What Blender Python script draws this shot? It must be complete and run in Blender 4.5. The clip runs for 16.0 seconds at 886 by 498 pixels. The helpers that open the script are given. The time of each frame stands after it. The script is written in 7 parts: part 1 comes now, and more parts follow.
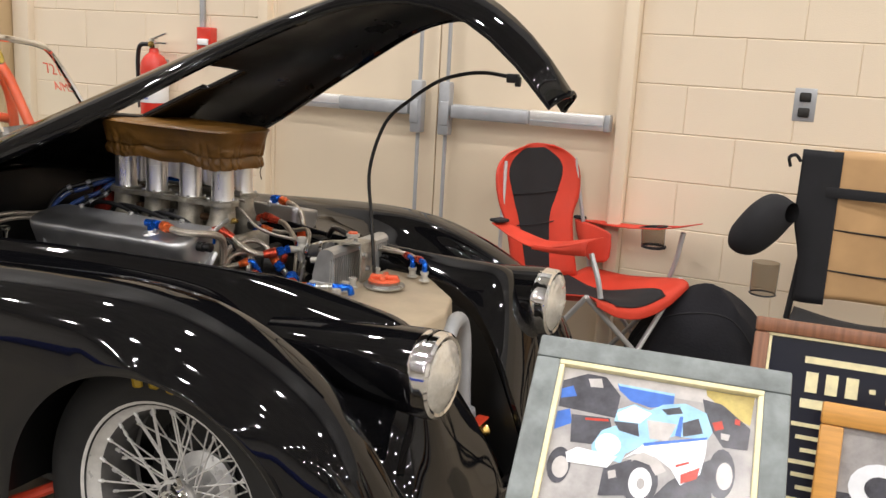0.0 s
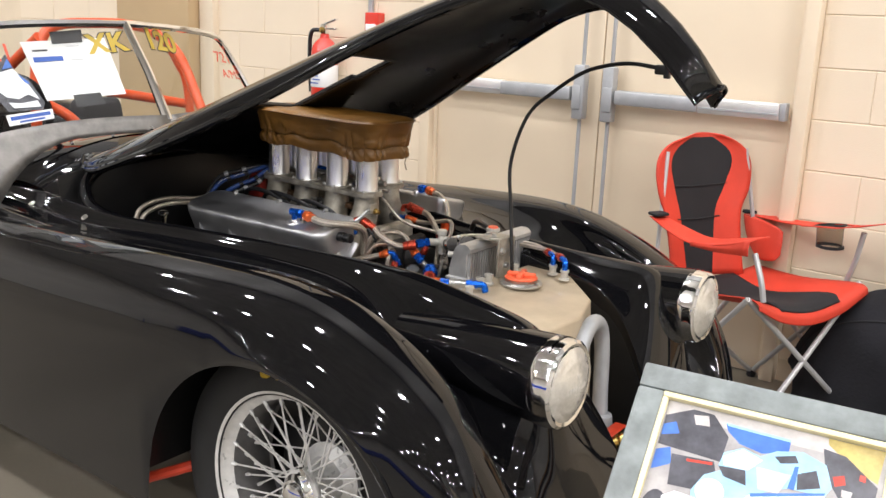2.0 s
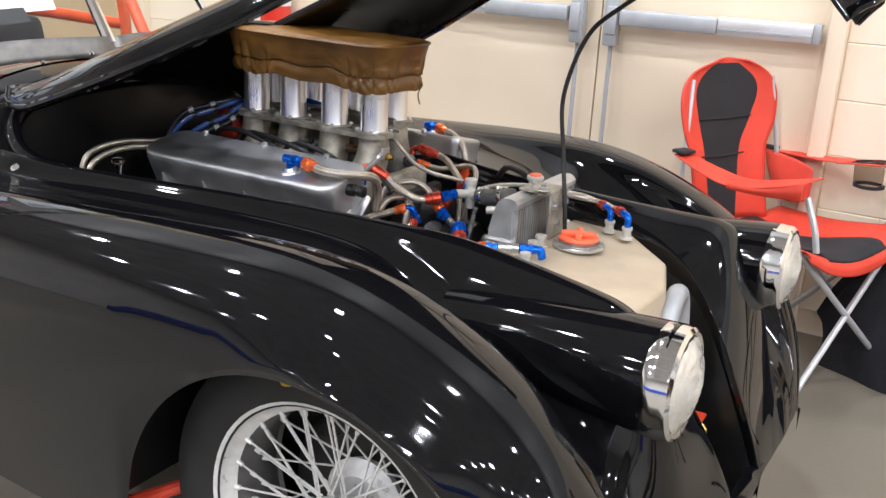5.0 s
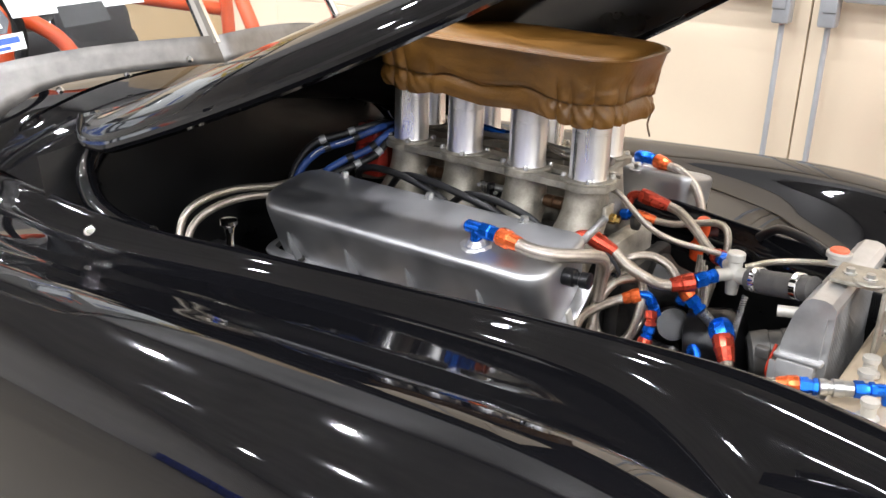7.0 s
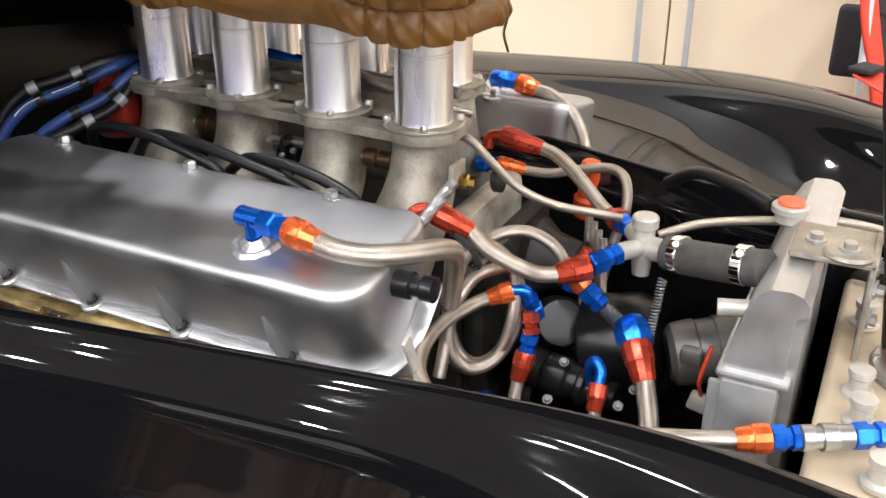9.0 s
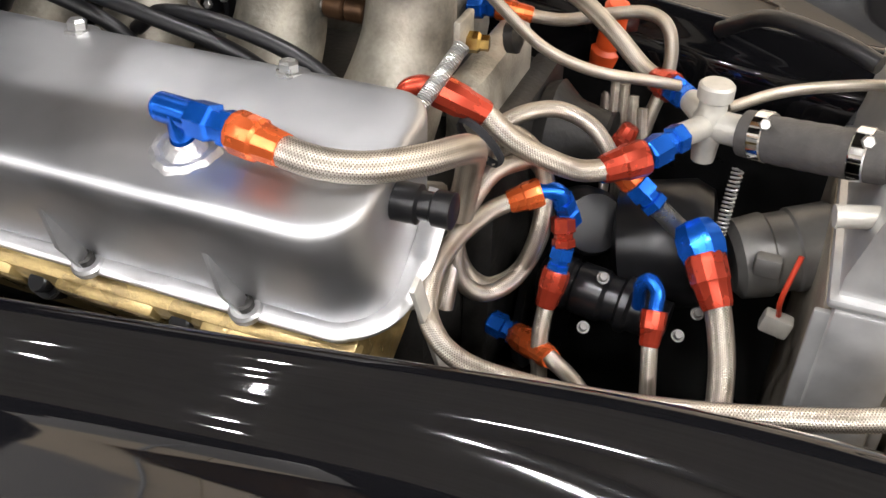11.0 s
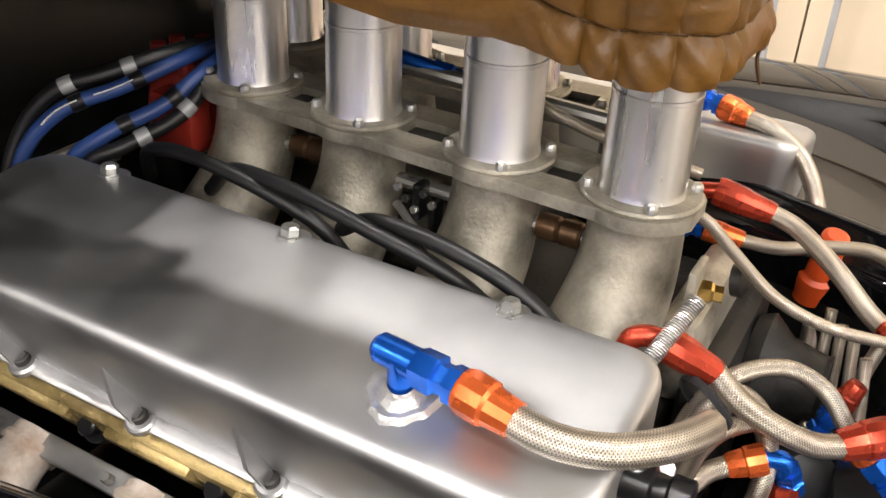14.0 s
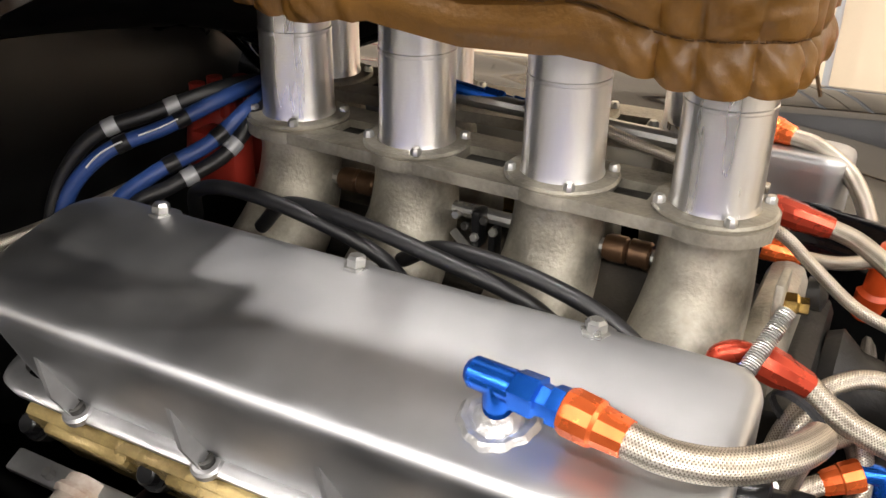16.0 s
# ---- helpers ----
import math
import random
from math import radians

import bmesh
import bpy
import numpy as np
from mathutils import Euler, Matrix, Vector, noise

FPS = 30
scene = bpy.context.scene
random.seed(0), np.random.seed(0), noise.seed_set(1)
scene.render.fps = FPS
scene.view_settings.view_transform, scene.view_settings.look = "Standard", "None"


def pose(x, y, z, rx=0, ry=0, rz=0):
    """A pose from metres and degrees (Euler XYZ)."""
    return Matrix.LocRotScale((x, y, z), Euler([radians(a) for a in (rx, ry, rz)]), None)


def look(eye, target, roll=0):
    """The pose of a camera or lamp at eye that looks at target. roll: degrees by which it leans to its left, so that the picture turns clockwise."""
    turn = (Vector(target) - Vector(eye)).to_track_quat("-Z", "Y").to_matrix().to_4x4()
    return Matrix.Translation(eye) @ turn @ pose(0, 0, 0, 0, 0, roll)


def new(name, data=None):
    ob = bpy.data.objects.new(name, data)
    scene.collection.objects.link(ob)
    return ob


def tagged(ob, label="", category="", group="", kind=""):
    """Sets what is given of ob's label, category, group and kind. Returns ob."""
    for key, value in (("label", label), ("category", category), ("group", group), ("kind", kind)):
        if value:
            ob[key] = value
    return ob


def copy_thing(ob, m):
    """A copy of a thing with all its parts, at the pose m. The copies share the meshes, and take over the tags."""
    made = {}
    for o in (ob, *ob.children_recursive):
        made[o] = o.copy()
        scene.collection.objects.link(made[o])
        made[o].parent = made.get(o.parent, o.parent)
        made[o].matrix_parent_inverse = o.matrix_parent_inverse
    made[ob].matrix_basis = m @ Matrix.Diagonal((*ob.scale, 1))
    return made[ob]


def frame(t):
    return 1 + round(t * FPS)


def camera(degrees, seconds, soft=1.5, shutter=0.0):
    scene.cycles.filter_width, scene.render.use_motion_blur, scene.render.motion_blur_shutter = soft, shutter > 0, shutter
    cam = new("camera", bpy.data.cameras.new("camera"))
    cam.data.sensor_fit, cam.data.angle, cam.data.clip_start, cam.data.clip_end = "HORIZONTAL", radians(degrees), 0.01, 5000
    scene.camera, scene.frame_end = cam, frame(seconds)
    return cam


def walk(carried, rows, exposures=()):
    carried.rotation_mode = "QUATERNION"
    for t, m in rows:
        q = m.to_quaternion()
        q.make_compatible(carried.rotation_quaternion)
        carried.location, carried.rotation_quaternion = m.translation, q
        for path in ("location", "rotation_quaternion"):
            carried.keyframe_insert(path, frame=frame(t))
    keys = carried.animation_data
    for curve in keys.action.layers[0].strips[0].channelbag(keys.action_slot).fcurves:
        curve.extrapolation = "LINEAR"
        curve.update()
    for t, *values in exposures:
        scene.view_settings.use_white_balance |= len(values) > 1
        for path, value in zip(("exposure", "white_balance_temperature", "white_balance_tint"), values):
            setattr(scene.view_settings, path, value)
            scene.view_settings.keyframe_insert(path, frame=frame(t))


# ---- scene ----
cam = camera(51.1, 16.0)
PATH = [
    (0, (1.565, -2.002, 1.302), (0.76, -0.22, 0.881), 3.1),
    (0.5, (1.597, -1.915, 1.32), (0.552, -0.262, 0.902), 3.2),
    (1, (1.609, -1.879, 1.325), (0.483, -0.289, 0.873), 2.4),
    (1.5, (1.613, -1.884, 1.338), (0.459, -0.31, 0.9), 2.3),
    (2, (1.62, -1.884, 1.337), (0.488, -0.309, 0.852), 2.4),
    (2.5, (1.627, -1.897, 1.356), (0.498, -0.338, 0.811), 2.4),
    (3, (1.596, -1.909, 1.355), (0.472, -0.339, 0.835), 2.3),
    (3.2, (1.542, -1.923, 1.339), (0.413, -0.352, 0.832), 2.4),
    (5.3, (1.059, -1.593, 1.27), (0.116, 0.044, 0.616), 2.9),
    (5.5, (0.987, -1.558, 1.274), (0.022, 0.063, 0.608), 2.3),
    (6, (0.826, -1.487, 1.28), (-0.168, 0.112, 0.606), 2.0),
    (6.5, (0.708, -1.354, 1.273), (-0.334, 0.205, 0.579), 1.7),
    (7, (0.598, -1.224, 1.266), (-0.486, 0.298, 0.555), 1.7),
    (7.5, (0.49, -1.126, 1.236), (-0.57, 0.397, 0.488), 1.0),
    (8, (0.393, -1.02, 1.213), (-0.552, 0.554, 0.42), 0.2),
    (8.5, (0.41, -0.882, 1.191), (-0.454, 0.718, 0.358), -0.4),
    (9, (0.409, -0.787, 1.165), (-0.399, 0.822, 0.293), 0.0),
    (9.2, (0.388, -0.76, 1.156), (-0.405, 0.841, 0.257), 0.3),
    (11.3, (0.233, -0.585, 1.097), (-0.331, 0.906, -0.11), 1.1),
    (11.5, (0.226, -0.586, 1.099), (-0.363, 0.897, -0.107), 1.4),
    (12, (0.206, -0.57, 1.121), (-0.401, 0.899, -0.092), 1.6),
    (12.5, (0.197, -0.567, 1.136), (-0.522, 0.905, -0.012), 1.0),
    (13, (0.173, -0.56, 1.141), (-0.602, 0.921, 0.043), 2.3),
    (13.5, (0.142, -0.555, 1.143), (-0.647, 0.96, 0.102), 3.9),
    (14, (0.133, -0.547, 1.145), (-0.69, 0.978, 0.147), 2.9),
    (14.5, (0.124, -0.551, 1.149), (-0.747, 0.985, 0.21), 1.9),
    (15, (0.119, -0.555, 1.149), (-0.788, 1.021, 0.316), 1.7),
    (15.5, (0.115, -0.565, 1.13), (-0.803, 1.037, 0.363), 2.2),
    (16, (0.079, -0.571, 1.12), (-0.744, 1.014, 0.22), 1.0),
]
walk(cam, [(t, look(e, g, r)) for t, e, g, r in PATH], [(0.0, -0.27, 6800, 10), (0.6, 0.0, 6700, 10), (1.5, 0.1, 6550, 10), (3.2, 0.12, 6450, 10), (5.3, 0.42, 6050, 10), (7.0, 0.75, 6250, 10), (9.0, 0.84, 6450, 10), (12.5, 1.0, 6800, 10), (14.5, 0.95, 7050, 10), (16.0, 1.0, 7000, 10)])

# ---- light: a high exhibition hall with rows of square lamps ----
world = bpy.data.worlds.new("hall_dusk")
scene.world = world
world.use_nodes = True
world.node_tree.nodes["Background"].inputs[0].default_value = (0.95, 0.95, 1.0, 1)
world.node_tree.nodes["Background"].inputs[1].default_value = 0.13
scene.view_settings.exposure = 0.0
LAMP_POWER = 590.0


# ---- helpers of this scene ----
def link_nodes(mat):
    return mat.node_tree.nodes, mat.node_tree.links


def mat_basic(name, color, rough=0.5, metal=0.0, coat=0.0, noise_scale=0.0, vary=0.0, bump=0.0, bump_scale=200.0,
              rough_vary=0.0, emit=0.0, stretch=(1, 1, 1), dark=None, island=0.0):
    """Principled material with colour, roughness and relief that vary at two scales."""
    m = bpy.data.materials.new(name)
    m.use_nodes = True
    n, l = link_nodes(m)
    b = n["Principled BSDF"]
    b.inputs["Base Color"].default_value = (*color, 1)
    b.inputs["Roughness"].default_value = rough
    b.inputs["Metallic"].default_value = metal
    b.inputs["Coat Weight"].default_value = coat
    b.inputs["Coat Roughness"].default_value = 0.03
    if emit:
        b.inputs["Emission Color"].default_value = (*color, 1)
        b.inputs["Emission Strength"].default_value = emit
    if noise_scale:
        tc = n.new("ShaderNodeTexCoord")
        mp = n.new("ShaderNodeMapping")
        mp.inputs["Scale"].default_value = stretch
        l.new(tc.outputs["Object"], mp.inputs[0])
        big = n.new("ShaderNodeTexNoise")
        big.inputs["Scale"].default_value = noise_scale
        big.inputs["Detail"].default_value = 6
        l.new(mp.outputs[0], big.inputs["Vector"])
        fine = n.new("ShaderNodeTexNoise")
        fine.inputs["Scale"].default_value = bump_scale
        fine.inputs["Detail"].default_value = 3
        l.new(mp.outputs[0], fine.inputs["Vector"])
        if vary:
            mix = n.new("ShaderNodeMix")
            mix.data_type = "RGBA"
            d = dark or tuple(c * (1 - vary) for c in color)
            mix.inputs[6].default_value = (*d, 1)
            mix.inputs[7].default_value = (*[min(1, c * (1 + vary * 0.4)) for c in color], 1)
            add = n.new("ShaderNodeMath")
            add.operation = "MULTIPLY_ADD"
            l.new(fine.outputs[0], add.inputs[0])
            add.inputs[1].default_value = 0.35
            ramp = n.new("ShaderNodeMapRange")
            ramp.inputs[1].default_value, ramp.inputs[2].default_value = 0.32, 0.68
            l.new(big.outputs[0], ramp.inputs[0])
            sc = n.new("ShaderNodeMath")
            sc.operation = "MULTIPLY"
            sc.inputs[1].default_value = 0.75
            l.new(ramp.outputs[0], sc.inputs[0])
            l.new(sc.outputs[0], add.inputs[2])
            l.new(add.outputs[0], mix.inputs[0])
            l.new(mix.outputs[2], b.inputs["Base Color"])
        if rough_vary:
            rr = n.new("ShaderNodeMapRange")
            rr.inputs[1].default_value, rr.inputs[2].default_value = 0.3, 0.7
            rr.inputs[3].default_value, rr.inputs[4].default_value = rough - rough_vary, rough + rough_vary
            l.new(big.outputs[0], rr.inputs[0])
            l.new(rr.outputs[0], b.inputs["Roughness"])
        if bump:
            bp = n.new("ShaderNodeBump")
            bp.inputs["Strength"].default_value = bump
            bp.inputs["Distance"].default_value = 0.002
            l.new(fine.outputs[0], bp.inputs["Height"])
            l.new(bp.outputs[0], b.inputs["Normal"])
    return m


def thing(name, place=(0, 0, 0), label="", category="", group="", turn=0.0):
    ob = new(name)
    ob.matrix_world = pose(*place, 0, 0, turn)
    return tagged(ob, label, category, group)


def mesh_from(bm, name, smooth=True, angle=35):
    bmesh.ops.recalc_face_normals(bm, faces=bm.faces)
    me = bpy.data.meshes.new(name)
    bm.to_mesh(me)
    bm.free()
    if smooth:
        me.polygons.foreach_set("use_smooth", [True] * len(me.polygons))
        me.set_sharp_from_angle(angle=radians(angle))
    return me


def part(name, bm, material, parent=None, label="", smooth=True, angle=35, kind=""):
    ob = new(name, mesh_from(bm, name, smooth, angle))
    ob.data.materials.append(material)
    if parent:
        ob.parent = parent
    return tagged(ob, label, kind=kind)


def add_box(bm, c, s, bevel=0.0, rot=None, seg=2):
    """A box at centre c, of size s, with rounded edges."""
    r = bmesh.ops.create_cube(bm, size=1.0)
    vs = r["verts"]
    bmesh.ops.scale(bm, vec=s, verts=vs)
    if bevel:
        es = list({e for v in vs for e in v.link_edges})
        out = bmesh.ops.bevel(bm, geom=es, offset=bevel, segments=seg, profile=0.5, affect="EDGES")
        vs = list({v for f in out["faces"] for v in f.verts} | {v for v in vs if v.is_valid})
    if rot is not None:
        bmesh.ops.rotate(bm, cent=(0, 0, 0), matrix=rot, verts=vs)
    bmesh.ops.translate(bm, vec=c, verts=vs)
    return vs


def box(c, s, bevel=0.0, rot=None, seg=2):
    bm = bmesh.new()
    add_box(bm, c, s, bevel, rot, seg)
    return bm


def frame_to(axis):
    return Vector((0, 0, 1)).rotation_difference(Vector(axis).normalized()).to_matrix()


def add_lathe(bm, prof, base=(0, 0, 0), axis=(0, 0, 1), n=24, cap=True, spin=0.0):
    """A turned body: prof lists (radius, height along axis)."""
    m = frame_to(axis)
    rings = []
    for r, h in prof:
        rings.append([bm.verts.new(Vector(base) + m @ Vector((r * math.cos(2 * math.pi * i / n + spin), r * math.sin(2 * math.pi * i / n + spin), h))) for i in range(n)])
    for a, b in zip(rings, rings[1:]):
        for i in range(n):
            bm.faces.new((a[i], a[(i + 1) % n], b[(i + 1) % n], b[i]))
    if cap:
        if prof[0][0] > 1e-5:
            bm.faces.new(rings[0][::-1])
        if prof[-1][0] > 1e-5:
            bm.faces.new(rings[-1])
    return rings


def lathe(prof, base=(0, 0, 0), axis=(0, 0, 1), n=24, cap=True, spin=0.0):
    bm = bmesh.new()
    add_lathe(bm, prof, base, axis, n, cap, spin)
    return bm


def cr(pts, steps=8, closed=False):
    """Catmull-Rom curve through pts."""
    P = [Vector(p) for p in pts]
    n = len(P)
    out = []
    for i in range(n if closed else n - 1):
        if closed:
            a, b, c, d = P[(i - 1) % n], P[i], P[(i + 1) % n], P[(i + 2) % n]
        else:
            b, c = P[i], P[i + 1]
            a = P[i - 1] if i else b * 2 - c
            d = P[i + 2] if i + 2 < n else c * 2 - b
        for s in range(steps):
            t = s / steps
            out.append(0.5 * ((2 * b) + (c - a) * t + (2 * a - 5 * b + 4 * c - d) * t * t + (3 * b - a - 3 * c + d) * t ** 3))
    if not closed:
        out.append(P[-1])
    return out


def add_tube(bm, pts, r, n=10, cap=True):
    """A round tube along pts; r is one radius or one for each point."""
    pts = [Vector(p) for p in pts]
    k = len(pts)
    t0 = (pts[1] - pts[0]).normalized()
    up = Vector((0, 0, 1)) if abs(t0.z) < 0.9 else Vector((1, 0, 0))
    u = t0.cross(up).normalized()
    rings = []
    for i, p in enumerate(pts):
        t = (pts[min(i + 1, k - 1)] - pts[max(i - 1, 0)]).normalized()
        u = (u - t * u.dot(t)).normalized()
        w = t.cross(u)
        rr = r[i] if isinstance(r, (list, tuple)) else r
        rings.append([bm.verts.new(p + (u * math.cos(2 * math.pi * j / n) + w * math.sin(2 * math.pi * j / n)) * rr) for j in range(n)])
    for a, b in zip(rings, rings[1:]):
        for j in range(n):
            bm.faces.new((a[j], a[(j + 1) % n], b[(j + 1) % n], b[j]))
    if cap:
        bm.faces.new(rings[0][::-1])
        bm.faces.new(rings[-1])


def tube(pts, r, n=10, steps=0, cap=True):
    bm = bmesh.new()
    add_tube(bm, cr(pts, steps) if steps else pts, r, n, cap)
    return bm


def add_grid(bm, rows, close_u=False):
    """A skin over rows of points."""
    V = [[bm.verts.new(p) for p in row] for row in rows]
    for a, b in zip(V, V[1:]):
        m = len(a)
        for j in range(m if close_u else m - 1):
            q = (a[j], a[(j + 1) % m], b[(j + 1) % m], b[j])
            if len({tuple(v.co) for v in q}) == 4:
                bm.faces.new(q)
    return V


def grid(rows, close_u=False):
    bm = bmesh.new()
    add_grid(bm, rows, close_u)
    return bm


def lerp_table(table, x):
    """Smooth interpolation of the rows (x, a, b, ...) of a table."""
    if x <= table[0][0]:
        return list(table[0][1:])
    if x >= table[-1][0]:
        return list(table[-1][1:])
    for i in range(len(table) - 1):
        if table[i][0] <= x <= table[i + 1][0]:
            b, c = table[i], table[i + 1]
            a = table[i - 1] if i else b
            d = table[i + 2] if i + 2 < len(table) else c
            h = c[0] - b[0]
            t = (x - b[0]) / h
            out = []
            for k in range(1, len(b)):
                mb = (c[k] - a[k]) / (c[0] - a[0]) * h
                mc = (d[k] - b[k]) / (d[0] - b[0]) * h
                out.append((2 * t ** 3 - 3 * t * t + 1) * b[k] + (t ** 3 - 2 * t * t + t) * mb + (3 * t * t - 2 * t ** 3) * c[k] + (t ** 3 - t * t) * mc)
            return out

# ---- materials ----
BLACK = mat_basic("black_lacquer", (0.0032, 0.0032, 0.0038), 0.04, noise_scale=6, rough_vary=0.02, bump=0.012, bump_scale=30)
BLACK.node_tree.nodes["Principled BSDF"].inputs["Specular IOR Level"].default_value = 0.5
BLACK_IN = mat_basic("black_inner_paint", (0.008, 0.008, 0.008), 0.35, noise_scale=9, vary=0.3, rough_vary=0.1)
RUBBER = mat_basic("tyre_rubber", (0.013, 0.013, 0.0125), 0.75, noise_scale=14, vary=0.35, bump=0.2, bump_scale=300)
SPOKE = mat_basic("silver_painted_wheel", (0.75, 0.74, 0.71), 0.35, metal=0.35, noise_scale=40, vary=0.2, rough_vary=0.1)
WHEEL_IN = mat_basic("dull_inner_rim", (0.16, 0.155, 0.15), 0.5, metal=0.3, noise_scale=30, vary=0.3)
CHROME = mat_basic("chrome", (0.85, 0.85, 0.84), 0.07, metal=1.0, noise_scale=20, rough_vary=0.03)
ALU_TUBE = mat_basic("spun_aluminium", (0.86, 0.86, 0.86), 0.31, metal=1.0, noise_scale=5, vary=0.12, rough_vary=0.05, bump=0.012, bump_scale=60, stretch=(6, 6, 0.6))
ALU_LIP = mat_basic("bright_sheet_edge", (0.58, 0.58, 0.58), 0.36, metal=0.85, noise_scale=30, vary=0.2, rough_vary=0.08)


def mat_cloudy(name, dark, pale, rough_a, rough_b, scale):
    """Hand-polished sheet with cloudy patches and faint sanding marks."""
    m = bpy.data.materials.new(name)
    m.use_nodes = True
    n, l = link_nodes(m)
    b = n["Principled BSDF"]
    b.inputs["Metallic"].default_value = 1.0
    tc = n.new("ShaderNodeTexCoord")
    big = n.new("ShaderNodeTexNoise")
    big.inputs["Scale"].default_value, big.inputs["Detail"].default_value = scale, 2.5
    l.new(tc.outputs["Object"], big.inputs["Vector"])
    mp = n.new("ShaderNodeMapping")
    mp.inputs["Scale"].default_value = (8, 30, 20)
    l.new(tc.outputs["Object"], mp.inputs[0])
    fine = n.new("ShaderNodeTexNoise")
    fine.inputs["Scale"].default_value = 4.0
    l.new(mp.outputs[0], fine.inputs["Vector"])
    mix = n.new("ShaderNodeMix")
    mix.data_type = "RGBA"
    mix.inputs[6].default_value, mix.inputs[7].default_value = (*dark, 1), (*pale, 1)
    rg = n.new("ShaderNodeMapRange")
    rg.inputs[1].default_value, rg.inputs[2].default_value = 0.35, 0.65
    l.new(big.outputs[0], rg.inputs[0])
    l.new(rg.outputs[0], mix.inputs[0])
    l.new(mix.outputs[2], b.inputs["Base Color"])
    rr = n.new("ShaderNodeMapRange")
    rr.inputs[1].default_value, rr.inputs[2].default_value = 0.35, 0.65
    rr.inputs[3].default_value, rr.inputs[4].default_value = rough_a, rough_b
    l.new(big.outputs[0], rr.inputs[0])
    ad = n.new("ShaderNodeMath")
    ad.operation = "MULTIPLY_ADD"
    ad.inputs[1].default_value = 0.08
    l.new(fine.outputs[0], ad.inputs[0])
    l.new(rr.outputs[0], ad.inputs[2])
    l.new(ad.outputs[0], b.inputs["Roughness"])
    # shallow hand-beaten waves in the sheet, and fine sanding scratches
    wave = n.new("ShaderNodeTexNoise")
    wave.inputs["Scale"].default_value, wave.inputs["Detail"].default_value = scale * 1.5, 1.5
    l.new(tc.outputs["Object"], wave.inputs["Vector"])
    bp = n.new("ShaderNodeBump")
    bp.inputs["Strength"].default_value, bp.inputs["Distance"].default_value = 0.03, 0.006
    l.new(wave.outputs[0], bp.inputs["Height"])
    bf = n.new("ShaderNodeBump")
    bf.inputs["Strength"].default_value, bf.inputs["Distance"].default_value = 0.05, 0.001
    l.new(fine.outputs[0], bf.inputs["Height"])
    l.new(bp.outputs[0], bf.inputs["Normal"])
    l.new(bf.outputs[0], b.inputs["Normal"])
    return m


ALU_COVER = mat_cloudy("polished_sheet_aluminium", (0.43, 0.435, 0.445), (0.52, 0.525, 0.53), 0.38, 0.45, 15.0)
ALU_CAST = mat_basic("cast_aluminium", (0.40, 0.37, 0.305), 0.46, metal=0.5, noise_scale=22, vary=0.75, rough_vary=0.14, bump=0.3, bump_scale=300)
LEATHER = mat_basic("tan_leather", (0.176, 0.081, 0.014), 0.38, noise_scale=10, vary=0.55, rough_vary=0.1, bump=0.3, bump_scale=230)
WALL = mat_basic("painted_block", (0.78, 0.66, 0.50), 0.55, noise_scale=2.2, vary=0.06, bump=0.35, bump_scale=190)
DOOR = mat_basic("painted_steel_door", (0.74, 0.62, 0.46), 0.45, noise_scale=1.6, vary=0.06, bump=0.05, bump_scale=120)
CONCRETE = mat_basic("polished_concrete", (0.185, 0.162, 0.125), 0.42, noise_scale=1.4, vary=0.25, rough_vary=0.1, bump=0.08, bump_scale=70)
STEEL = mat_basic("brushed_steel", (0.50, 0.50, 0.48), 0.33, metal=0.9, noise_scale=30, vary=0.2, rough_vary=0.08)
RED_CLOTH = mat_basic("red_nylon", (0.62, 0.045, 0.02), 0.6, noise_scale=9, vary=0.2, bump=0.4, bump_scale=700)
BAG_CLOTH = mat_basic("dark_bag_cloth", (0.006, 0.006, 0.009), 0.92, noise_scale=9, vary=0.4, bump=0.6, bump_scale=90)
BLACK_CLOTH = mat_basic("black_nylon", (0.011, 0.011, 0.013), 0.85, noise_scale=9, vary=0.3, bump=0.4, bump_scale=700)
TAN_PAINT = mat_basic("beige_painted_tank", (0.50, 0.41, 0.29), 0.38, metal=0.2, noise_scale=16, vary=0.14, bump=0.05, bump_scale=200)
GLASS_LENS = mat_basic("lamp_lens", (0.85, 0.85, 0.8), 0.05)
DULL_ALU = mat_basic("dull_sheet_aluminium", (0.22, 0.21, 0.195), 0.45, metal=0.7, noise_scale=25, vary=0.4, rough_vary=0.12, bump=0.1, bump_scale=90)
RED_PAINT = mat_basic("red_paint", (0.55, 0.05, 0.02), 0.4, noise_scale=12, vary=0.2)
BULB = mat_basic("bulb_glass", (0.9, 0.9, 0.85), 0.1)


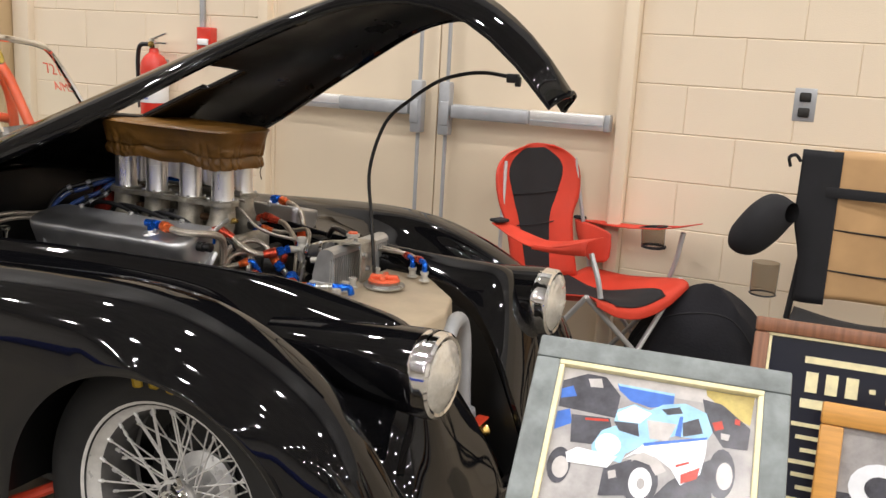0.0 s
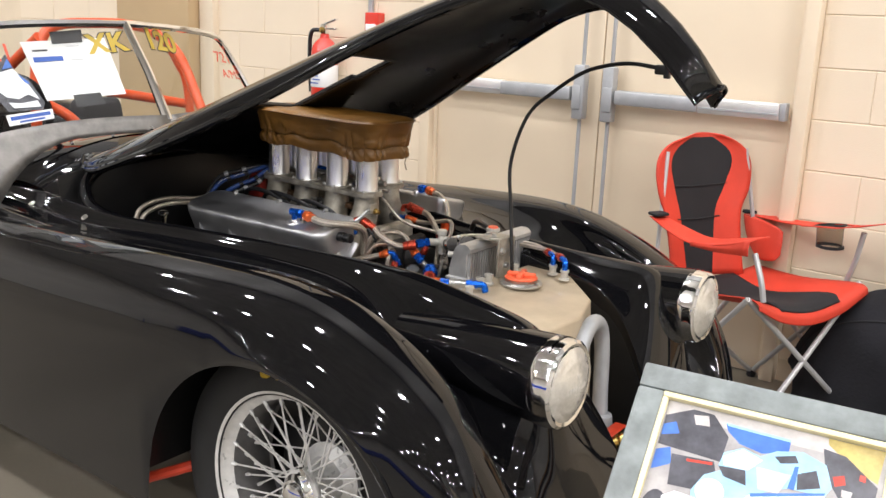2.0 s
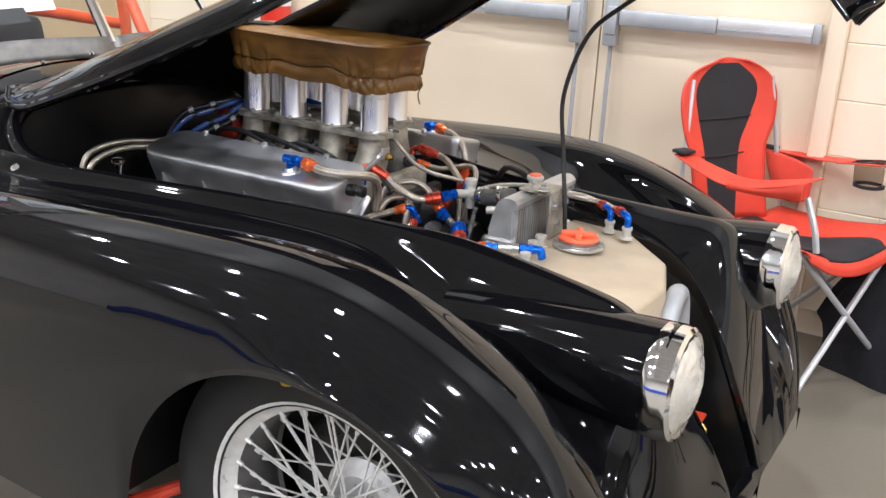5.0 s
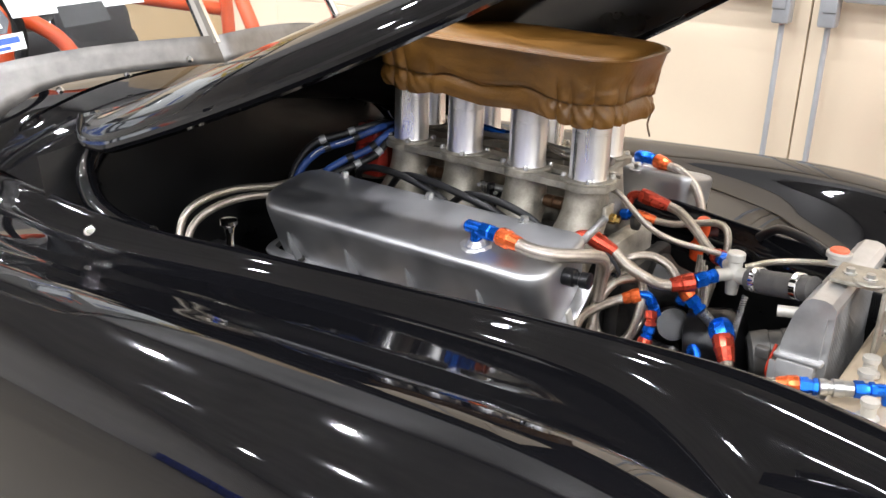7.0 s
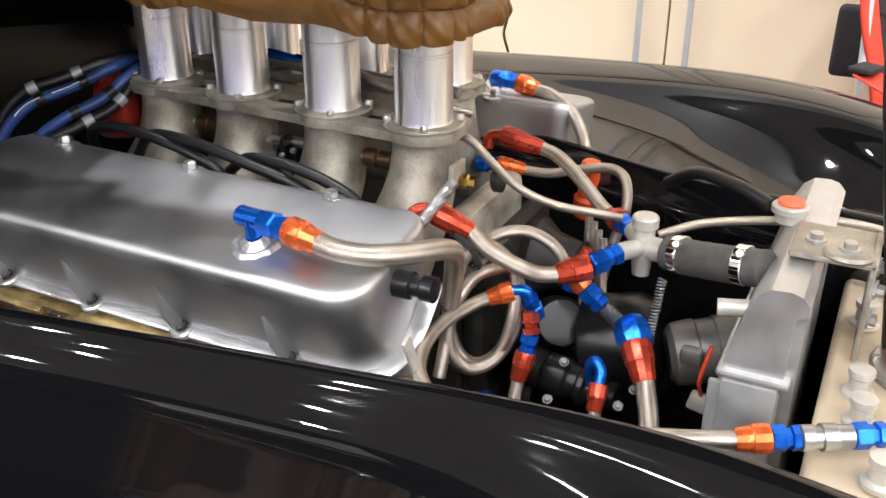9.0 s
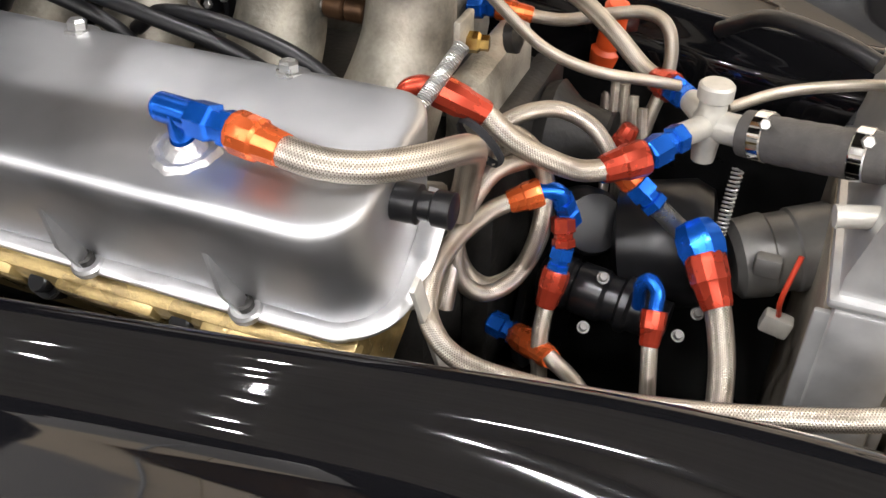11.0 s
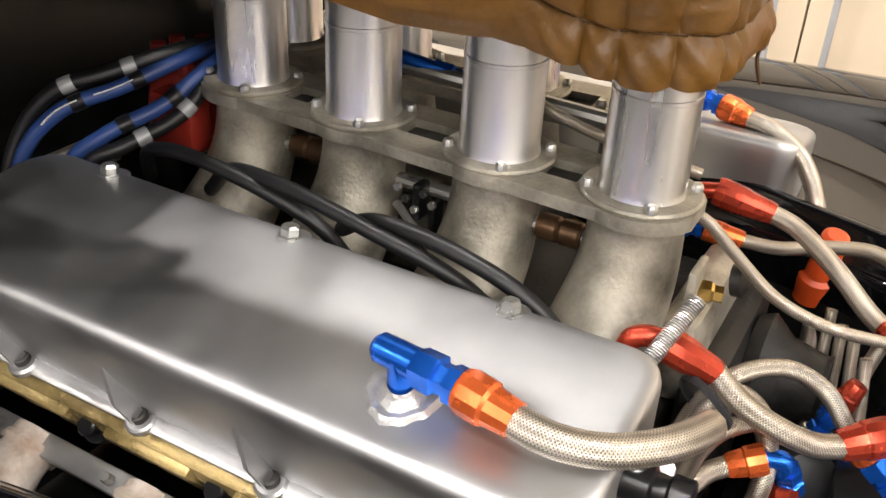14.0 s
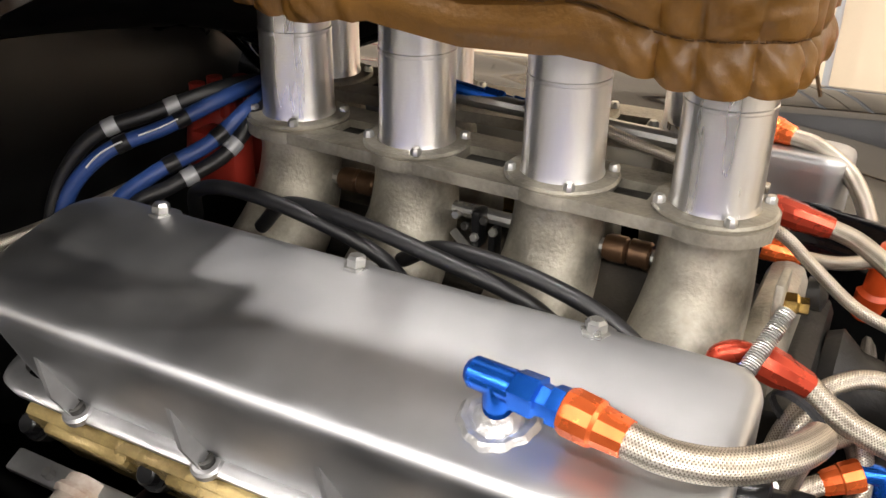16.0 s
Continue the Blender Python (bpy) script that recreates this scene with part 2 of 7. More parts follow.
def mat_glass(name, tint=(1, 1, 1), rough=0.0, blend=0.1):
    m = bpy.data.materials.new(name)
    m.use_nodes = True
    n, l = link_nodes(m)
    n.remove(n["Principled BSDF"])
    out = n["Material Output"]
    gl = n.new("ShaderNodeBsdfGlossy")
    gl.inputs["Roughness"].default_value = 0.02 + rough
    tr = n.new("ShaderNodeBsdfTransparent")
    tr.inputs[0].default_value = (*tint, 1)
    lw = n.new("ShaderNodeLayerWeight")
    pw = n.new("ShaderNodeMath")
    pw.operation = "POWER"
    pw.inputs[1].default_value = 5.0
    l.new(lw.outputs["Facing"], pw.inputs[0])
    fr = n.new("ShaderNodeMath")
    fr.operation = "MULTIPLY_ADD"
    fr.inputs[1].default_value, fr.inputs[2].default_value = 0.9, 0.06
    l.new(pw.outputs[0], fr.inputs[0])
    mx = n.new("ShaderNodeMixShader")
    l.new(fr.outputs[0], mx.inputs[0])
    l.new(tr.outputs[0], mx.inputs[1])
    l.new(gl.outputs[0], mx.inputs[2])
    l.new(mx.outputs[0], out.inputs[0])
    return m


GLASS = mat_glass("clear_pane", (0.93, 0.95, 0.94))
LENS = mat_basic("fluted_lens", (0.78, 0.76, 0.70), 0.16, metal=0.55, noise_scale=30, vary=0.25, bump=0.3, bump_scale=120)


def mat_braid():
    """Braided stainless hose: two crossing sets of wires, by the hose's own length and girth."""
    m = bpy.data.materials.new("braided_stainless")
    m.use_nodes = True
    n, l = link_nodes(m)
    b = n["Principled BSDF"]
    b.inputs["Metallic"].default_value = 0.85
    b.inputs["Roughness"].default_value = 0.28
    uv = n.new("ShaderNodeUVMap")
    waves = []
    for ang in (33, -33):
        mp = n.new("ShaderNodeMapping")
        mp.inputs["Rotation"].default_value = (0, 0, radians(ang))
        l.new(uv.outputs[0], mp.inputs[0])
        w = n.new("ShaderNodeTexWave")
        w.inputs["Scale"].default_value = 190.0
        w.inputs["Distortion"].default_value = 0.4
        l.new(mp.outputs[0], w.inputs["Vector"])
        waves.append(w)
    mx = n.new("ShaderNodeMath")
    mx.operation = "MAXIMUM"
    l.new(waves[0].outputs["Fac"], mx.inputs[0])
    l.new(waves[1].outputs["Fac"], mx.inputs[1])
    # reflected-light streaks along the hose, painted into its colour and added to the relief
    sheen = n.new("ShaderNodeTexWave")
    sheen.bands_direction = "Y"
    sheen.inputs["Scale"].default_value, sheen.inputs["Distortion"].default_value = 34.0, 0.9
    l.new(uv.outputs[0], sheen.inputs["Vector"])
    soot = n.new("ShaderNodeTexNoise")
    soot.inputs["Scale"].default_value = 38.0
    l.new(uv.outputs[0], soot.inputs["Vector"])
    lev = n.new("ShaderNodeMath")
    lev.operation = "MULTIPLY_ADD"
    lev.inputs[1].default_value = 0.95
    l.new(sheen.outputs["Fac"], lev.inputs[0])
    l.new(soot.outputs[0], lev.inputs[2])
    mul = n.new("ShaderNodeMath")
    mul.operation = "MULTIPLY"
    l.new(mx.outputs[0], mul.inputs[0])
    l.new(lev.outputs[0], mul.inputs[1])
    ramp = n.new("ShaderNodeMix")
    ramp.data_type = "RGBA"
    ramp.inputs[6].default_value = (0.13, 0.105, 0.078, 1)
    ramp.inputs[7].default_value = (0.68, 0.62, 0.53, 1)
    l.new(mul.outputs[0], ramp.inputs[0])
    l.new(ramp.outputs[2], b.inputs["Base Color"])
    both = n.new("ShaderNodeMath")
    both.operation = "ADD"
    l.new(mx.outputs[0], both.inputs[0])
    l.new(sheen.outputs["Fac"], both.inputs[1])
    bp = n.new("ShaderNodeBump")
    bp.inputs["Strength"].default_value = 0.5
    bp.inputs["Distance"].default_value = 0.001
    l.new(both.outputs[0], bp.inputs["Height"])
    l.new(bp.outputs[0], b.inputs["Normal"])
    return m


BRAID = mat_braid()
STITCH = mat_basic("dark_thread", (0.09, 0.045, 0.015), 0.7)
ANO_BLUE = mat_basic("blue_anodised", (0.01, 0.14, 0.70), 0.22, metal=0.75, noise_scale=60, vary=0.25, rough_vary=0.08)
ANO_RED = mat_basic("red_anodised", (0.50, 0.06, 0.03), 0.27, metal=0.7, noise_scale=60, vary=0.25, rough_vary=0.08)
ANO_ORANGE = mat_basic("orange_red_anodised", (0.85, 0.16, 0.04), 0.27, metal=0.65, noise_scale=60, vary=0.25, rough_vary=0.08)
BLACK_ANO = mat_basic("black_anodised", (0.012, 0.012, 0.013), 0.28, metal=0.3, noise_scale=40, vary=0.3)
HOSE_RUBBER = mat_basic("black_rubber", (0.009, 0.009, 0.01), 0.42, noise_scale=60, vary=0.3, bump=0.1, bump_scale=400)
RIB_RUBBER = mat_basic("grey_ribbed_hose", (0.075, 0.07, 0.065), 0.6, noise_scale=80, vary=0.3, bump=0.3, bump_scale=500)
BLUE_LEAD = mat_basic("blue_silicone", (0.02, 0.055, 0.20), 0.4, noise_scale=40, vary=0.2)
WHITE_INK = mat_basic("white_ink", (0.75, 0.75, 0.73), 0.6)
GOLD_CAST = mat_basic("oil_stained_casting", (0.44, 0.33, 0.14), 0.32, metal=0.5, noise_scale=24, vary=0.8, dark=(0.10, 0.065, 0.02), rough_vary=0.12, bump=0.25, bump_scale=250)
DARK_CAST = mat_basic("dark_casting", (0.035, 0.033, 0.03), 0.5, metal=0.4, noise_scale=20, vary=0.5, bump=0.3, bump_scale=200)
RUST_WHITE = mat_basic("rust_stained_white_coating", (0.70, 0.66, 0.60), 0.5, noise_scale=26, vary=0.5, dark=(0.30, 0.15, 0.07), rough_vary=0.1, bump=0.15, bump_scale=200)
BRASS = mat_basic("brass", (0.62, 0.42, 0.13), 0.25, metal=1.0, noise_scale=60, vary=0.2)
COPPER_DIRT = mat_basic("worn_bronze_link", (0.16, 0.09, 0.05), 0.42, metal=0.8, noise_scale=60, vary=0.5)
RED_CAP = mat_basic("red_moulded_cap", (0.30, 0.025, 0.015), 0.42, noise_scale=20, vary=0.25)
WHITE_CAST = mat_basic("pale_cast_alloy", (0.50, 0.48, 0.43), 0.42, metal=0.35, noise_scale=50, vary=0.2, bump=0.2, bump_scale=300)
WELD = mat_basic("weld_bead", (0.52, 0.52, 0.52), 0.36, metal=0.8, noise_scale=90, vary=0.2, bump=0.9, bump_scale=160)
ORANGE_CAP = mat_basic("orange_filler_cap", (0.78, 0.13, 0.05), 0.45, noise_scale=30, vary=0.15)
ORANGE_PAINT = mat_basic("orange_engine_paint", (0.72, 0.09, 0.02), 0.35, noise_scale=20, vary=0.2)
FIN = mat_basic("aluminium_fins", (0.36, 0.32, 0.26), 0.45, metal=0.6, noise_scale=30, vary=0.3, bump=0.5, bump_scale=420)
BLUE_DRAPE = mat_basic("blue_drape_cloth", (0.02, 0.06, 0.42), 0.8, noise_scale=3, vary=0.3)
MOTOR_GREY = mat_basic("dull_motor_casing", (0.17, 0.165, 0.155), 0.45, metal=0.5, noise_scale=30, vary=0.35, rough_vary=0.1, bump=0.08, bump_scale=200)
ALU_RAD = mat_basic("brushed_radiator_sheet", (0.55, 0.55, 0.545), 0.42, metal=0.75, noise_scale=26, vary=0.22, rough_vary=0.1, bump=0.06, bump_scale=160)
MORTAR = mat_basic("painted_joint", (0.72, 0.60, 0.44), 0.7, noise_scale=3, vary=0.1)
HALL_WALL = mat_basic("hall_wall", (0.62, 0.59, 0.54), 0.6, noise_scale=0.6, vary=0.2)
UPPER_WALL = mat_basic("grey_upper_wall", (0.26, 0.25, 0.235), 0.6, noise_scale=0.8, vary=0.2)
CEILING = mat_basic("painted_ceiling_deck", (0.50, 0.50, 0.49), 0.7, noise_scale=1.0, vary=0.3)
PILASTER = mat_basic("tan_pilaster_paint", (0.50, 0.36, 0.20), 0.55, noise_scale=2.5, vary=0.1, bump=0.3, bump_scale=190)
STEEL_GREY = mat_basic("grey_painted_metal", (0.40, 0.41, 0.42), 0.42, metal=0.3, noise_scale=20, vary=0.15)
STEEL_BRIGHT = mat_basic("bright_rail", (0.80, 0.79, 0.76), 0.28, metal=0.6, noise_scale=20, vary=0.1)
REFLECTOR = mat_basic("silvered_reflector", (0.92, 0.91, 0.86), 0.38, metal=0.7, noise_scale=40, vary=0.1)
PAPER = mat_basic("white_paper", (0.86, 0.86, 0.85), 0.6, noise_scale=8, vary=0.05)
TAPE = mat_basic("black_tape", (0.015, 0.015, 0.016), 0.45, noise_scale=20, vary=0.2)
RED_INK = mat_basic("red_paint_number", (0.75, 0.10, 0.05), 0.5)
GOLD_INK = mat_basic("gold_paint", (0.55, 0.38, 0.04), 0.45)
BLUE_INK = mat_basic("blue_print", (0.03, 0.10, 0.42), 0.5)
SLATE_FRAME = mat_basic("blue_grey_frame", (0.20, 0.225, 0.22), 0.4, noise_scale=24, vary=0.45, bump=0.3, bump_scale=90)
CREAM = mat_basic("cream_gilt_slip", (0.82, 0.74, 0.45), 0.45, noise_scale=60, vary=0.2)
WOOD_ORANGE = mat_basic("orange_oak", (0.62, 0.30, 0.07), 0.4, noise_scale=10, vary=0.25, bump=0.1, bump_scale=90, stretch=(1, 1, 12))
WOOD_RED = mat_basic("reddish_walnut", (0.24, 0.10, 0.05), 0.4, noise_scale=10, vary=0.4, bump=0.1, bump_scale=90, stretch=(12, 1, 1))
PLAQUE = mat_basic("black_plaque", (0.012, 0.014, 0.025), 0.25, noise_scale=10, vary=0.2)
PH_ASPHALT = mat_basic("photo_grey", (0.42, 0.40, 0.39), 0.25, noise_scale=20, vary=0.4)
PH_PALE = mat_basic("photo_pale_grey", (0.55, 0.52, 0.50), 0.25, noise_scale=30, vary=0.3)
PH_BLUE = mat_basic("photo_sky_blue", (0.35, 0.62, 0.85), 0.25, noise_scale=30, vary=0.3)
PH_DEEP = mat_basic("photo_deep_blue", (0.07, 0.18, 0.58), 0.25, noise_scale=30, vary=0.3)
PH_WHITE = mat_basic("photo_white", (0.85, 0.87, 0.90), 0.25, noise_scale=30, vary=0.1)
PH_DARK = mat_basic("photo_dark", (0.09, 0.09, 0.105), 0.25, noise_scale=30, vary=0.6)
PH_OCHRE = mat_basic("photo_ochre", (0.55, 0.44, 0.14), 0.25, noise_scale=25, vary=0.4)
PH_RED = mat_basic("photo_red", (0.55, 0.06, 0.04), 0.25, noise_scale=25, vary=0.3)
TAN_CLOTH = mat_basic("tan_canvas", (0.55, 0.33, 0.15), 0.7, noise_scale=8, vary=0.15, bump=0.4, bump_scale=600)
EXT_RED = mat_basic("extinguisher_red", (0.60, 0.035, 0.02), 0.22, noise_scale=8, vary=0.1, coat=0.5)
MESH_DARK = mat_basic("dark_net", (0.10, 0.08, 0.06), 0.7, noise_scale=60, vary=0.4)
CHAIR_TUBE = mat_basic("silver_grey_tube", (0.50, 0.50, 0.50), 0.35, metal=0.4, noise_scale=20, vary=0.1)
NET = mat_glass("dark_netting", (0.62, 0.58, 0.52), 0.5)


LAMP = mat_basic("lamp_diffuser", (0.985, 0.975, 1.0), 0.5, emit=LAMP_POWER)


def ceiling_lamp():
    t = thing("ceiling_light", (0, 0, 7.6), "square white high-bay lamp hanging under the ceiling", "ceiling light", "hall lamps")
    bm = box((0, 0, 0.08), (0.36, 0.36, 0.12), 0.02)
    part("housing", bm, STEEL, t)
    part("diffuser", grid([[(x, y, 0.015) for x in (-0.14, 0.14)] for y in (0.14, -0.14)]), LAMP, t, "glowing white diffuser", smooth=False)
    part("hanger", tube([(0, 0, 0.14), (0, 0, 0.42)], 0.012, 6), STEEL, t)
    return t


first = ceiling_lamp()
first.matrix_world = pose(-9.0, 0.2, 7.6)
for i in range(8):
    for j in range(5):
        if i or j:
            copy_thing(first, pose(-9.0 + 4.0 * i, 0.2 - 4.0 * j, 7.6))

# ---- the hall ----
WALL_Y = 1.70
COURSE, FIRST = 0.1877, 0.0872
part("floor", grid([[(x, y, 0) for x in (-14, 22)] for y in (-22, 6)]), CONCRETE, kind="structure")
DOOR_L, DOOR_R, DOOR_TOP, SEAM_X = -1.03, 0.65, 2.12, -0.170
wall_n = part("wall_north", box((-7.53 - 0.04, WALL_Y + 0.1455, 1.5), (12.86, 0.3, 3.0)), MORTAR, kind="structure")
part("wall_north_east", box((11.3425, WALL_Y + 0.1455, 1.5), (21.315, 0.3, 3.0)), MORTAR, kind="structure")
part("wall_north_lintel", box(((DOOR_L + DOOR_R) / 2 - 0.03, WALL_Y + 0.16, 2.6), (1.90, 0.3, 0.8)), WALL, kind="structure")
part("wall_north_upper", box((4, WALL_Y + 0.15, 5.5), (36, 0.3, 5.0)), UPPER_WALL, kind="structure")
for nm, c, s in (("wall_south", (4, -22, 4), (36, 0.3, 8)), ("wall_west", (-14, -10, 4), (0.3, 24, 8)), ("wall_east", (22, -10, 4), (0.3, 24, 8))):
    part(nm, box(c, s), HALL_WALL, kind="structure")
# blue exhibition drape on poles across the hall
drape = thing("exhibition_drape", (0, 0, 0), "long blue fabric drape hung on poles across the hall", "drape")
part("curtain", grid([[(-13.5 + 0.1 * i, -13.0 + 0.05 * math.sin(i * 1.9) + 0.02 * math.sin(i * 0.7), z) for z in (0.02, 0.4, 0.8, 1.2)] for i in range(352)]), BLUE_DRAPE, drape, "pleated blue cloth").modifiers.new("t", "SOLIDIFY").thickness = 0.006
for i in range(13):
    part("pole", tube([(-13.4 + 2.9 * i, -13.09, 0.0), (-13.4 + 2.9 * i, -13.09, 1.25)], 0.02, 8), STEEL_GREY, drape)
part("ceiling", box((4, -10, 8.1), (36, 24.5, 0.2)), CEILING, kind="structure")
# pilaster beyond the extinguisher
part("trim_pilaster", box((-3.02, WALL_Y - 0.05, 1.6), (0.66, 0.14, 3.2), 0.006), PILASTER, kind="structure")
part("trim_pilaster_edge", box((-2.625, WALL_Y - 0.02, 1.6), (0.115, 0.06, 3.2), 0.005), WALL, kind="structure")

# door frame and two steel leaves with exit bars
fr = tagged(new("door_frame"), "beige painted steel double door frame", "door frame", kind="structure")
for x in (DOOR_L - 0.03, DOOR_R + 0.015):
    part("jamb", box((x, WALL_Y - 0.012, DOOR_TOP / 2), (0.055, 0.09, DOOR_TOP), 0.006), DOOR, fr)
    part("jamb_stop", box((x + (0.035 if x < 0 else -0.035), WALL_Y + 0.01, DOOR_TOP / 2), (0.02, 0.05, DOOR_TOP), 0.003), DOOR, fr)
part("head", box(((DOOR_L + DOOR_R) / 2, WALL_Y - 0.012, DOOR_TOP + 0.03), (1.785, 0.09, 0.06), 0.006), DOOR, fr)


def door_leaf(name, xa, xb, flip):
    d = tagged(new(name), "beige painted steel exit door, closed, with a push bar", "door", kind="structure")
    part("leaf", box(((xa + xb) / 2, WALL_Y + 0.022, DOOR_TOP / 2), (xb - xa - 0.005, 0.045, DOOR_TOP - 0.01), 0.003), DOOR, d)
    s = -1 if flip else 1
    lx = SEAM_X + s * 0.066
    y = WALL_Y - 0.055
    part("latch_case", box((lx, y - 0.005, 1.055), (0.052, 0.05, 0.225), 0.008), STEEL_GREY, d, "grey latch case")
    part("latch_cover", box((lx + s * 0.006, y - 0.03, 1.035), (0.04, 0.012, 0.10), 0.004), STEEL_GREY, d)
    part("rod", tube([(lx, y + 0.005, 0.02), (lx, y + 0.005, 0.945)], 0.0085, 10), STEEL_GREY, d)
    part("rod", tube([(lx, y + 0.005, 1.165), (lx, y + 0.005, 2.08)], 0.0085, 10), STEEL_GREY, d)
    part("rod_guide", box((lx, y + 0.012, 0.12), (0.03, 0.03, 0.03), 0.004), STEEL_GREY, d)
    a, b, c = lx + s * 0.035, lx + s * 0.385, lx + s * (0.72 if flip else 0.70)
    part("push_pad", box(((a + b) / 2, y - 0.012, 1.047), (abs(b - a), 0.05, 0.058), 0.010), STEEL_GREY, d, "dull grey push pad")
    bar = part("rail", box(((b + c) / 2, y, 1.047), (abs(c - b), 0.045, 0.062), 0.006), STEEL_BRIGHT, d, "bright steel rail")
    part("rail_groove", box(((b + c) / 2, y - 0.0235, 1.037), (abs(c - b) - 0.01, 0.003, 0.006)), STEEL_GREY, bar)
    part("end_cap", box((c + s * 0.012, y, 1.047), (0.024, 0.048, 0.066), 0.005), STEEL_GREY, d)
    return d


door_leaf("door_1", DOOR_L, SEAM_X, True)
door_leaf("door_2", SEAM_X, DOOR_R, False)


# painted concrete blocks, laid in half bond
def block_mesh(w):
    return mesh_from(box((0, 0, 0), (w, 0.03, COURSE - 0.003), 0.0022, seg=1), "block", False)


BLOCKS = {}
rnd = random.Random(5)
for side, xa, xb, rows_n, par in ((0, -4.6, DOOR_L - 0.06, 11, wall_n), (1, DOOR_R + 0.045, 3.0, 11, bpy.data.objects["wall_north_east"])):
    for r in range(-1, rows_n):
        z = FIRST + COURSE * (r + 0.5)
        if z - COURSE / 2 < -0.001:
            continue
        x = xa - (0.2 if r % 2 else 0.0)
        while x < xb - 0.02:
            a, b = max(x, xa), min(x + 0.4, xb)
            w = round(b - a - 0.002, 4)
            if w > 0.03:
                if w not in BLOCKS:
                    BLOCKS[w] = block_mesh(w)
                    BLOCKS[w].materials.append(WALL)
                o = new("block", BLOCKS[w])
                o.parent = par
                o.location = ((a + b) / 2, WALL_Y + 0.007 + rnd.uniform(-0.0007, 0.0007), z)
            x += 0.4

# ---- the car: black open two-seater, bonnet up ----
car = thing("sports_car", (0, 0, 0), "glossy black vintage open sports car with raised bonnet", "car")
# x, edge half-width, edge z, rail or lamp ridge half-width and z, trough half-width and z, crest half-width and z, widest, lower z
BODY = [
    (-1.10, 0.440, 0.820, 0.460, 0.825, 0.498, 0.793, 0.580, 0.745, 0.720, 0.25),
    (-0.80, 0.410, 0.790, 0.435, 0.805, 0.474, 0.768, 0.582, 0.758, 0.730, 0.25),
    (-0.62, 0.370, 0.752, 0.405, 0.778, 0.446, 0.747, 0.580, 0.768, 0.735, 0.25),
    (-0.30, 0.318, 0.750, 0.353, 0.777, 0.396, 0.750, 0.572, 0.783, 0.740, 0.25),
    (0.00, 0.268, 0.750, 0.300, 0.774, 0.341, 0.742, 0.562, 0.799, 0.745, 0.25),
    (0.22, 0.218, 0.742, 0.253, 0.765, 0.306, 0.716, 0.548, 0.804, 0.745, 0.25),
    (0.35, 0.203, 0.738, 0.246, 0.764, 0.338, 0.668, 0.538, 0.793, 0.744, 0.25),
    (0.45, 0.195, 0.724, 0.254, 0.756, 0.372, 0.608, 0.530, 0.770, 0.742, 0.25),
    (0.60, 0.192, 0.702, 0.284, 0.744, 0.410, 0.550, 0.530, 0.708, 0.730, 0.25),
    (0.70, 0.165, 0.650, 0.310, 0.736, 0.428, 0.492, 0.540, 0.645, 0.712, 0.24),
    (0.77, 0.135, 0.560, 0.330, 0.722, 0.440, 0.445, 0.553, 0.580, 0.690, 0.24),
    (0.81, 0.115, 0.490, 0.320, 0.560, 0.445, 0.410, 0.560, 0.525, 0.670, 0.23),
    (0.85, 0.100, 0.410, 0.290, 0.410, 0.435, 0.365, 0.550, 0.440, 0.640, 0.22),
    (0.88, 0.095, 0.340, 0.240, 0.330, 0.390, 0.310, 0.500, 0.350, 0.590, 0.22),
    (0.90, 0.090, 0.285, 0.200, 0.280, 0.320, 0.270, 0.430, 0.280, 0.520, 0.24),
]
ARCH = (0.372, 0.315, 0.35)


def arch_z(x, low):
    d = ARCH[2] ** 2 - (x - ARCH[0]) ** 2
    return max(low, ARCH[1] + math.sqrt(d)) if d > 0 else low


def body_row(x, side):
    """One section: rolled edge, rail, trough, flat-topped wing with a tight shoulder, upright side."""
    e, ze, r, zr, v, zv, c, zc, w, low = lerp_table(BODY, x)
    k = arch_z(x, low)
    rise, top = zc - zv, w - c
    bowl = max(0.0, min(1.0, (x - 0.15) / 0.25))
    key = [(e, ze - 0.05), (e, ze - 0.012), (e + 0.010, ze + 0.002), ((e + r) / 2 + 0.006, max(ze, (ze + 2.2 * zr) / 3.2)), (r, zr),
           (r + 0.30 * (v - r), zr - 0.17 * (zr - zv)), (r + 0.62 * (v - r), zr - 0.66 * (zr - zv)), (v, zv),
           (v + 0.13 * (c - v), zv + (0.04 + 0.03 * bowl) * rise), (v + 0.28 * (c - v), zv + (0.11 + 0.05 * bowl) * rise), (v + 0.43 * (c - v), zv + (0.20 + 0.06 * bowl) * rise), (v + 0.56 * (c - v), zv + (0.31 + 0.10 * bowl) * rise), (v + 0.76 * (c - v), zv + (0.56 + 0.10 * bowl) * rise), (c - 0.016, zc - 0.009),
           (c + 0.22 * top, zc + 0.001), (c + 0.52 * top, zc - 0.013), (c + 0.76 * top, zc - 0.040), (c + 0.92 * top, zc - 0.085)]
    zs = zc - 0.155
    if k < zs - 0.02:
        key += [(w, zs), (w, (zs + k) / 2), (w - 0.008, k)]
    else:
        key += [(w - 0.003, max(k + 0.012, min(zc - 0.105, k + 0.02))), (w - 0.006, k + 0.006), (w - 0.008, k)]
    return [(x, side * p.y, p.z) for p in cr([(0, a, b) for a, b in key], 5)]


xs = [-1.10 + 0.0125 * i for i in range(161)]


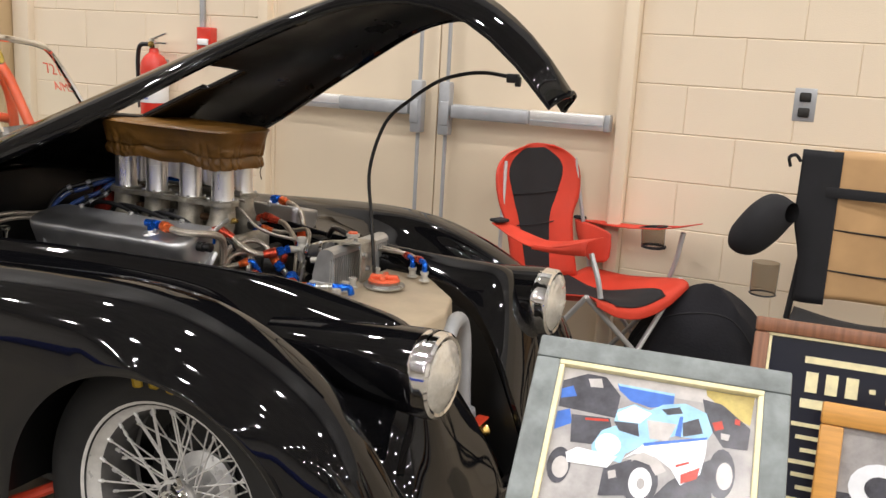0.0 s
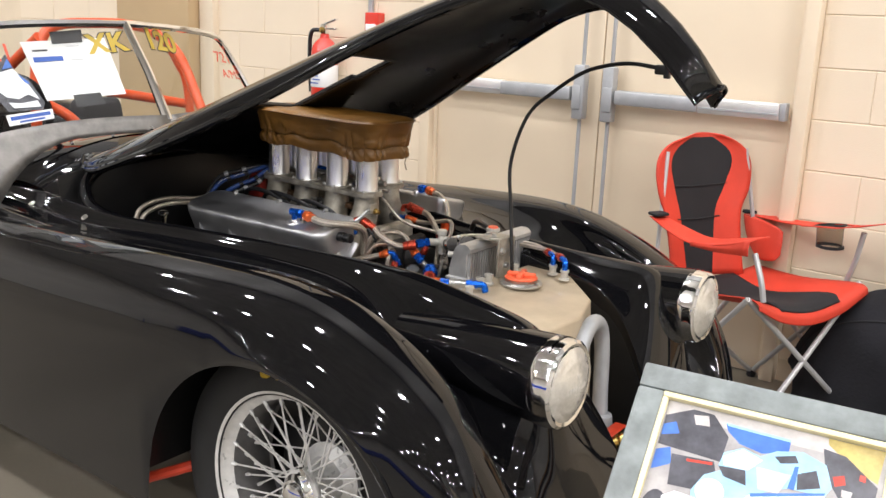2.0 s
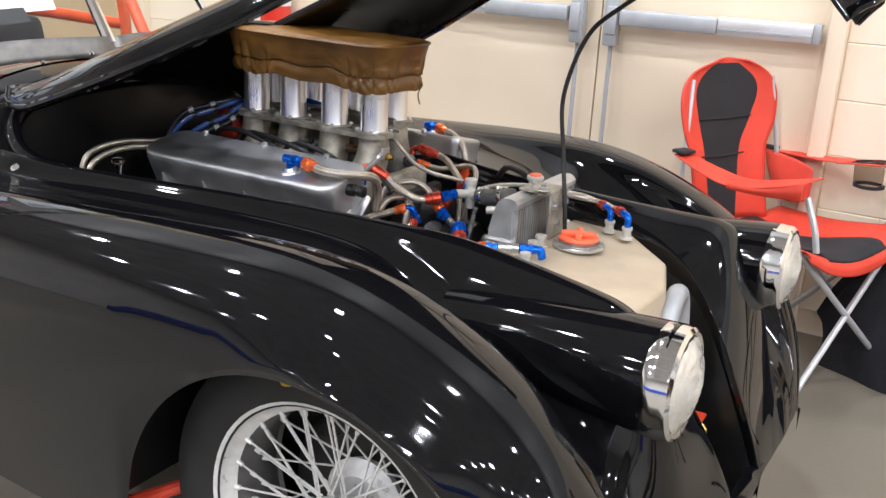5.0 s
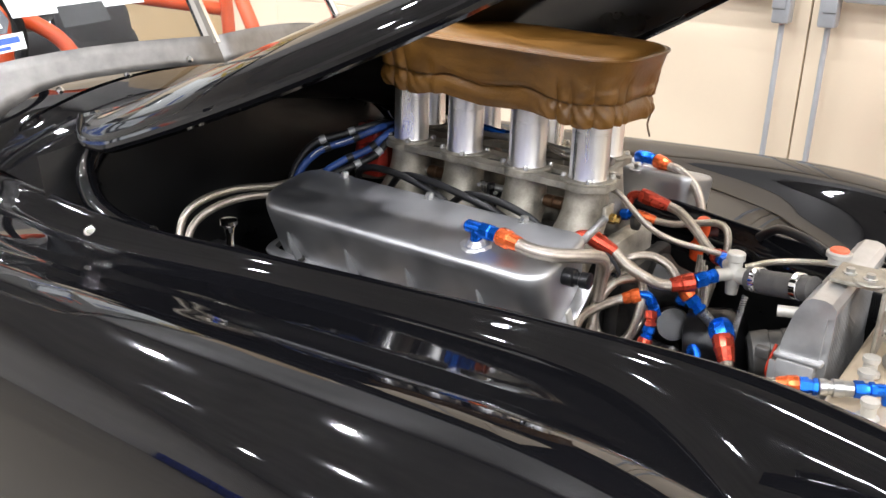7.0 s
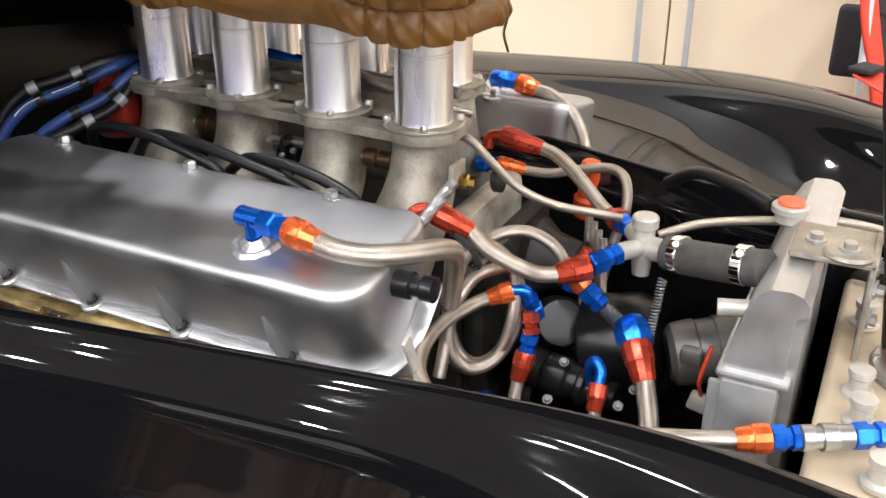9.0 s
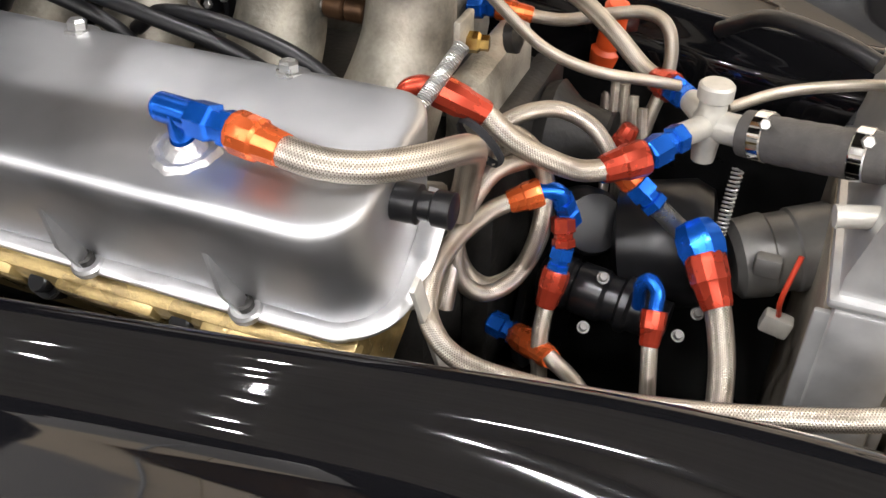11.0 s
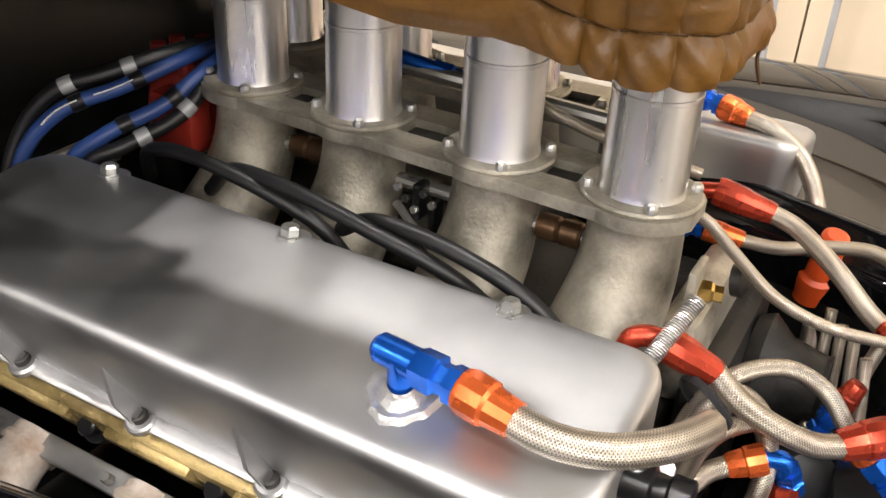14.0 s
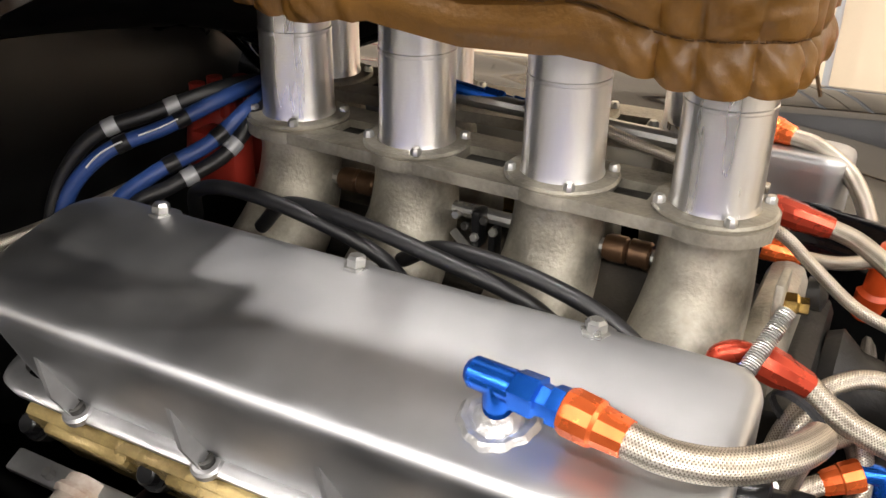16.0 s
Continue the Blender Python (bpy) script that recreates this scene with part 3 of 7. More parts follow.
def smooth_rows(rows, cols, reach):
    """Evens the first columns of a skin out along its length."""
    out = [list(r) for r in rows]
    kernel = [math.exp(-(k / reach) ** 2) for k in range(-2 * reach, 2 * reach + 1)]
    for i in range(1, len(rows) - 1):
        h = min(2 * reach, i, len(rows) - 1 - i)
        ks = kernel[2 * reach - h:2 * reach + h + 1]
        for j in range(cols):
            v = sum((Vector(rows[i + k - h][j]) * w for k, w in enumerate(ks)), Vector()) / sum(ks)
            out[i][j] = (rows[i][j][0], v.y, v.z)
    return out


for side in (-1, 1):
    part("front_wing", grid(smooth_rows([body_row(x, side) for x in xs], 81, 5)), BLACK, car, angle=60)


def wheel(place, side):
    """Wire wheel with 60 spokes, knock-off hub and slick-shouldered tyre. side -1 faces -y."""
    w = thing("wheel", (0, 0, 0))
    w.parent = car
    w.location = place
    ax = (0, side, 0)
    part("tyre", lathe([(0.215, -0.075), (0.245, -0.088), (0.285, -0.092), (0.316, -0.080), (0.330, -0.05), (0.332, 0), (0.330, 0.05), (0.316, 0.080), (0.285, 0.092), (0.245, 0.088), (0.222, 0.075)], (0, 0, 0), ax, 56, False), RUBBER, w, "black racing tyre")
    for a in (62, 71, 84, 93, 102, 250, 262, 274):
        c, q = math.cos(radians(a)), math.sin(radians(a))
        part("gold_letter_bar", box((0.284 * c, side * 0.0915, 0.284 * q), (0.024, 0.004, 0.040), 0.006, Matrix.Rotation(radians(90 - a), 3, "Y")), GOLD_INK, w, "gold painted letter")
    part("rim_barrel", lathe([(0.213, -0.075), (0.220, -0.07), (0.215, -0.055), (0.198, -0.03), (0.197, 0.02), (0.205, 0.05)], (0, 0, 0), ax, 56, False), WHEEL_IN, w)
    part("rim", lathe([(0.205, 0.05), (0.211, 0.056), (0.222, 0.066), (0.226, 0.078), (0.232, 0.081), (0.236, 0.076), (0.236, 0.068), (0.226, 0.062)], (0, 0, 0), ax, 56, False), SPOKE, w, "silver painted steel rim")
    part("brake_drum", lathe([(0.0, -0.090), (0.150, -0.088), (0.158, -0.080), (0.158, -0.058), (0.150, -0.054), (0.08, -0.060), (0.0, -0.060)], (0, 0, 0), ax, 40), BLACK_IN, w, "black painted brake drum")
    hub = part("hub", lathe([(0.075, -0.06), (0.08, -0.045), (0.052, -0.03), (0.042, 0.0), (0.046, 0.035), (0.05, 0.04), (0.05, 0.046), (0.036, 0.05)], (0, 0, 0), ax, 28), SPOKE, w)
    part("knock_off", lathe([(0.042, 0.046), (0.044, 0.052), (0.036, 0.062), (0.034, 0.066), (0.03, 0.066), (0.028, 0.074), (0.02, 0.08), (0.0, 0.082)], (0, 0, 0), ax, 28), CHROME, hub, "chrome knock-off hub nut")
    for s in (0, 1):
        bm = bmesh.new()
        a = math.radians(70 + 180 * s)
        d = Vector((math.cos(a), 0, math.sin(a)))
        n = Vector((-d.z, 0, d.x))
        o = Vector((0, side * 0.052, 0))
        rows = []
        for q, wd, out in ((0.03, 0.018, 0.0), (0.055, 0.014, 0.008), (0.075, 0.008, 0.018), (0.082, 0.003, 0.022)):
            c = o + d * q + Vector((0, side * out, 0))
            rows.append([c + n * wd, c + Vector((0, side * 0.006, 0)), c - n * wd, c - Vector((0, side * 0.006, 0))])
        add_grid(bm, rows, True)
        part("ear", bm, CHROME, hub)
    for k in range(72):
        a = 2 * math.pi * k / 72
        outer = k % 3 == 0
        lean = radians(26 if k % 2 else -26)
        if outer:
            p, q = (0.05, 0.036), (0.208, 0.052)
        else:
            p, q = (0.074, -0.05) if k % 3 == 1 else (0.05, 0.034), (0.198, -0.005 if k % 3 == 1 else 0.022)
        A = Vector((p[0] * math.cos(a + lean), side * p[1], p[0] * math.sin(a + lean)))
        B = Vector((q[0] * math.cos(a), side * q[1], q[0] * math.sin(a)))
        part("spoke", tube([A, B], 0.0020, 5), SPOKE, w)
        bm = bmesh.new()
        add_tube(bm, [B - (B - A).normalized() * 0.012, B], 0.0042, 6)
        part("spoke_nipple", bm, SPOKE, w)
    return w


wheel((0.358, -0.56, 0.350), -1)
wheel((0.358, 0.56, 0.350), 1)
# hood
HINGE = Vector((-0.80, 0, 0.80))
HOOD_UP = -26.0
# x, half-width, crown z, edge z
HOOD = [
    (-0.715, 0.362, 0.874, 0.854),
    (-0.708, 0.376, 0.884, 0.830),
    (-0.690, 0.386, 0.896, 0.807),
    (-0.655, 0.390, 0.904, 0.788),
    (-0.60, 0.390, 0.905, 0.772),
    (-0.30, 0.349, 0.895, 0.752),
    (0.00, 0.303, 0.88, 0.750),
    (0.30, 0.25, 0.855, 0.763),
    (0.55, 0.19, 0.832, 0.762),
    (0.66, 0.155, 0.815, 0.742),
    (0.76, 0.115, 0.775, 0.697),
    (0.84, 0.085, 0.690, 0.615),
    (0.90, 0.062, 0.550, 0.488),
    (0.93, 0.050, 0.410, 0.390),
]
HOOD_ROLL = -6.0
R_UP = Matrix.Rotation(radians(HOOD_UP), 4, "Y")
R_LEAN = Matrix.Rotation(radians(HOOD_ROLL), 4, "X")


def hood_up(p):
    return HINGE + R_UP @ R_LEAN @ (Vector(p) - HINGE)


def hood_point(x, a):
    w, zc, ze = lerp_table(HOOD, x)
    z = ze - 0.008 + 0.84 * (zc - ze) * max(0.0, 1 - abs(a) ** 2.8) ** 0.55
    nose = max(0.0, (x - 0.55) / 0.38)
    z += 0.007 * max(0.0, min(1.0, (x - 0.30) / 0.30)) * math.exp(-(a / 0.16) ** 2)
    return Vector((x + 0.045 * nose ** 2 * (1 - abs(a) ** 2.2), a * w, z))


CUT = (-0.30, 0.108, -0.14, 0.09)


def hood_skin():
    """The bonnet's skin with its rectangular engine cutout, closed pose turned up about the hinge."""
    bm = bmesh.new()
    ys = [math.sin(math.pi * (i / 48 - 0.5)) for i in range(49)]
    xs_h = [-0.715 + 1.645 * (i / 110) ** 1.25 for i in range(111)]
    V = add_grid(bm, [[hood_point(x, a) for a in ys] for x in xs_h])
    gone = []
    for f in bm.faces:
        c = f.calc_center_median()
        if CUT[0] < c.x < CUT[1] and CUT[2] < c.y < CUT[3]:
            gone.append(f)
    bmesh.ops.delete(bm, geom=gone, context="FACES")
    for v in bm.verts:
        v.co = hood_up(v.co)
    return bm


hood = part("bonnet", hood_skin(), BLACK, car, "raised black bonnet with an engine cutout", angle=60)
sol = hood.modifiers.new("thickness", "SOLIDIFY")
hood.data.materials.append(BLACK_IN)
sol.thickness, sol.offset, sol.material_offset = 0.014, -1, 1
# rolled rim of the bonnet
rim_pts = []
for sgn in (-1, 1):
    row = [hood_up(hood_point(-0.715 + 1.645 * (i / 60) ** 1.25, sgn * 1.0)) for i in range(61)]
    rim_pts += row if sgn < 0 else [hood_up(hood_point(0.93, -1 + 2 * i / 24)) for i in range(1, 24)] + row[::-1]
rim_r = [min(0.011, 0.005 + 0.0008 * i) - 0.0065 * max(0.0, min(1.0, (-0.715 + 1.645 * (i / 60) ** 1.25 - 0.45) / 0.42)) for i in range(61)]
part("bonnet_rim", tube(rim_pts, rim_r + [0.0045] * 23 + rim_r[::-1], 10), BLACK, hood)


def headlamp(y):
    h = thing("headlamp", (0.814 + 0.012 * (y > 0), y, 0.640))
    h.parent = car
    h.scale = (0.88, 0.88, 0.88)
    part("bezel", lathe([(0.1035, -0.034), (0.107, -0.026), (0.1070, -0.012), (0.1055, -0.006), (0.1055, 0.004), (0.1035, 0.014), (0.096, 0.02), (0.088, 0.018), (0.086, 0.008)], (0, 0, 0), (1, 0, 0.02), 40, False), CHROME, h, "chrome headlamp ring")
    part("reflector", lathe([(0.0, -0.055), (0.03, -0.05), (0.06, -0.03), (0.08, -0.005), (0.088, 0.006)], (0, 0, 0), (1, 0, 0.02), 32, False), REFLECTOR, h)
    bm = bmesh.new()
    n, m = 18, 36
    rows = []
    for i in range(n + 1):
        r = 0.001 + 0.0875 * i / n
        rows.append([(0.042 - 3.0 * r * r + 0.0014 * math.cos(r * math.cos(2 * math.pi * k / m) * 620), r * math.cos(2 * math.pi * k / m), r * math.sin(2 * math.pi * k / m)) for k in range(m)])
    add_grid(bm, rows, True)
    part("lens", bm, LENS, h, "clear fluted glass lens")
    part("bulb", lathe([(0.0, -0.05), (0.012, -0.045), (0.014, -0.02), (0.0, -0.008)], (0, 0, 0), (1, 0, 0), 12), BULB, h)
    return h


headlamp(-0.335)
headlamp(0.365)


def pod_shell(y):
    """Rounded shell behind each headlamp."""
    rows = []
    for i in range(16):
        t = i / 15
        x = 0.808 - 0.42 * t
        r = 0.0905 * (1 - 0.35 * t ** 1.5)
        rows.append([(x, y * (1 - 0.1 * t) + r * math.cos(2 * math.pi * k / 32), 0.64 - 0.015 * t + (r + 0.004) * math.sin(2 * math.pi * k / 32)) for k in range(32)])
    return grid(rows, True)


for y in (-0.335, 0.365):
    part("lamp_pod", pod_shell(y), BLACK, car, angle=60)

# nose between the wings, with the open grille mouth
nose = bmesh.new()
for sgn in (-1, 1):
    rows = []
    for i in range(11):
        t = i / 10
        x = 0.60 + 0.28 * t
        e, ze = lerp_table(BODY, x)[:2]
        rows.append([(x, sgn * (e - 0.002 - 0.012 * k / 6), ze - 0.05 - k * 0.05 * (1 - 0.5 * t)) for k in range(7)])
    add_grid(nose, rows)
part("nose_inner_panel", nose, BLACK_IN, car)
rows = []
for i in range(21):
    y = -0.50 + i / 20
    bow = 0.90 - 0.55 * y * y
    rows.append([(bow - 0.03, y, 0.36 if abs(y) > 0.12 else 0.30), (bow + 0.005, y, 0.30), (bow, y, 0.24), (bow - 0.06, y, 0.20), (bow - 0.2, y, 0.19)])
part("front_valance", grid(rows), BLACK, car, angle=60)

# engine bay: inner wings, firewall, floor pan
for sgn in (-1, 1):
    rows = []
    for i in range(28):
        x = -0.72 + 1.45 * i / 27
        e, ze = lerp_table(BODY, x)[:2]
        rows.append([(x, sgn * e, ze - 0.048), (x, sgn * (e + 0.01), ze - 0.10), (x, sgn * (e + 0.03), 0.45), (x, sgn * (e + 0.02), 0.24)])
    part("inner_wing", grid(rows), BLACK_IN, car)
rows = []
for z in (0.24, 0.55, 0.74, 0.86):
    rows.append([(-0.74 - 0.02 * (z > 0.8), -0.44 + 0.88 * k / 12, z + (0.03 * (1 - ((k - 6) / 6) ** 2) if z > 0.8 else 0)) for k in range(13)])
part("firewall", grid(rows), BLACK_IN, car)
part("undertray", box((0.02, 0, 0.225), (1.55, 0.95, 0.02), 0.004), BLACK_IN, car)
for sgn in (-1, 1):
    # wheel housing
    rows = []
    for i in range(25):
        a = math.pi * i / 24
        rows.append([(0.35 + 0.40 * math.cos(a), sgn * yy, 0.30 + 0.39 * math.sin(a)) for yy in (0.42, 0.55, 0.72)])
    part("wheel_housing", grid(rows), BLACK_IN, car)
    bm = bmesh.new()
    add_tube(bm, [(0.10, sgn * 0.50, 0.328), (0.05, sgn * 0.58, 0.315), (-0.02, sgn * 0.64, 0.285), (-0.085, sgn * 0.68, 0.258)], 0.013, 10)
    part("suspension_arm", bm, RED_PAINT, car, "red painted suspension arm")

# scuttle, doors and tail
SC = [
    (-1.16, 0.50, 0.90, 0.83), (-1.0, 0.48, 0.93, 0.83), (-0.90, 0.45, 0.935, 0.825), (-0.80, 0.43, 0.92, 0.80), (-0.755, 0.415, 0.905, 0.785),
]
rows = []
for i in range(18):
    x = -1.16 + 0.405 * i / 17
    w, zc, ze = lerp_table(SC, x)
    rows.append([(x - 0.05 * (1 - abs(a) ** 2) * (x > -0.9), a * w, ze + (zc - ze) * (1 - abs(a) ** 2.6)) for a in [-1 + k / 14 for k in range(29)]])
part("scuttle", grid(rows), BLACK, car, angle=60)
# rolled rear lip of the engine opening
part("opening_lip", tube([(-0.56, -0.385, 0.757), (-0.63, -0.392, 0.765), (-0.69, -0.392, 0.79), (-0.728, -0.372, 0.835), (-0.742, -0.30, 0.878), (-0.748, -0.15, 0.893), (-0.75, 0.0, 0.898), (-0.748, 0.15, 0.893), (-0.742, 0.30, 0.878), (-0.728, 0.372, 0.835), (-0.69, 0.392, 0.79), (-0.63, 0.392, 0.765), (-0.56, 0.385, 0.757)], 0.018, 12, 6), BLACK, car)
# x, top half-width, top z, widest, bottom z
TAIL = [(-3.35, 0.30, 0.62, 0.42, 0.34), (-3.2, 0.42, 0.74, 0.60, 0.28), (-2.8, 0.55, 0.86, 0.735, 0.25), (-2.3, 0.58, 0.90, 0.76, 0.25), (-1.9, 0.58, 0.82, 0.745, 0.25), (-1.5, 0.60, 0.74, 0.73, 0.25), (-1.10, 0.605, 0.735, 0.72, 0.25)]
for sgn in (-1, 1):
    rows = []
    for i in range(57):
        x = -3.35 + 2.25 * i / 56
        w, zt, wd, low = lerp_table(TAIL, x)
        d = 0.33 ** 2 - (x + 2.30) ** 2
        low = max(low, 0.31 + math.sqrt(d)) if d > 0 else low
        inner = 0.44 if x > -2.2 else 0.0
        zi = 0.82 if x > -2.2 else zt + 0.02
        key = [(inner, zi), ((inner + w) / 2, (zi + zt) / 2 + 0.02), (w, zt), ((w + wd) / 2 + 0.02, zt - 0.05), (wd, max(zt - 0.16, low + 0.03)), (wd, (max(zt - 0.16, low + 0.03) + low) / 2), (wd - 0.008, low)]
        rows.append([(x, sgn * p.y, p.z) for p in cr([(0, a, b) for a, b in key], 4)])
    part("rear_wing", grid(rows), BLACK, car, angle=60)
wheel((-2.30, -0.60, 0.34), -1)
wheel((-2.30, 0.60, 0.34), 1)
part("cockpit_floor", box((-1.7, 0, 0.24), (1.2, 1.2, 0.02)), BLACK_IN, car)
part("tail_bulkhead", box((-2.21, 0, 0.56), (0.02, 1.1, 0.62)), BLACK_IN, car)
part("dash_panel", box((-1.17, 0, 0.74), (0.02, 0.96, 0.26), 0.004), BLACK_IN, car)
bm = bmesh.new()
ring = [(-1.30 + 0.05 * math.sin(a), -0.30 + 0.17 * math.cos(a), 0.93 + 0.17 * math.sin(a)) for a in [2 * math.pi * k / 32 for k in range(33)]]
add_tube(bm, ring, 0.013, 8, False)
part("steering_wheel", bm, BLACK_CLOTH, car)

# windscreen: two raked panes, polished frame, alloy base panel
POST_B, POST_T = Vector((-0.875, 0.03, 0.975)), Vector((-1.04, 0.0, 1.275))
part("windscreen_post", tube([POST_B, POST_B.lerp(POST_T, 0.5) + Vector((0.008, 0, 0.004)), POST_T], [0.017, 0.014, 0.013], 10), CHROME, car, "polished windscreen centre post")
FAR_TOP = cr([POST_T, (-1.05, 0.2, 1.262), (-1.07, 0.36, 1.245), (-1.08, 0.43, 1.215), (-1.06, 0.49, 1.12), (-1.02, 0.54, 1.0), (-1.0, 0.56, 0.93)], 6)
NEAR_TOP = cr([POST_T, (-1.05, -0.2, 1.272), (-1.07, -0.40, 1.262), (-1.09, -0.56, 1.235), (-1.08, -0.61, 1.15), (-1.05, -0.63, 1.0), (-1.02, -0.62, 0.90)], 6)
for pts in (FAR_TOP, NEAR_TOP):
    part("windscreen_frame", tube(pts, 0.011, 8), CHROME, car, "polished windscreen frame")
for pts, side in ((FAR_TOP, 1), (NEAR_TOP, -1)):
    base = [POST_B.lerp(Vector((-0.99, side * 0.60, 0.925)), k / 12) + Vector((0, 0, 0.02 * math.sin(math.pi * k / 12))) for k in range(13)]
    top = [pts[round(k * (len(pts) - 1) / 12)] for k in range(13)]
    pane = part("windscreen_pane", grid([[b.lerp(t, q / 6) for q in range(7)] for b, t in zip(base, top)]), GLASS, car, "clear windscreen pane")
    pane.visible_shadow = False
    rows = []
    for k, b in enumerate(base):
        drop = 0.032 + 0.19 * max(0.0, (k - 5.6) / 6.4) ** 2.2
        rows.append([b + Vector((0.004, 0, 0.018)), b + Vector((0.012, 0, 0)), b + Vector((0.012 + drop * 0.35, 0, -drop * 0.6)), b + Vector((0.014 + drop * 0.5, 0, -drop))])
    sk = part("windscreen_base", grid(rows), DULL_ALU, car, "bare aluminium windscreen base strip")
    so = sk.modifiers.new("thickness", "SOLIDIFY")
    so.thickness = 0.004
for k in range(5):
    b = POST_B.lerp(Vector((-0.99, -0.60, 0.90)), (k + 0.6) / 5)
    part("screen_bolt", lathe([(0.007, 0), (0.007, 0.003), (0.003, 0.006), (0, 0.006)], b + Vector((0.03, 0, -0.01)), (0.8, -0.2, 0.5), 8), CHROME, car)
for x, y, z in ((-1.04, -0.485, 0.797), (-0.845, -0.470, 0.772), (-0.648, -0.432, 0.758)):
    part("body_stud", lathe([(0.013, -0.004), (0.012, 0.003), (0.008, 0.007), (0, 0.009)], (x, y, z), (0, -0.6, 0.8), 12), CHROME, car, "round chrome stud")

# what is fixed to the near pane: a paper sheet held by black tape, a decal, red race numbers
PU = (Vector((-0.99, -0.60, 0.90)) - POST_B).normalized()
PN = PU.cross(POST_T - POST_B).normalized()
PV = PN.cross(PU).normalized() * (1 if PN.cross(PU).z > 0 else -1)
if PN.x < 0:
    PN = -PN


def pane_quad(name, corners, mat, lift, owner, label=""):
    bm = bmesh.new()
    bm.faces.new([bm.verts.new(POST_B + PU * u + PV * v + PN * lift) for u, v in corners])
    ob = part(name, bm, mat, owner, label, smooth=False)
    so = ob.modifiers.new("thickness", "SOLIDIFY")
    so.thickness = 0.0012
    return ob


def on_pane(t, u, v, size, mat, name, owner, far=False, bold=0.0, lift=0.006):
    """Letters lying on a windscreen pane."""
    cu = bpy.data.curves.new(name, "FONT")
    cu.body, cu.size, cu.extrude, cu.offset = t, size, 0.0006, bold
    ob = new(name, cu)
    ob.data.materials.append(mat)
    ob.parent = owner
    if far:
        U = (Vector((-0.99, 0.60, 0.90)) - POST_B).normalized()
        W = (POST_T - POST_B).normalized()
        N = U.cross(W).normalized()
        V = N.cross(U)
        o = POST_B + U * u + V * v + N * lift
        m = Matrix((U, V, N)).transposed().to_4x4()
    else:
        o = POST_B + PU * u + PV * v + PN * lift
        m = Matrix((-PU, PV, PN)).transposed().to_4x4()
    m.translation = o
    ob.matrix_local = m
    return ob

# ---- engine ----
engine = thing("engine", (0, 0, 0), "fuel-injected V8 engine with eight bare aluminium intake stacks", "engine")
EY = 0.108  # the engine's middle line


def hose_mesh(pts, r, n=12):
    """Tube with lengthwise and girthwise surface coordinates."""
    bm = bmesh.new()
    add_tube(bm, pts, r, n, True)
    uvl = bm.loops.layers.uv.new("UVMap")
    bm.verts.index_update()
    k = len(pts)
    run = [0.0]
    for a, b in zip(pts, pts[1:]):
        run.append(run[-1] + (b - a).length)
    for f in bm.faces:
        idx = [v.index for v in f.verts]
        js = [i % n for i in idx]
        wrap = max(js) == n - 1 and min(js) == 0
        for lp, i in zip(f.loops, idx):
            j = i % n
            if wrap and j == 0:
                j = n
            lp[uvl].uv = (run[min(i // n, k - 1)], j / n * 2 * math.pi * r)
    return bm


SLIM = 0.74


def hose(pts, r=0.0105, mat=None, name="braided_hose", label=""):
    return part(name, hose_mesh(cr(pts, 9), r * (SLIM if mat is None else 1.0)), mat or BRAID, engine, label)


def hexes(name, a, b, steps, mat, label="", n=6):
    """A turned fitting from a to b; steps list (fraction, radius); six flats."""
    a, b = Vector(a), Vector(b)
    d = b - a
    bm = lathe([(r * SLIM * 1.04, f * d.length) for f, r in steps], a, d, n)
    return part(name, bm, mat, engine, label, angle=25)


def socket_end(a, b, r=0.0105, mat=None):
    """Hose socket: a on the hose, b towards the fitting."""
    hexes("hose_socket", a, b, [(0, r * 1.12), (0.08, r * 1.25), (0.45, r * 1.42), (0.5, r * 1.55), (0.9, r * 1.62), (1, r * 1.5)], mat or ANO_ORANGE, "anodised hose socket", 12)


def swivel_nut(a, b, r=0.0105, mat=None):
    hexes("swivel_nut", a, b, [(0, r * 1.2), (0.05, r * 1.45), (0.5, r * 1.5), (0.55, r * 1.15), (0.72, r * 1.1), (0.76, r * 1.4), (1, r * 1.4)], mat or ANO_BLUE, "blue anodised swivel nut", 6)


def elbow(pts, r=0.0105, mat=None):
    part("elbow_fitting", tube(pts, r * 1.16 * SLIM, 12, 6), mat or ANO_BLUE, engine, "anodised elbow fitting")


def bolt(p, axis=(0, 0, 1), r=0.007, h=0.006, mat=None, washer=True, name="bolt"):
    prof = ([(r * 1.45, 0), (r * 1.45, 0.0015)] if washer else []) + [(r, 0.0015), (r, h * 0.85), (r * 0.8, h)]
    part(name, lathe(prof, p, axis, 6 if not washer else 12), mat or STEEL, engine, angle=25)


STACK_X = (-0.385, -0.265, -0.138, -0.025)
STACK_Y = (0.050, 0.043, 0.036, 0.033)
FLANGE_Z = 0.862
FAR_SHIFT = -0.048


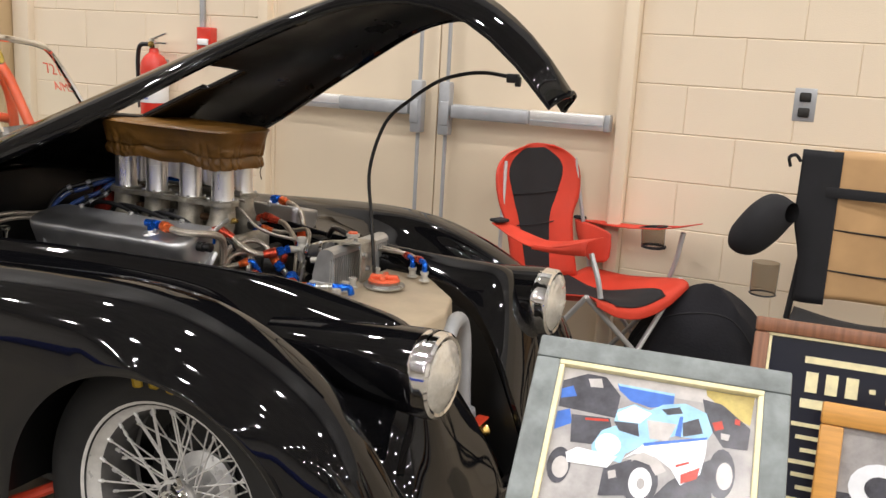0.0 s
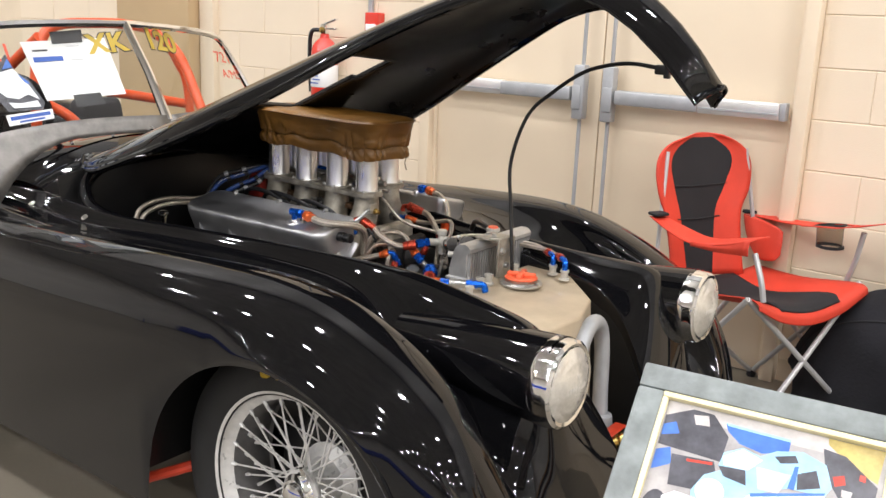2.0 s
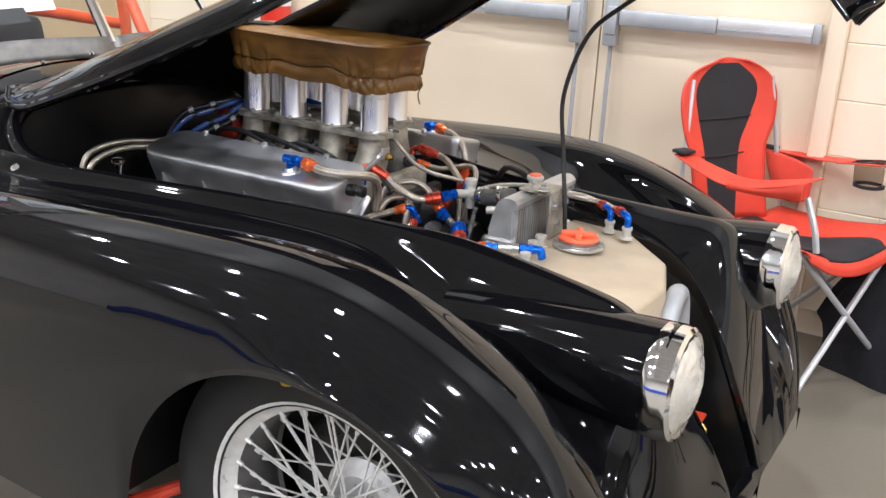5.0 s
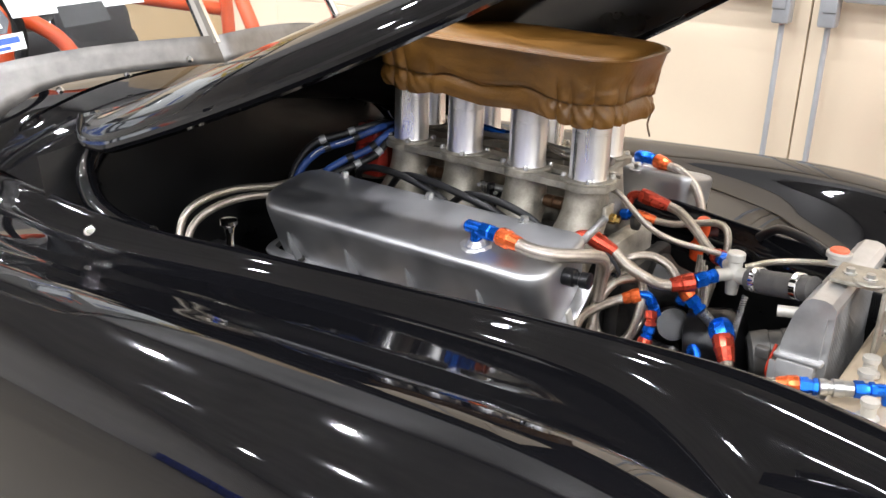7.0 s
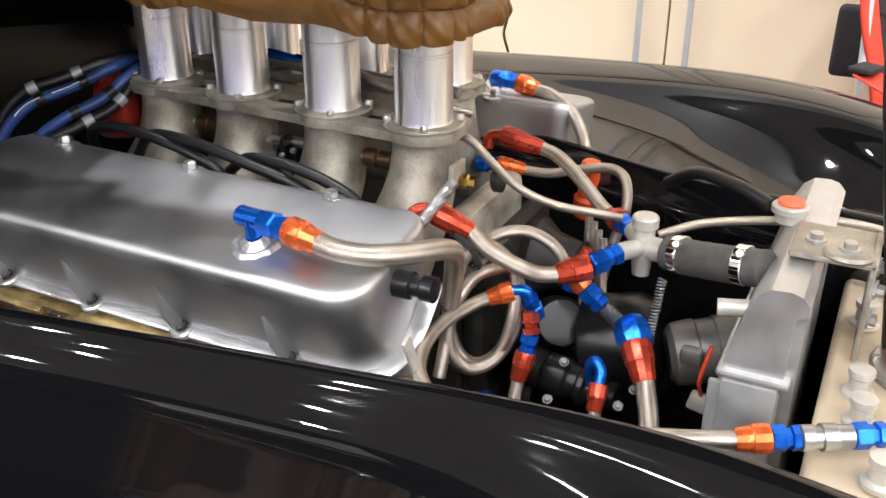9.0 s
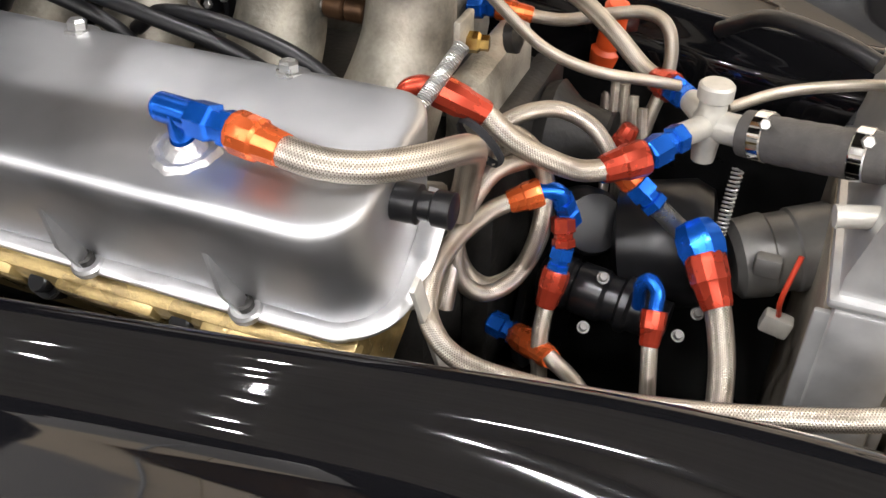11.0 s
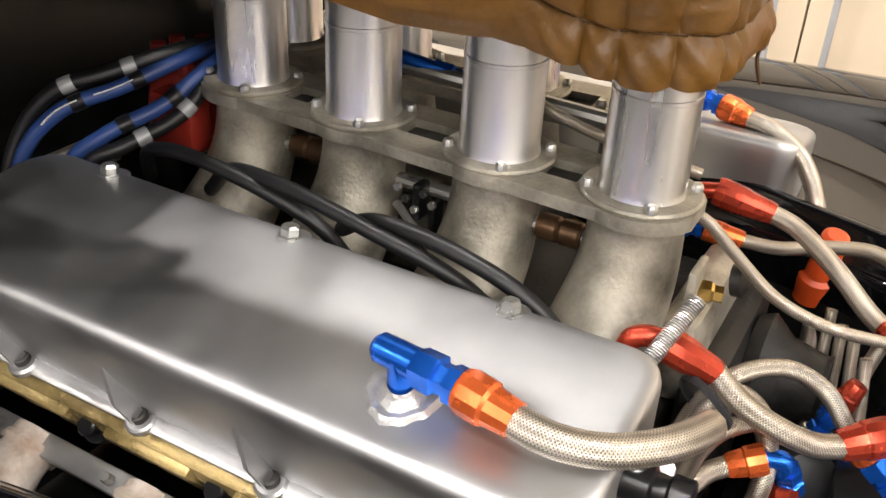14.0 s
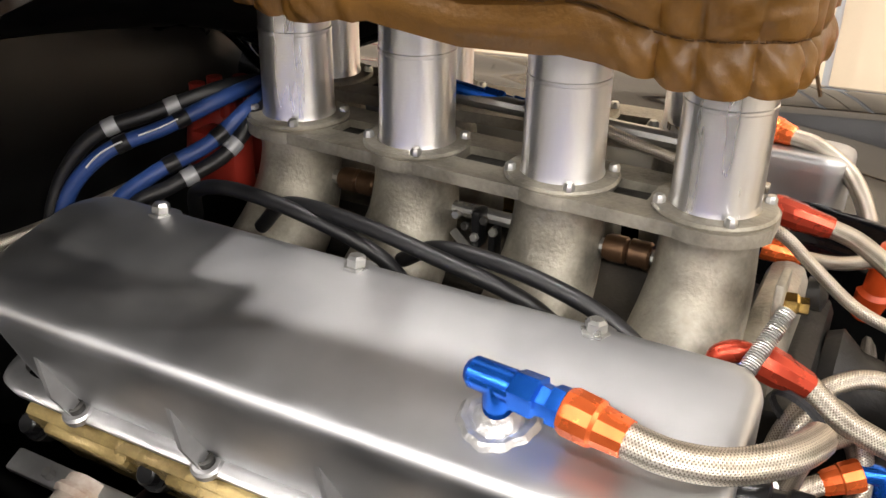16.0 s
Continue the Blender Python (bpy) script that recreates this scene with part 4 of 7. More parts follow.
def intake(x, y, out):
    """Flanged spun stack on a cast runner that bends outwards to the head. out -1 or 1."""
    st = part("intake_trumpet", lathe([(0.031, 0.0), (0.032, 0.003), (0.0305, 0.008), (0.0302, 0.074), (0.0306, 0.0745), (0.0306, 0.077), (0.0300, 0.0775), (0.0300, 0.125), (0.036, 0.138), (0.035, 0.139), (0.028, 0.125), (0.028, 0.0)], (x, y, FLANGE_Z), (0, 0, 1), 40), ALU_TUBE, engine, "spun aluminium intake stack")
    part("trumpet_flange", lathe([(0.043, 0.0), (0.0435, 0.0015), (0.042, 0.0035), (0.031, 0.0042)], (x, y, FLANGE_Z), (0, 0, 1), 32), ALU_CAST, st, "round cast stack flange")
    for a in (-62, 28, 118, 208):
        c, s = math.cos(radians(a)), math.sin(radians(a))
        part("flange_screw", lathe([(0.0045, 0), (0.0045, 0.004), (0.003, 0.006), (0, 0.006)], (x + 0.0385 * c, y + 0.0385 * s, FLANGE_Z + 0.003), (0, 0, 1), 8), STEEL, st)
    path = cr([(x, y, 0.853), (x, y, 0.825), (x - 0.001, y + out * 0.006, 0.795), (x - 0.004, y + out * 0.022, 0.765), (x - 0.008, y + out * 0.05, 0.735), (x - 0.010, y + out * 0.07, 0.715)], 4)
    rr = [0.0335 + 0.0135 * (i / (len(path) - 1)) ** 1.3 for i in range(len(path))]
    part("intake_runner", tube(path, rr, 24), ALU_CAST, engine, "rough cast intake runner")


for x, y in zip(STACK_X, STACK_Y):
    intake(x, y, -1)
for x, y in zip(STACK_X, STACK_Y):
    intake(x + FAR_SHIFT, 2 * EY - y, 1)


def top_plate(y0, sgn, dx=0.0):
    """Cast plate that ties four stacks, with lightening slots."""
    bm = bmesh.new()
    n = 120
    xs_p = [-0.435 + 0.453 * i / n for i in range(n + 1)]

    def half(x):
        w = 0.0425
        for sx in STACK_X:
            d = 0.046 ** 2 - (x - sx) ** 2
            if d > 0:
                w = max(w, math.sqrt(d))
        edge = max(STACK_X[0] - x, x - STACK_X[3])
        return w if edge <= 0 else math.sqrt(max(0.0001, 0.046 ** 2 - edge * edge))
    for zt in (0,):
        cut = [(-0.203, 0.021), (-0.083, 0.017), (-0.327, 0.015)]
        rows = []
        for x in xs_p:
            yc = y0 + 0.033 + (STACK_Y[0] - STACK_Y[3]) * (-(x + 0.025) / 0.36) * sgn
            h = half(x)
            slot = next((hw for cx, hw in cut if abs(x - cx) < hw), None)
            ys_p = [-h, -0.014, 0.014, h]
            rows.append([(x, yc + q, slot) for q in ys_p])
        for (r0, r1) in zip(rows, rows[1:]):
            for k in range(3):
                if k == 1 and r0[0][2] and r1[0][2]:
                    continue
                q = [r0[k], r1[k], r1[k + 1], r0[k + 1]]
                bm.faces.new([bm.verts.new((a + dx, b, FLANGE_Z)) for a, b, _ in q])
    bmesh.ops.remove_doubles(bm, verts=bm.verts, dist=0.0004)
    ob = part("stack_plate", bm, ALU_CAST, engine, "cast plate tying four intake stacks", smooth=False)
    # added dark inserts stand in for the shade down in the open slots
    for cx, hw in cut:
        yc = y0 + 0.033 + (STACK_Y[0] - STACK_Y[3]) * (-(cx + 0.025) / 0.36) * sgn
        part("slot_shade_insert", box((cx + dx, yc, FLANGE_Z - 0.0075), (hw * 1.8, 0.0265, 0.002)), DARK_CAST, engine)
    so = ob.modifiers.new("thickness", "SOLIDIFY")
    so.thickness, so.offset = 0.010, -1
    return ob


top_plate(0.0, 1)
top_plate(2 * EY - 0.066, -1, FAR_SHIFT)

# throttle shafts and links between the runners
for i in range(3):
    xm = (STACK_X[i] + STACK_X[i + 1]) / 2
    y = STACK_Y[i]
    part("throttle_shaft", tube([(xm - 0.034, y, 0.812), (xm + 0.034, y, 0.811)], 0.006, 10), STEEL, engine)
    if i != 1:
        part("shaft_collar", lathe([(0.009, 0), (0.0105, 0.004), (0.0105, 0.016), (0.008, 0.018), (0.0105, 0.02), (0.0105, 0.034), (0.009, 0.036)], (xm - 0.018, y, 0.812), (1, 0, 0), 16), COPPER_DIRT, engine, "worn bronze shaft collar")
    else:
        part("link_lever", box((xm, y - 0.012, 0.806), (0.008, 0.018, 0.032), 0.003), BLACK_ANO, engine)
        part("link_lever", box((xm + 0.012, y - 0.008, 0.792), (0.006, 0.016, 0.03), 0.002), BLACK_ANO, engine)
        for k in range(5):
            bolt((xm - 0.014 + 0.008 * k, y - 0.022, 0.818 - 0.008 * (k % 3)), (0, -1, 0.2), 0.0036, 0.006, DARK_CAST if k % 2 else STEEL, False)
        part("link_rod", tube([(xm - 0.02, y - 0.018, 0.80), (xm + 0.02, y - 0.03, 0.775)], 0.0035, 8), STEEL, engine)
part("valley_cover", box((-0.21, EY, 0.70), (0.46, 0.13, 0.06), 0.01), DARK_CAST, engine)
part("fuel_rail", tube([(-0.30, 0.108, 0.885), (-0.02, 0.108, 0.875)], 0.007, 10), STEEL, engine)
hose([(-0.155, 0.10, 0.888), (-0.10, 0.085, 0.878), (-0.05, 0.09, 0.866), (0.0, 0.10, 0.856)], 0.006)
elbow([(-0.295, 0.115, 0.885), (-0.27, 0.105, 0.892), (-0.235, 0.11, 0.886)], 0.007)
swivel_nut((-0.24, 0.11, 0.886), (-0.205, 0.115, 0.88), 0.0075)
part("breather_cap", lathe([(0.012, 0), (0.012, 0.012), (0.016, 0.014), (0.016, 0.02), (0.0, 0.021)], (-0.07, 0.125, 0.868), (0, 0, 1), 20), CHROME, engine)


def valve_cover(sgn):
    """Fabricated cover: flat top tilted outwards, rounded edges, undercut outer side, bolted lip, gussets."""
    def P(x, y, z):
        return (x, EY + sgn * (y - EY), z)
    vc = thing("valve_cover", (0, 0, 0))
    vc.parent = engine
    x0, x1, yi, yo = -0.507, 0.043, -0.080, -0.222
    top = lambda y: 0.8165 + 0.200 * (y + 0.092)
    foot = lambda y: 0.728 + 0.255 * (y - yi)

    def outline(inset, under):
        """Plan of the cover at one level: corners rounded, outer side drawn in by its undercut."""
        xa, xb, ya, yb = x0 + inset, x1 - inset, yi - inset, yo + inset + under
        pts = []
        for cx, cy, r, a0 in ((xb, ya, 0.024, 90), (xa, ya, 0.040, 180), (xa, yb, 0.055, 270), (xb, yb, 0.038, 360)):
            r = max(0.004, r - inset * 0.8)
            ox, oy = (cx - r if cx == xb else cx + r), (cy - r if cy == ya else cy + r)
            start = {90: 0, 180: 90, 270: 180, 360: 270}[a0]
            for k in range(9):
                a = radians(start + 90 * k / 8)
                pts.append((ox + r * math.cos(a), oy + r * math.sin(a)))
        return pts
    rows = []
    for inset, drop, under, low in ((0.052, 0.0, 0, 0), (0.030, -0.0006, 0, 0), (0.012, 0.0, 0, 0), (0.0068, 0.0006, 0, 0), (0.0034, 0.0020, 0, 0), (0.0011, 0.0046, 0, 0), (0.0, 0.0085, 0, 0),
                                    (0.0, 0.0, 0.002, 0.12), (0.0, 0.0, 0.012, 0.4), (0.0, 0.0, 0.024, 0.72), (0.0, 0.0, 0.036, 1.0)):
        ring = []
        for x, y in outline(inset, under):
            edge = top(y - under) - 0.0085
            z = top(y) - drop if not low else edge + (foot(y - under) - edge) * low
            ring.append(P(x, y, z))
        rows.append(ring)
    bm = grid(rows, True)
    bm.faces.new([bm.verts.new(p) for p in rows[0]])
    bmesh.ops.remove_doubles(bm, verts=bm.verts, dist=0.0003)
    body = part("cover_body", bm, ALU_COVER, vc, "hand-made polished aluminium cover", angle=50)
    # flat bolted lip along the outer side, round the front corner
    base = cr([(x0 - 0.006, -0.11, 0.70), (x0 - 0.006, -0.165, 0.690), (x0 + 0.012, -0.182, 0.688), (x0 + 0.06, -0.184, 0.688), (-0.25, -0.184, 0.688), (x1 - 0.06, -0.184, 0.688), (x1 - 0.022, -0.180, 0.689), (x1 - 0.002, -0.160, 0.696), (x1 + 0.004, -0.13, 0.715), (x1 + 0.004, -0.095, 0.748)], 8)
    rows = []
    for k, b in enumerate(base):
        t = (base[min(k + 1, len(base) - 1)] - base[max(k - 1, 0)]).normalized()
        o = Vector((t.y, -t.x, 0)).normalized()
        rows.append([P(*(b + o * q + Vector((0, 0, h)))) for q, h in ((-0.004, 0.006), (0.005, 0.0055), (0.0115, 0.003), (0.0135, 0.0), (0.0115, -0.004), (-0.004, -0.004))])
    part("cover_lip", grid(rows, True), ALU_LIP, vc, "polished bolted lip", angle=50)
    for x in (-0.425, -0.300, -0.180, -0.050):
        fin = bmesh.new()
        prof_f = ((-0.2095, 0.746), (-0.197, 0.720), (-0.184, 0.694), (-0.200, 0.690), (-0.2105, 0.714))
        sides = [[fin.verts.new(P(x + dx - 0.02 * (q[1] - 0.69) / 0.08, *q)) for q in prof_f] for dx in (-0.002, 0.002)]
        fin.faces.new(sides[0])
        fin.faces.new(sides[1][::-1])
        for i in range(5):
            fin.faces.new((sides[0][i], sides[0][(i + 1) % 5], sides[1][(i + 1) % 5], sides[1][i]))
        part("gusset", fin, ALU_LIP, vc, smooth=False)
        part("lip_pad", lathe([(0.012, -0.004), (0.0125, 0.001), (0.0105, 0.003)], P(x, -0.193, 0.691), (0, -0.3 * sgn, 0.95), 16), ALU_LIP, vc)
        part("lip_bolt", lathe([(0.0068, 0), (0.0068, 0.005), (0.005, 0.006), (0.005, 0.003), (0, 0.003)], P(x, -0.194, 0.694), (0, -0.3 * sgn, 0.95), 14), DARK_CAST, vc)
    for x in (-0.419, -0.239, -0.063):
        part("stud_nut", lathe([(0.0100, 0), (0.0100, 0.002), (0.0074, 0.0025), (0.0074, 0.008), (0.0052, 0.010)], P(x, -0.090, 0.815), (0, 0.1 * sgn, 1), 6), STEEL, vc, "worn hex nut", angle=25)
        part("stud_tab", lathe([(0.013, -0.004), (0.013, 0.001), (0.011, 0.002)], P(x, -0.086, 0.8135), (0, 0.1 * sgn, 1), 16), ALU_COVER, vc)
    return vc


valve_cover(1)
valve_cover(-1)

def lumpy_ring(c, r):
    """Hand-laid weld round a bung: overlapping lumps in a low uneven ring."""
    rows = []
    for k in range(40):
        a = 2 * math.pi * k / 40
        lump = 1 + 0.035 * math.sin(11 * a) + 0.04 * math.sin(4 * a + 1.3)
        d = Vector((math.cos(a), math.sin(a), 0))
        tilt = Vector((0, 0, 0.2 * (r * d.y)))
        rows.append([Vector(c) + d * r * q * (lump if q > 0.6 else 1) + tilt + Vector((0, 0, h * (lump if q > 0.6 else 1))) for q, h in ((1.0, -0.004), (0.99, 0.0015), (0.88, 0.0048), (0.74, 0.0050), (0.62, 0.0030), (0.52, 0.0060), (0.44, 0.010), (0.40, 0.012))])
    return grid([list(r_) for r_ in zip(*rows)], True)


# near cover: welded bung, elbow, socket, hose; black filler plug
part("weld_bead", lumpy_ring((-0.087, -0.180, 0.7985), 0.0235), WELD, engine, "lumpy bright weld bead")
hexes("vent_elbow", (-0.110, -0.175, 0.8235), (-0.078, -0.179, 0.8235), [(0, 0.004), (0.05, 0.009), (0.16, 0.0125), (1, 0.0132)], ANO_BLUE, "blue anodised vent elbow", 18)
part("vent_stem", lathe([(0.0095, 0.0), (0.010, 0.028)], (-0.088, -0.178, 0.797), (0, 0, 1), 14), ANO_BLUE, engine)
swivel_nut((-0.079, -0.179, 0.8235), (-0.047, -0.183, 0.823), 0.0112)
hexes("hose_socket", (-0.047, -0.183, 0.823), (-0.011, -0.188, 0.820), [(0, 0.0165), (0.1, 0.0185), (0.5, 0.018), (0.56, 0.0158), (1, 0.014)], ANO_ORANGE, "orange anodised hose socket", 12)
hose([(-0.014, -0.188, 0.820), (0.012, -0.188, 0.817), (0.038, -0.177, 0.814), (0.062, -0.152, 0.811), (0.074, -0.122, 0.804), (0.074, -0.098, 0.79), (0.066, -0.080, 0.762), (0.058, -0.072, 0.72)], 0.0135)
hexes("filler_plug", (0.030, -0.150, 0.776), (0.082, -0.149, 0.777), [(0, 0.0155), (0.03, 0.017), (0.55, 0.017), (0.58, 0.0125), (0.72, 0.0125), (0.76, 0.0155), (0.98, 0.0155), (1, 0.012)], BLACK_ANO, "black anodised plug", 24)

# manifold front outlet to the tee
hexes("port_base", (0.004, -0.052, 0.762), (0.005, -0.052, 0.788), [(0, 0.0145), (0.8, 0.0145), (1, 0.0135)], ANO_BLUE, "", 18)
elbow([(0.005, -0.052, 0.786), (0.007, -0.05, 0.798), (0.016, -0.046, 0.802), (0.028, -0.042, 0.799)], 0.0088, ANO_RED)
socket_end((0.062, -0.033, 0.782), (0.026, -0.043, 0.800), 0.0102, ANO_RED)
hose([(0.059, -0.033, 0.784), (0.082, -0.038, 0.770), (0.108, -0.034, 0.757), (0.130, -0.022, 0.746), (0.150, -0.010, 0.745)], 0.0112)
socket_end((0.144, -0.012, 0.744), (0.172, 0.008, 0.751), 0.0112, ANO_RED)
swivel_nut((0.172, 0.008, 0.751), (0.191, 0.038, 0.756), 0.0108)
tee = part("tee_body", lathe([(0.0, -0.032), (0.009, -0.031), (0.0105, -0.016), (0.0135, -0.007), (0.0135, 0.007), (0.011, 0.012), (0.011, 0.021), (0.0138, 0.023), (0.0138, 0.033), (0.012, 0.035), (0.0, 0.035)], (0.207, 0.075, 0.751), (0, 0, 1), 20), WHITE_CAST, engine, "pale cast alloy water tee")
part("tee_arm", tube([(0.190, 0.038, 0.756), (0.207, 0.075, 0.751)], 0.0095, 14), WHITE_CAST, tee)
part("tee_arm", tube([(0.207, 0.075, 0.751), (0.248, 0.065, 0.754)], 0.0125, 16), WHITE_CAST, tee)
part("tee_arm", tube([(0.207, 0.075, 0.751), (0.186, 0.105, 0.754)], 0.0095, 14), WHITE_CAST, tee)
part("radiator_hose", tube(cr([(0.234, 0.068, 0.753), (0.263, 0.056, 0.758), (0.299, 0.036, 0.769), (0.335, 0.018, 0.780)], 5), [0.0178 + 0.0005 * (i % 2) for i in range(16)], 20), RIB_RUBBER, engine, "grey ribbed rubber water hose")
for a, b in (((0.243, 0.0645, 0.755), (0.253, 0.0605, 0.757)), ((0.308, 0.0260, 0.776), (0.319, 0.0228, 0.7775))):
    part("hose_clamp", lathe([(0.0186, 0), (0.0196, 0.001), (0.0196, 0.010), (0.0186, 0.011)], a, Vector(b) - Vector(a), 24), CHROME, engine, "worm-drive steel clamp")
    bolt((Vector(a) + Vector((0.004, -0.016, 0.018))), (0, -1, 0.5), 0.0045, 0.012, STEEL, False)

# loops of braided line before the block
swivel_nut((0.125, -0.005, 0.688), (0.119, -0.015, 0.714), 0.0085)
elbow([(0.119, -0.015, 0.708), (0.115, -0.017, 0.720), (0.102, -0.022, 0.721)], 0.0085)
socket_end((0.082, -0.034, 0.713), (0.104, -0.022, 0.721), 0.0092)
hose([(0.084, -0.033, 0.714), (0.070, -0.048, 0.709), (0.060, -0.087, 0.708), (0.060, -0.130, 0.706), (0.072, -0.165, 0.698), (0.105, -0.190, 0.695), (0.165, -0.200, 0.702), (0.24, -0.195, 0.71), (0.31, -0.180, 0.717), (0.352, -0.166, 0.720)], 0.0098)
socket_end((0.350, -0.167, 0.720), (0.374, -0.156, 0.722), 0.0098)
swivel_nut((0.374, -0.156, 0.722), (0.394, -0.147, 0.723), 0.0095)
hexes("quick_valve", (0.394, -0.147, 0.723), (0.430, -0.128, 0.724), [(0, 0.010), (0.03, 0.0135), (0.25, 0.0135), (0.28, 0.0115), (0.4, 0.0115), (0.42, 0.0145), (0.7, 0.0145), (0.73, 0.0125), (1, 0.0125)], STEEL, "grey steel quick-release valve", 18)
swivel_nut((0.430, -0.128, 0.724), (0.452, -0.114, 0.724), 0.0095)
elbow([(0.450, -0.115, 0.724), (0.464, -0.105, 0.722), (0.468, -0.101, 0.706)], 0.0095)
hose([(0.148, 0.020, 0.734), (0.126, 0.025, 0.757), (0.097, 0.016, 0.770), (0.068, -0.009, 0.765), (0.050, -0.037, 0.739), (0.049, -0.059, 0.700), (0.055, -0.049, 0.652), (0.074, -0.041, 0.637), (0.096, -0.029, 0.655), (0.107, -0.027, 0.703), (0.099, -0.011, 0.739), (0.078, -0.022, 0.765), (0.061, -0.044, 0.759), (0.053, -0.065, 0.721)], 0.0088)
hose([(0.092, -0.012, 0.742), (0.070, -0.040, 0.738), (0.056, -0.066, 0.705), (0.056, -0.070, 0.665), (0.072, -0.058, 0.640), (0.092, -0.036, 0.645), (0.104, -0.012, 0.675), (0.100, 0.004, 0.715), (0.080, -0.008, 0.745), (0.064, -0.030, 0.74), (0.054, -0.060, 0.70), (0.052, -0.085, 0.64)], 0.0092)
part("cable_tie", lathe([(0.0215, -0.003), (0.0225, 0.0), (0.0215, 0.003)], (0.061, -0.044, 0.765), (0.3, 0.5, 0.3), 16, False), BLACK_CLOTH, engine)
socket_end((0.146, 0.021, 0.736), (0.165, 0.020, 0.719), 0.0095)
swivel_nut((0.165, 0.020, 0.719), (0.184, 0.020, 0.703), 0.0105)
part("hard_pipe", tube([(0.184, 0.020, 0.703), (0.200, 0.029, 0.684), (0.215, 0.034, 0.670)], 0.008, 12), STEEL, engine)
part("swivel_joint", lathe([(0.0, -0.020), (0.014, -0.018), (0.0185, -0.008), (0.0195, 0.003), (0.0175, 0.012), (0.0, 0.014)], (0.223, 0.007, 0.685), (0.5, -0.6, -0.5), 8), ANO_BLUE, engine, "large blue anodised elbow", angle=20)
socket_end((0.246, -0.026, 0.656), (0.227, -0.001, 0.683), 0.0128, ANO_RED)
hose([(0.240, -0.018, 0.665), (0.248, -0.029, 0.652), (0.259, -0.045, 0.618), (0.265, -0.066, 0.573), (0.264, -0.093, 0.525)], 0.0135)
swivel_nut((0.120, -0.014, 0.698), (0.125, -0.022, 0.676), 0.0085, ANO_RED)
swivel_nut((0.125, -0.022, 0.676), (0.1235, -0.029, 0.658), 0.0085)
socket_end((0.120, -0.042, 0.630), (0.1235, -0.029, 0.658), 0.0090, ANO_RED)
hose([(0.1205, -0.040, 0.634), (0.120, -0.050, 0.605), (0.124, -0.056, 0.570), (0.134, -0.060, 0.510)], 0.0092)
elbow([(0.187, -0.006, 0.625), (0.187, -0.014, 0.650), (0.193, -0.018, 0.661), (0.201, -0.023, 0.655), (0.202, -0.030, 0.644)], 0.0068)
socket_end((0.204, -0.048, 0.622), (0.202, -0.031, 0.644), 0.0082, ANO_RED)
hose([(0.204, -0.046, 0.625), (0.209, -0.056, 0.595), (0.214, -0.062, 0.555), (0.216, -0.066, 0.510)], 0.0088)
swivel_nut((0.068, -0.019, 0.580), (0.095, -0.024, 0.576), 0.0095)
socket_end((0.134, -0.064, 0.598), (0.095, -0.024, 0.576), 0.0095)
hose([(0.131, -0.062, 0.599), (0.163, -0.077, 0.584), (0.195, -0.135, 0.58), (0.21, -0.15, 0.54)], 0.0092)

# far side lines
part("weld_bead", lumpy_ring((-0.085, 0.372, 0.808), 0.021), WELD, engine, "lumpy bright weld bead")
elbow([(-0.085, 0.362, 0.812), (-0.083, 0.352, 0.826), (-0.065, 0.345, 0.828)], 0.0105)
swivel_nut((-0.07, 0.345, 0.828), (-0.042, 0.338, 0.826), 0.0105)
socket_end((-0.012, 0.330, 0.822), (-0.042, 0.338, 0.826), 0.0108)
hose([(-0.014, 0.330, 0.822), (0.012, 0.324, 0.818), (0.045, 0.312, 0.80), (0.068, 0.295, 0.768), (0.082, 0.275, 0.725), (0.094, 0.26, 0.67), (0.10, 0.25, 0.60)], 0.0115)
elbow([(-0.022, 0.192, 0.785), (-0.020, 0.195, 0.798), (-0.004, 0.199, 0.801)], 0.0085, ANO_RED)
socket_end((0.044, 0.205, 0.790), (-0.006, 0.199, 0.801), 0.0105, ANO_RED)
hose([(0.040, 0.205, 0.791), (0.068, 0.198, 0.785), (0.105, 0.172, 0.772), (0.138, 0.150, 0.754), (0.158, 0.135, 0.750)], 0.0108)
socket_end((0.152, 0.139, 0.750), (0.170, 0.123, 0.752), 0.0108, ANO_RED)
swivel_nut((0.170, 0.123, 0.752), (0.187, 0.103, 0.754), 0.0105)
swivel_nut((-0.035, 0.190, 0.762), (-0.008, 0.192, 0.766), 0.0088)
socket_end((0.026, 0.198, 0.762), (-0.008, 0.192, 0.766), 0.0085)
hose([(0.022, 0.197, 0.762), (0.055, 0.205, 0.760), (0.092, 0.215, 0.768), (0.128, 0.212, 0.776), (0.150, 0.198, 0.770), (0.158, 0.180, 0.742), (0.150, 0.165, 0.70), (0.140, 0.16, 0.64)], 0.0082)
hose([(0.000, 0.060, 0.846), (0.022, 0.053, 0.842), (0.044, 0.050, 0.826), (0.078, 0.048, 0.802), (0.116, 0.056, 0.787), (0.158, 0.075, 0.778), (0.178, 0.088, 0.772)], 0.0062)
for k in range(4):
    hose([(0.11 + 0.012 * k, 0.20 - 0.02 * k, 0.72), (0.115 + 0.014 * k, 0.18 - 0.02 * k, 0.65), (0.12 + 0.012 * k, 0.15, 0.56)], 0.0065)
swivel_nut((0.138, 0.085, 0.705), (0.128, 0.08, 0.68), 0.0085)
socket_end((0.146, 0.09, 0.728), (0.138, 0.085, 0.705), 0.008, ANO_RED)

